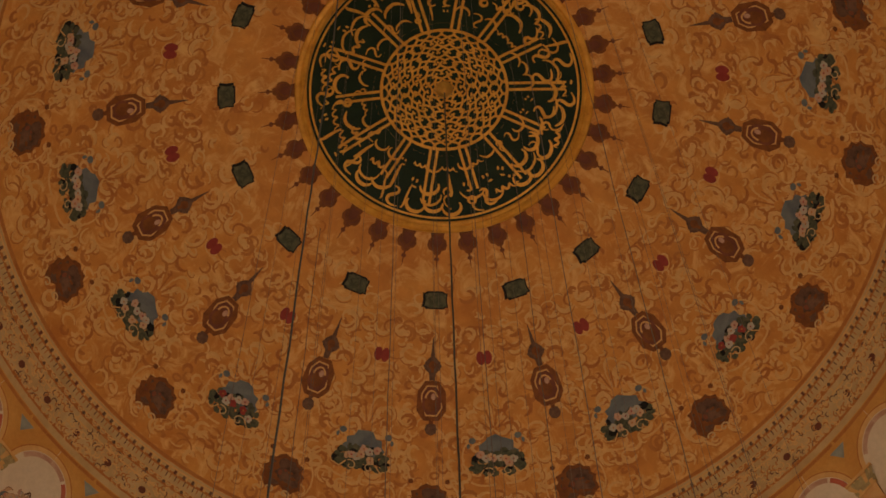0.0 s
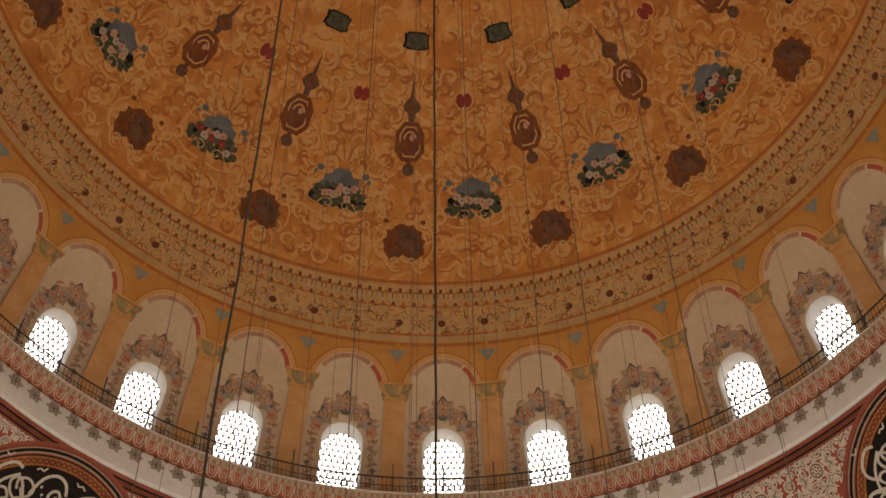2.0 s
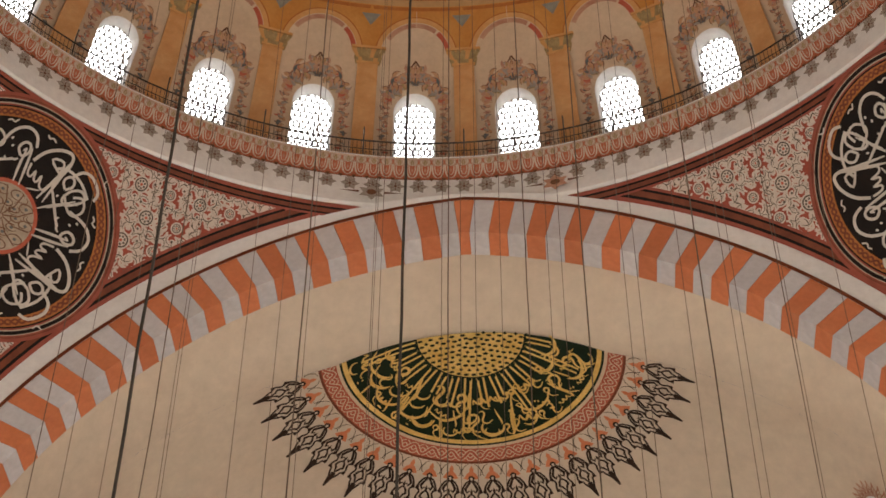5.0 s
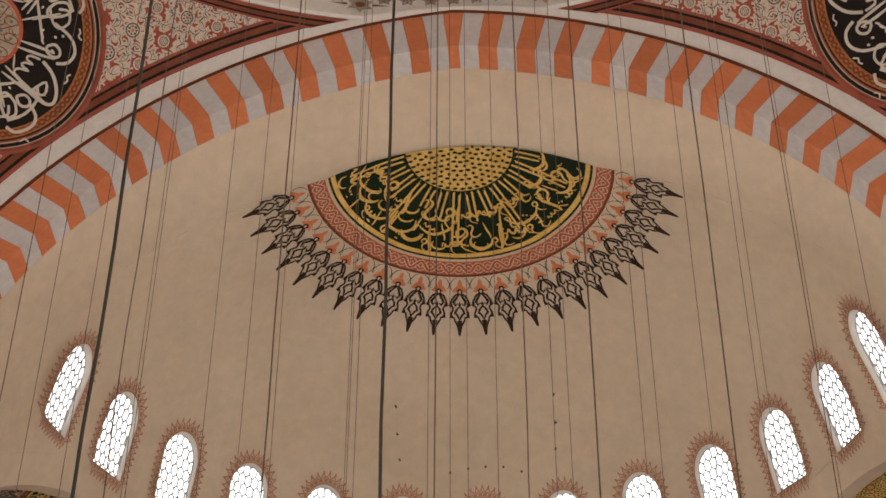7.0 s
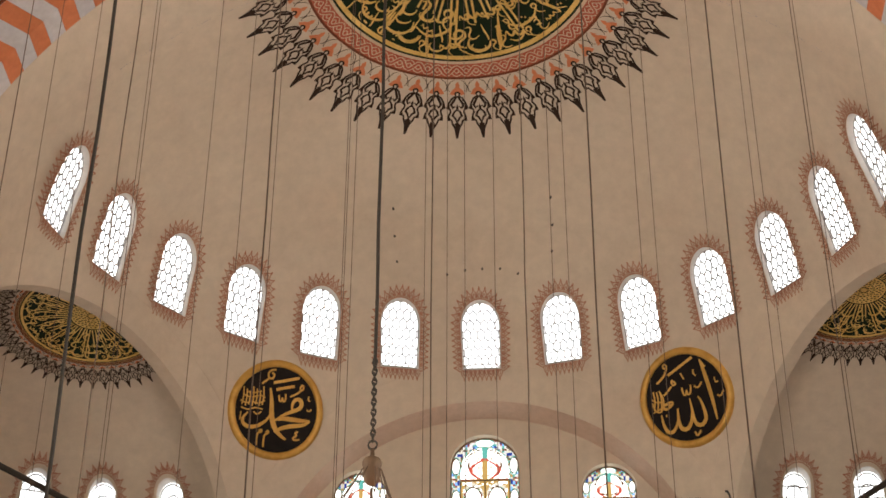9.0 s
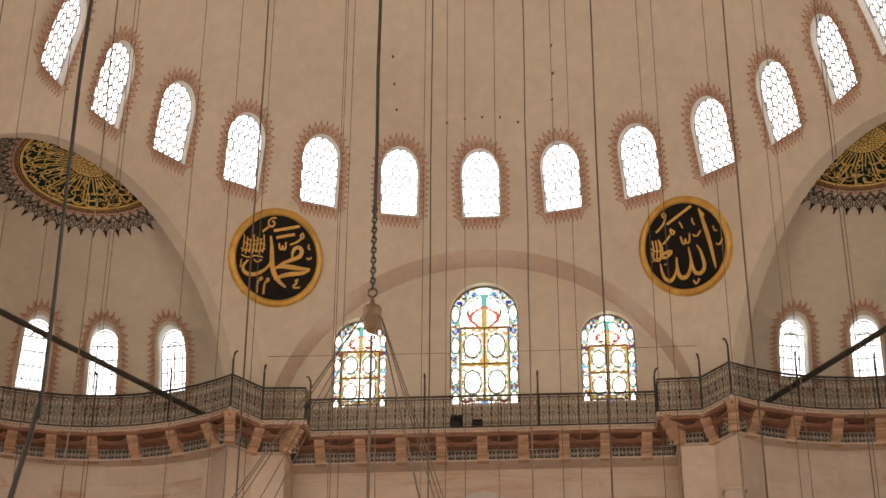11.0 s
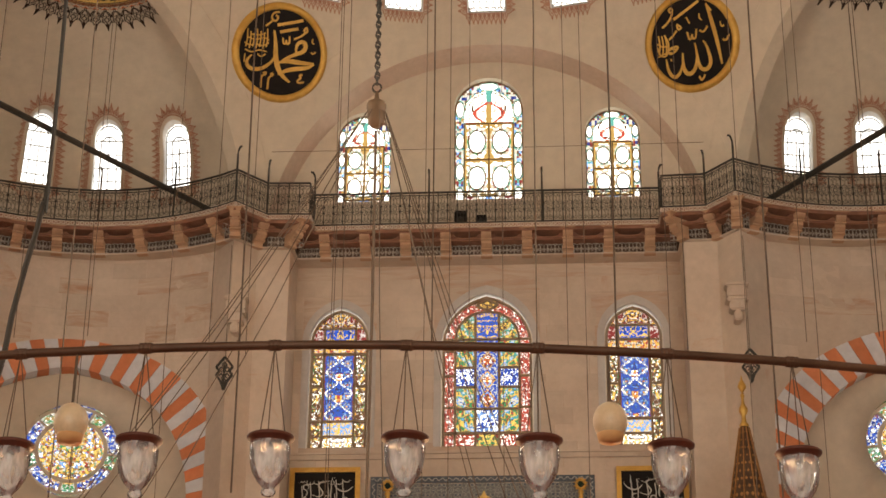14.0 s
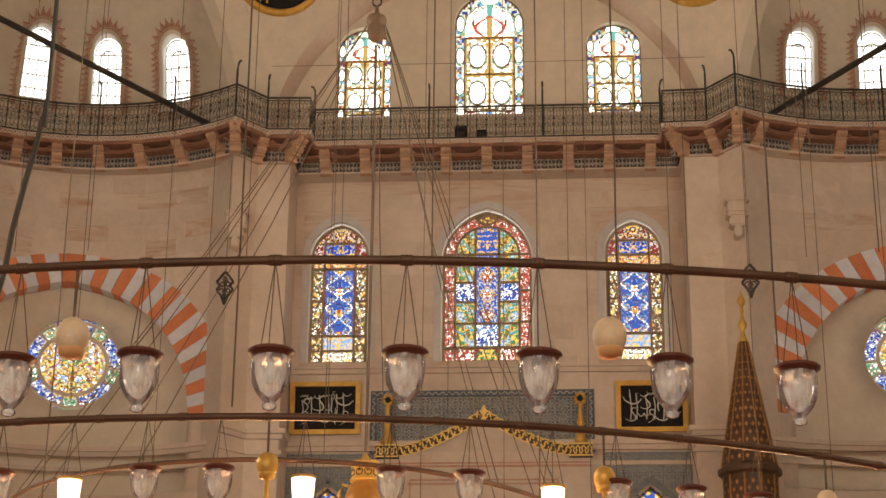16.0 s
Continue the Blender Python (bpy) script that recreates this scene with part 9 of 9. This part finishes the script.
for j in range(12):
    for k in range(20):
        a = 2 * math.pi * (k + 0.5 * (j % 2)) / 20 + math.pi / 20
        d = Vector((math.cos(a), math.sin(a), 0)) * 0.575
        t = Vector((-math.sin(a), math.cos(a), 0)) * 0.045
        z = 9.1 + 0.16 * j
        bm.faces.new([bm.verts.new(d + Vector((0, 0, z + 0.06))), bm.verts.new(d + t + Vector((0, 0, z))), bm.verts.new(d + Vector((0, 0, z - 0.06))), bm.verts.new(d - t + Vector((0, 0, z)))])
part("gilt_stud_pattern", bm, RUSSETGOLD, mb, "gilt lozenge pattern", recalc=False)["kind"] = "stuff"

# ---- chandelier: rings, chain, ropes, glass lamps, eggs ----
CLEAR = bpy.data.materials.new("clear_lamp_glass")
CLEAR.use_nodes = True
nt = CLEAR.node_tree
nt.nodes.remove(nt.nodes["Principled BSDF"])
tr, gl, df, fz = (nt.nodes.new("ShaderNode" + k) for k in ("BsdfTransparent", "BsdfGlossy", "BsdfDiffuse", "Fresnel"))
tr.inputs[0].default_value = (0.93, 0.92, 0.90, 1)
gl.inputs["Roughness"].default_value = 0.06
df.inputs[0].default_value = (0.95, 0.94, 0.93, 1)
fz.inputs[0].default_value = 1.3
m1, m2 = nt.nodes.new("ShaderNodeMixShader"), nt.nodes.new("ShaderNodeMixShader")
# white diffuse streaks put sheen and inner reflections into the glass colour
sheen_streak = ramp(nt, noise_tex(nt, 9, 3, 1.0, 0.55, (1, 1, 0.3)), [(0.40, (0.14, 0.14, 0.14)), (0.70, (0.5, 0.5, 0.5))])
nt.links.new(sheen_streak, m1.inputs[0])
nt.links.new(tr.outputs[0], m1.inputs[1])
nt.links.new(df.outputs[0], m1.inputs[2])
nt.links.new(fz.outputs[0], m2.inputs[0])
nt.links.new(m1.outputs[0], m2.inputs[1])
nt.links.new(gl.outputs[0], m2.inputs[2])
nt.links.new(m2.outputs[0], nt.nodes["Material Output"].inputs[0])
SHADE = glow("lit_frosted_glass", (1.0, 0.78, 0.48), 3.4)
BULB = glow("lit_lamp_glass", (1.0, 0.66, 0.30), 14.0)

CAPRED = material("maroon_lamp_metal", (0.095, 0.03, 0.018), (0.165, 0.056, 0.033), 0.45, 0.2, coarse=6.0, fine=40.0, bump=0.08)
BLOCKWOOD = material("tan_turned_wood", (0.10, 0.06, 0.032), (0.19, 0.12, 0.065), 0.6, coarse=5.0, fine=30.0, bump=0.1, stretch=(1, 1, 0.3))
chand = thing("chandelier", "great ring chandelier of brown iron rings hung on ropes", "chandelier")
RINGS = [((0.5, -0.04), 8.86, 4.28, 0.021), ((-0.22, 0.46), 6.92, 4.28, 0.022), ((-0.6, -0.4), 2.47, 4.95, 0.02)]
rings_made = []
for (cx, cy), r, z, w in RINGS:
    bm = bmesh.new()
    tube(bm, [(cx + r * math.sin(2 * math.pi * k / 180), cy - r * math.cos(2 * math.pi * k / 180), z + 0.0012 * math.sin(k * 0.9)) for k in range(180)], w, 8, True)
    rings_made.append(part("ring", bm, BRONZE, chand, smooth=True))


def on_ring(i, a):
    (cx, cy), r, z, w = RINGS[i]
    return Vector((cx + r * math.sin(radians(a)), cy - r * math.cos(radians(a)), z))


bm = bmesh.new()
turned(bm, [(0.0225, -0.028), (0.0255, -0.02), (0.0245, -0.01), (0.0265, 0.0), (0.0245, 0.01), (0.0255, 0.02), (0.0225, 0.028)], (0, 0, 0), 10)
bmesh.ops.rotate(bm, verts=bm.verts, cent=(0, 0, 0), matrix=Matrix.Rotation(math.pi / 2, 3, "Y"))
sleeve = None
for i, a0, da, n in ((0, -20.95, 3.60, 14), (1, -24, 3.9, 16)):
    for k in range(n):
        a = a0 + da * k
        m = Matrix.Translation(on_ring(i, a)) @ Matrix.Rotation(radians(a), 4, "Z")
        if sleeve is None:
            sleeve = part("sleeve", bm, BRONZE, rings_made[i])
            sleeve.matrix_basis = m
        else:
            share("sleeve", sleeve, rings_made[i], m)
# chain and turned wooden block on the dome's axis
for k in range(16):
    bm = bmesh.new()
    z = 10.47 + 0.06 * k
    pts = [(0.022 * math.cos(t), 0.0, z + 0.042 * math.sin(t)) if k % 2 else (0.0, 0.022 * math.cos(t), z + 0.042 * math.sin(t)) for t in [2 * math.pi * i / 10 for i in range(10)]]
    tube(bm, pts, 0.012, 5, True)
    part("chain_link", bm, IRON, chand, recalc=False)
bm = bmesh.new()
tube(bm, [(0.006 * math.sin(k * 2.1), 0.006 * math.cos(k * 1.7), 11.3 + (47.5 - 11.3) * k / 40) for k in range(41)], 0.021, 6)
part("suspension_cable", bm, IRON, chand, "dark steel cable")
bm = bmesh.new()
turned(bm, [(0.0, 9.94), (0.05, 9.95), (0.082, 9.99), (0.09, 10.06), (0.092, 10.14), (0.1, 10.16), (0.1, 10.19), (0.088, 10.22), (0.045, 10.245), (0.024, 10.27), (0.018, 10.34), (0.0, 10.345)], (0, 0, 0), 20)
part("block", bm, BLOCKWOOD, chand, "turned tan wooden block", True)
bm = bmesh.new()
tube(bm, [(0.045 * math.cos(2 * math.pi * i / 14), 0.0, 10.39 + 0.05 * math.sin(2 * math.pi * i / 14)) for i in range(14)], 0.011, 6, True)
part("eye_ring", bm, IRON, chand, "iron ring between chain and block")
bm = bmesh.new()
tube(bm, [(0, 0, 9.9), (0.01, 0, 8.0), (0, 0, 5.75)], 0.016, 6)
part("rope", bm, CORD, chand, recalc=False)
for i, a in ((2, -90), (2, -70), (2, -110), (2, -52), (2, 90), (2, 70), (2, 112), (2, 50), (2, 130), (2, -20), (2, 25)):  # ropes that spread to the rings
    p = on_ring(i, a)
    bm = bmesh.new()
    tube(bm, [(0.1 * math.sin(radians(a)), -0.1 * math.cos(radians(a)), 10.1), Vector((0, 0, 10.1)).lerp(p, 0.5) - Vector((0, 0, 0.05)), p], 0.0052, 5)
    part("rope", bm, CORD, chand, recalc=False)
AMBER = material("amber_brass", (0.30, 0.12, 0.025), (0.46, 0.22, 0.05), 0.3, 0.35, coarse=4.0, fine=14.0, bump=0.1)
bm = bmesh.new()
turned(bm, [(0.0, 4.9), (0.1, 4.92), (0.17, 5.0), (0.195, 5.14), (0.185, 5.3), (0.15, 5.4), (0.118, 5.45), (0.12, 5.46), (0.0, 5.47)], (0, 0, 0), 24)
vase = part("gilt_vase", bm, AMBER, chand, "amber brass vase under the block", True)
bm = bmesh.new()
turned(bm, [(0.118, 5.455), (0.135, 5.465), (0.138, 5.48), (0.124, 5.49), (0.128, 5.6), (0.138, 5.615), (0.142, 5.635), (0.134, 5.645), (0.11, 5.64), (0.05, 5.65), (0.03, 5.7), (0.0, 5.74)], (0, 0, 0), 24)
crown = part("crown", bm, GOLD, vase, "gilt crown band", True)
bm = bmesh.new()
cm = lambda u, v, off=0.0: Vector(((0.127 + off) * math.sin(u / 0.127), -(0.127 + off) * math.cos(u / 0.127), 5.545 + v))
for k in range(10):
    u = 0.0798 * (k - 4.5)
    for sg in (-1, 1):
        stroke(bm, cm, [(u + sg * x, z) for x, z in ((0.0, -0.04), (0.025, -0.03), (0.032, 0.0), (0.022, 0.022), (0.01, 0.012), (0.012, -0.004))], 0.009, 0.004)
    stroke(bm, cm, [(u, 0.0), (u, 0.042)], 0.01, 0.004)
part("crown_pattern", bm, BLACK, crown, "dark curls on the band", recalc=False)
for sg in (-1, 1):
    bm = bmesh.new()
    tube(bm, [(sg * 0.13, 0, 5.42), (sg * 0.2, 0, 5.44), (sg * 0.235, 0, 5.36), (sg * 0.215, 0, 5.24), (sg * 0.19, 0, 5.16)], 0.016, 7)
    part("handle", bm, GOLD, vase, "gilt handle", True)


def glass_lamp(p, drop, k=1.0, lit=False, group="hanging glass lamps"):
    """A bell of clear glass under a brown metal cap, on three cords; p is where the cords are tied."""
    lamp = thing("hanging_lamp", "lit glass tumbler lamp glowing warm on the chandelier" if lit else "clear bell-shaped glass lamp with a brown cap on cords", "lamp", group, p)
    z = -drop
    bm = bmesh.new()
    if lit:
        turned(bm, [(0.068 * k, 0.0), (0.074 * k, 0.0), (0.074 * k, -0.012 * k), (0.068 * k, -0.014 * k)], (0, 0, z), 20)
    else:
        turned(bm, [(0.0, 0.016 * k), (0.05 * k, 0.012 * k), (0.1 * k, 0.006 * k), (0.108 * k, -0.001 * k), (0.106 * k, -0.012 * k), (0.094 * k, -0.018 * k), (0.086 * k, -0.036 * k), (0.078 * k, -0.044 * k), (0.0, -0.03 * k)], (0, 0, z), 20)
    cap = part("cap", bm, GOLD if lit else CAPRED, lamp, "thin brass hoop" if lit else "maroon metal cap", True)
    bm = bmesh.new()
    prof = [(0.068, -0.004), (0.066, -0.06), (0.06, -0.13), (0.05, -0.17), (0.03, -0.19), (0.004, -0.2)] if lit else [(0.088, -0.03), (0.092, -0.05), (0.0905, -0.09), (0.087, -0.125), (0.079, -0.158), (0.064, -0.188), (0.047, -0.211), (0.03, -0.23), (0.024, -0.238), (0.031, -0.246), (0.034, -0.256), (0.028, -0.267), (0.012, -0.273), (0.004, -0.274)]
    turned(bm, [(r * k, h * k) for r, h in prof], (0, 0, z), 24)
    g = part("glass", bm, SHADE if lit else CLEAR, lamp, "glowing frosted glass" if lit else "clear glass bell", True)
    g.visible_shadow = False
    bm = bmesh.new()
    turned(bm, [(0.0, -0.03 * k), (0.016 * k, -0.04 * k), (0.016 * k, -0.085 * k), (0.028 * k, -0.11 * k), (0.022 * k, -0.145 * k), (0.0, -0.16 * k)], (0, 0, z), 12)
    part("bulb", bm, BULB if lit else SCRIPTWHITE, cap, "", True)
    for j in range(3):
        a = 2 * math.pi * j / 3 + 0.5
        bm = bmesh.new()
        tube(bm, [(0, 0, 0), (0.07 * k * math.cos(a), 0.07 * k * math.sin(a), z)], 0.0024, 4)
        part("cord", bm, CORD, lamp, recalc=False)
    return lamp


def placed(ob, p):
    return copy_thing(ob, Matrix.Translation(p))


lamp1 = glass_lamp(on_ring(0, -10.15), 0.405, 0.93)
for k in range(1, 11):
    placed(lamp1, on_ring(0, -10.15 + 3.60 * k))
lamp2 = glass_lamp(on_ring(1, -2.2), 0.285, 0.84)
for a in (-12.8, -9.2, 1.2, 9.0, 12.6, 19.6, 23.4, 27):
    placed(lamp2, on_ring(1, a))


def egg(p, drop, k, mat, label, tail=False):
    e = thing("ostrich_egg", label, "egg", "hung eggs", p)
    bm = bmesh.new()
    prof = []
    for j in range(15):
        t = math.pi * j / 14
        prof.append((max(0.0, 0.072 * k * math.sin(t) * (1 + 0.06 * math.cos(t))), -drop - 0.088 * k * (1 - math.cos(t))))
    turned(bm, prof, (0, 0, 0), 22)
    shell_part = part("shell", bm, mat, e, "", True)
    bm = bmesh.new()
    turned(bm, [(0.0, -0.180 * k), (0.05 * k, -0.174 * k), (0.058 * k, -0.14 * k), (0.055 * k, -0.135 * k)], (0, 0, -drop), 16)
    if tail:
        turned(bm, [(0.012, -0.16 * k), (0.016, -0.3 * k), (0.012, -0.5 * k), (0.0, -0.52 * k)], (0, 0, -drop), 8)
    part("foot_cup", bm, SHAFT if not tail else GOLD, shell_part, "", True)
    bm = bmesh.new()
    tube(bm, [(0, 0, 0), (0, 0, -drop)], 0.007, 5)
    part("cord", bm, CORD, e)


egg(on_ring(0, -4.9), 0.235, 1.0, EGG, "pale ostrich egg hung from the chandelier ring")
egg(on_ring(0, 9.8), 0.23, 1.0, EGG, "pale ostrich egg hung from the chandelier ring")
egg(on_ring(1, 3.4), 0.20, 0.85, GOLD, "golden egg-shaped pendant with a tassel", True)
egg(on_ring(1, 19.0), 0.20, 0.85, GOLD, "golden egg-shaped pendant with a tassel", True)
egg(on_ring(1, 31.0), 0.20, 0.85, EGG, "pale ostrich egg hung from the chandelier ring")

# lit lamps low on the rings
for i, a in ((1, -5.7), (1, 5.05), (1, 16.5)):
    glass_lamp(on_ring(i, a), 0.335, 0.95, True, "lit glass lamps")
# warm point lights added below the view, apart from the lamps that are built
for a in (0, 60, 120, 180, 240, 300):
    data = bpy.data.lights.new("lit_lamp", "POINT")
    data.energy, data.color, data.shadow_soft_size = 320, (1.0, 0.62, 0.32), 0.12
    ob = new("lit_lamp", data)
    ob.location = (4.2 * math.sin(radians(a)), 4.2 * math.cos(radians(a)), 2.9)

# hanging wires from the domes down to the rings: bearing in degrees from the camera's spot, distance, strength
WIRES = [(-20.92, 7.3, 3), (-19.72, 9.6, 2), (-18.21, 7.4, 2), (-17.72, 8.2, 9), (-16.63, 20, 4), (-15.98, 9.7, 2), (-15.85, 7.3, 2), (-13.27, 16, 2),
         (-11.85, 7.3, 2), (-10.87, 9.6, 5), (-10.62, 7.4, 2), (-7.81, 20, 2), (-7.72, 9.7, 2), (-7.45, 7.3, 2), (-4.65, 16, 2), (-4.38, 7.3, 4), (-3.79, 9.6, 2),
         (-3.11, 7.4, 2), (-1.95, 20, 2), (-0.8, 18, 4), (0.24, 7.3, 2), (0.85, 16, 2), (1.86, 7.3, 5), (3.65, 9.6, 2), (4.23, 7.4, 2), (6.22, 20, 2),
         (7.01, 9.7, 5), (8.14, 7.3, 2), (8.49, 16, 2), (10.48, 7.3, 3), (10.61, 9.6, 2), (12.9, 7.4, 2)]
q = random.Random(12)
for bearing, dist, gauge in WIRES:
    x, y = EYE.x + dist * math.sin(radians(bearing)), EYE.y + dist * math.cos(radians(bearing))
    r = (0.40 if gauge == 9 else 0.30) * gauge * dist * 1.27 / 3200
    top = DC.z + math.sqrt(DR * DR - x * x - y * y) + 0.02
    foot = 5.25 if gauge == 9 else 4.3
    w = thing("hanging_wire", "thick dark steel cable hung from the dome" if gauge == 9 else "thin dark wire hung from the dome to the lamp rings", "wire", "hanging wires", (x, y, 0))
    bm = bmesh.new()
    n = 60 if gauge >= 4 else 24
    wob = r * (1.0 if gauge >= 4 else 0.5)
    pts, ox, oy = [], 0.0, 0.0
    for k in range(n + 1):
        ox, oy = 0.7 * ox + q.uniform(-wob, wob), 0.7 * oy + q.uniform(-wob, wob)
        pts.append((ox, oy, foot + (top - foot) * k / n))
    tube(bm, pts, r, 5)
    part("strand", bm, IRON if gauge == 9 else CORD, w)
    if gauge == 9:
        bm = bmesh.new()
        tube(bm, [(0, 0, 5.3), (-0.02, 0, 5.15), (-0.05, -0.01, 4.97), (-0.085, -0.03, 4.7), (-0.1, -0.035, 4.5), (-0.13, -0.05, 4.3)], 0.014, 6)
        part("tail", bm, IRON, w)

# a thin wire spanned across the recess above the balcony
w = thing("span_wire", "thin wire spanned across the recess above the balcony", "wire")
bm = bmesh.new()
tube(bm, [(-6.0 + 0.6 * k, 24.98, 22.32 - 0.03 * math.sin(math.pi * k / 20)) for k in range(21)], 0.007, 4)
part("strand", bm, CORD, w)
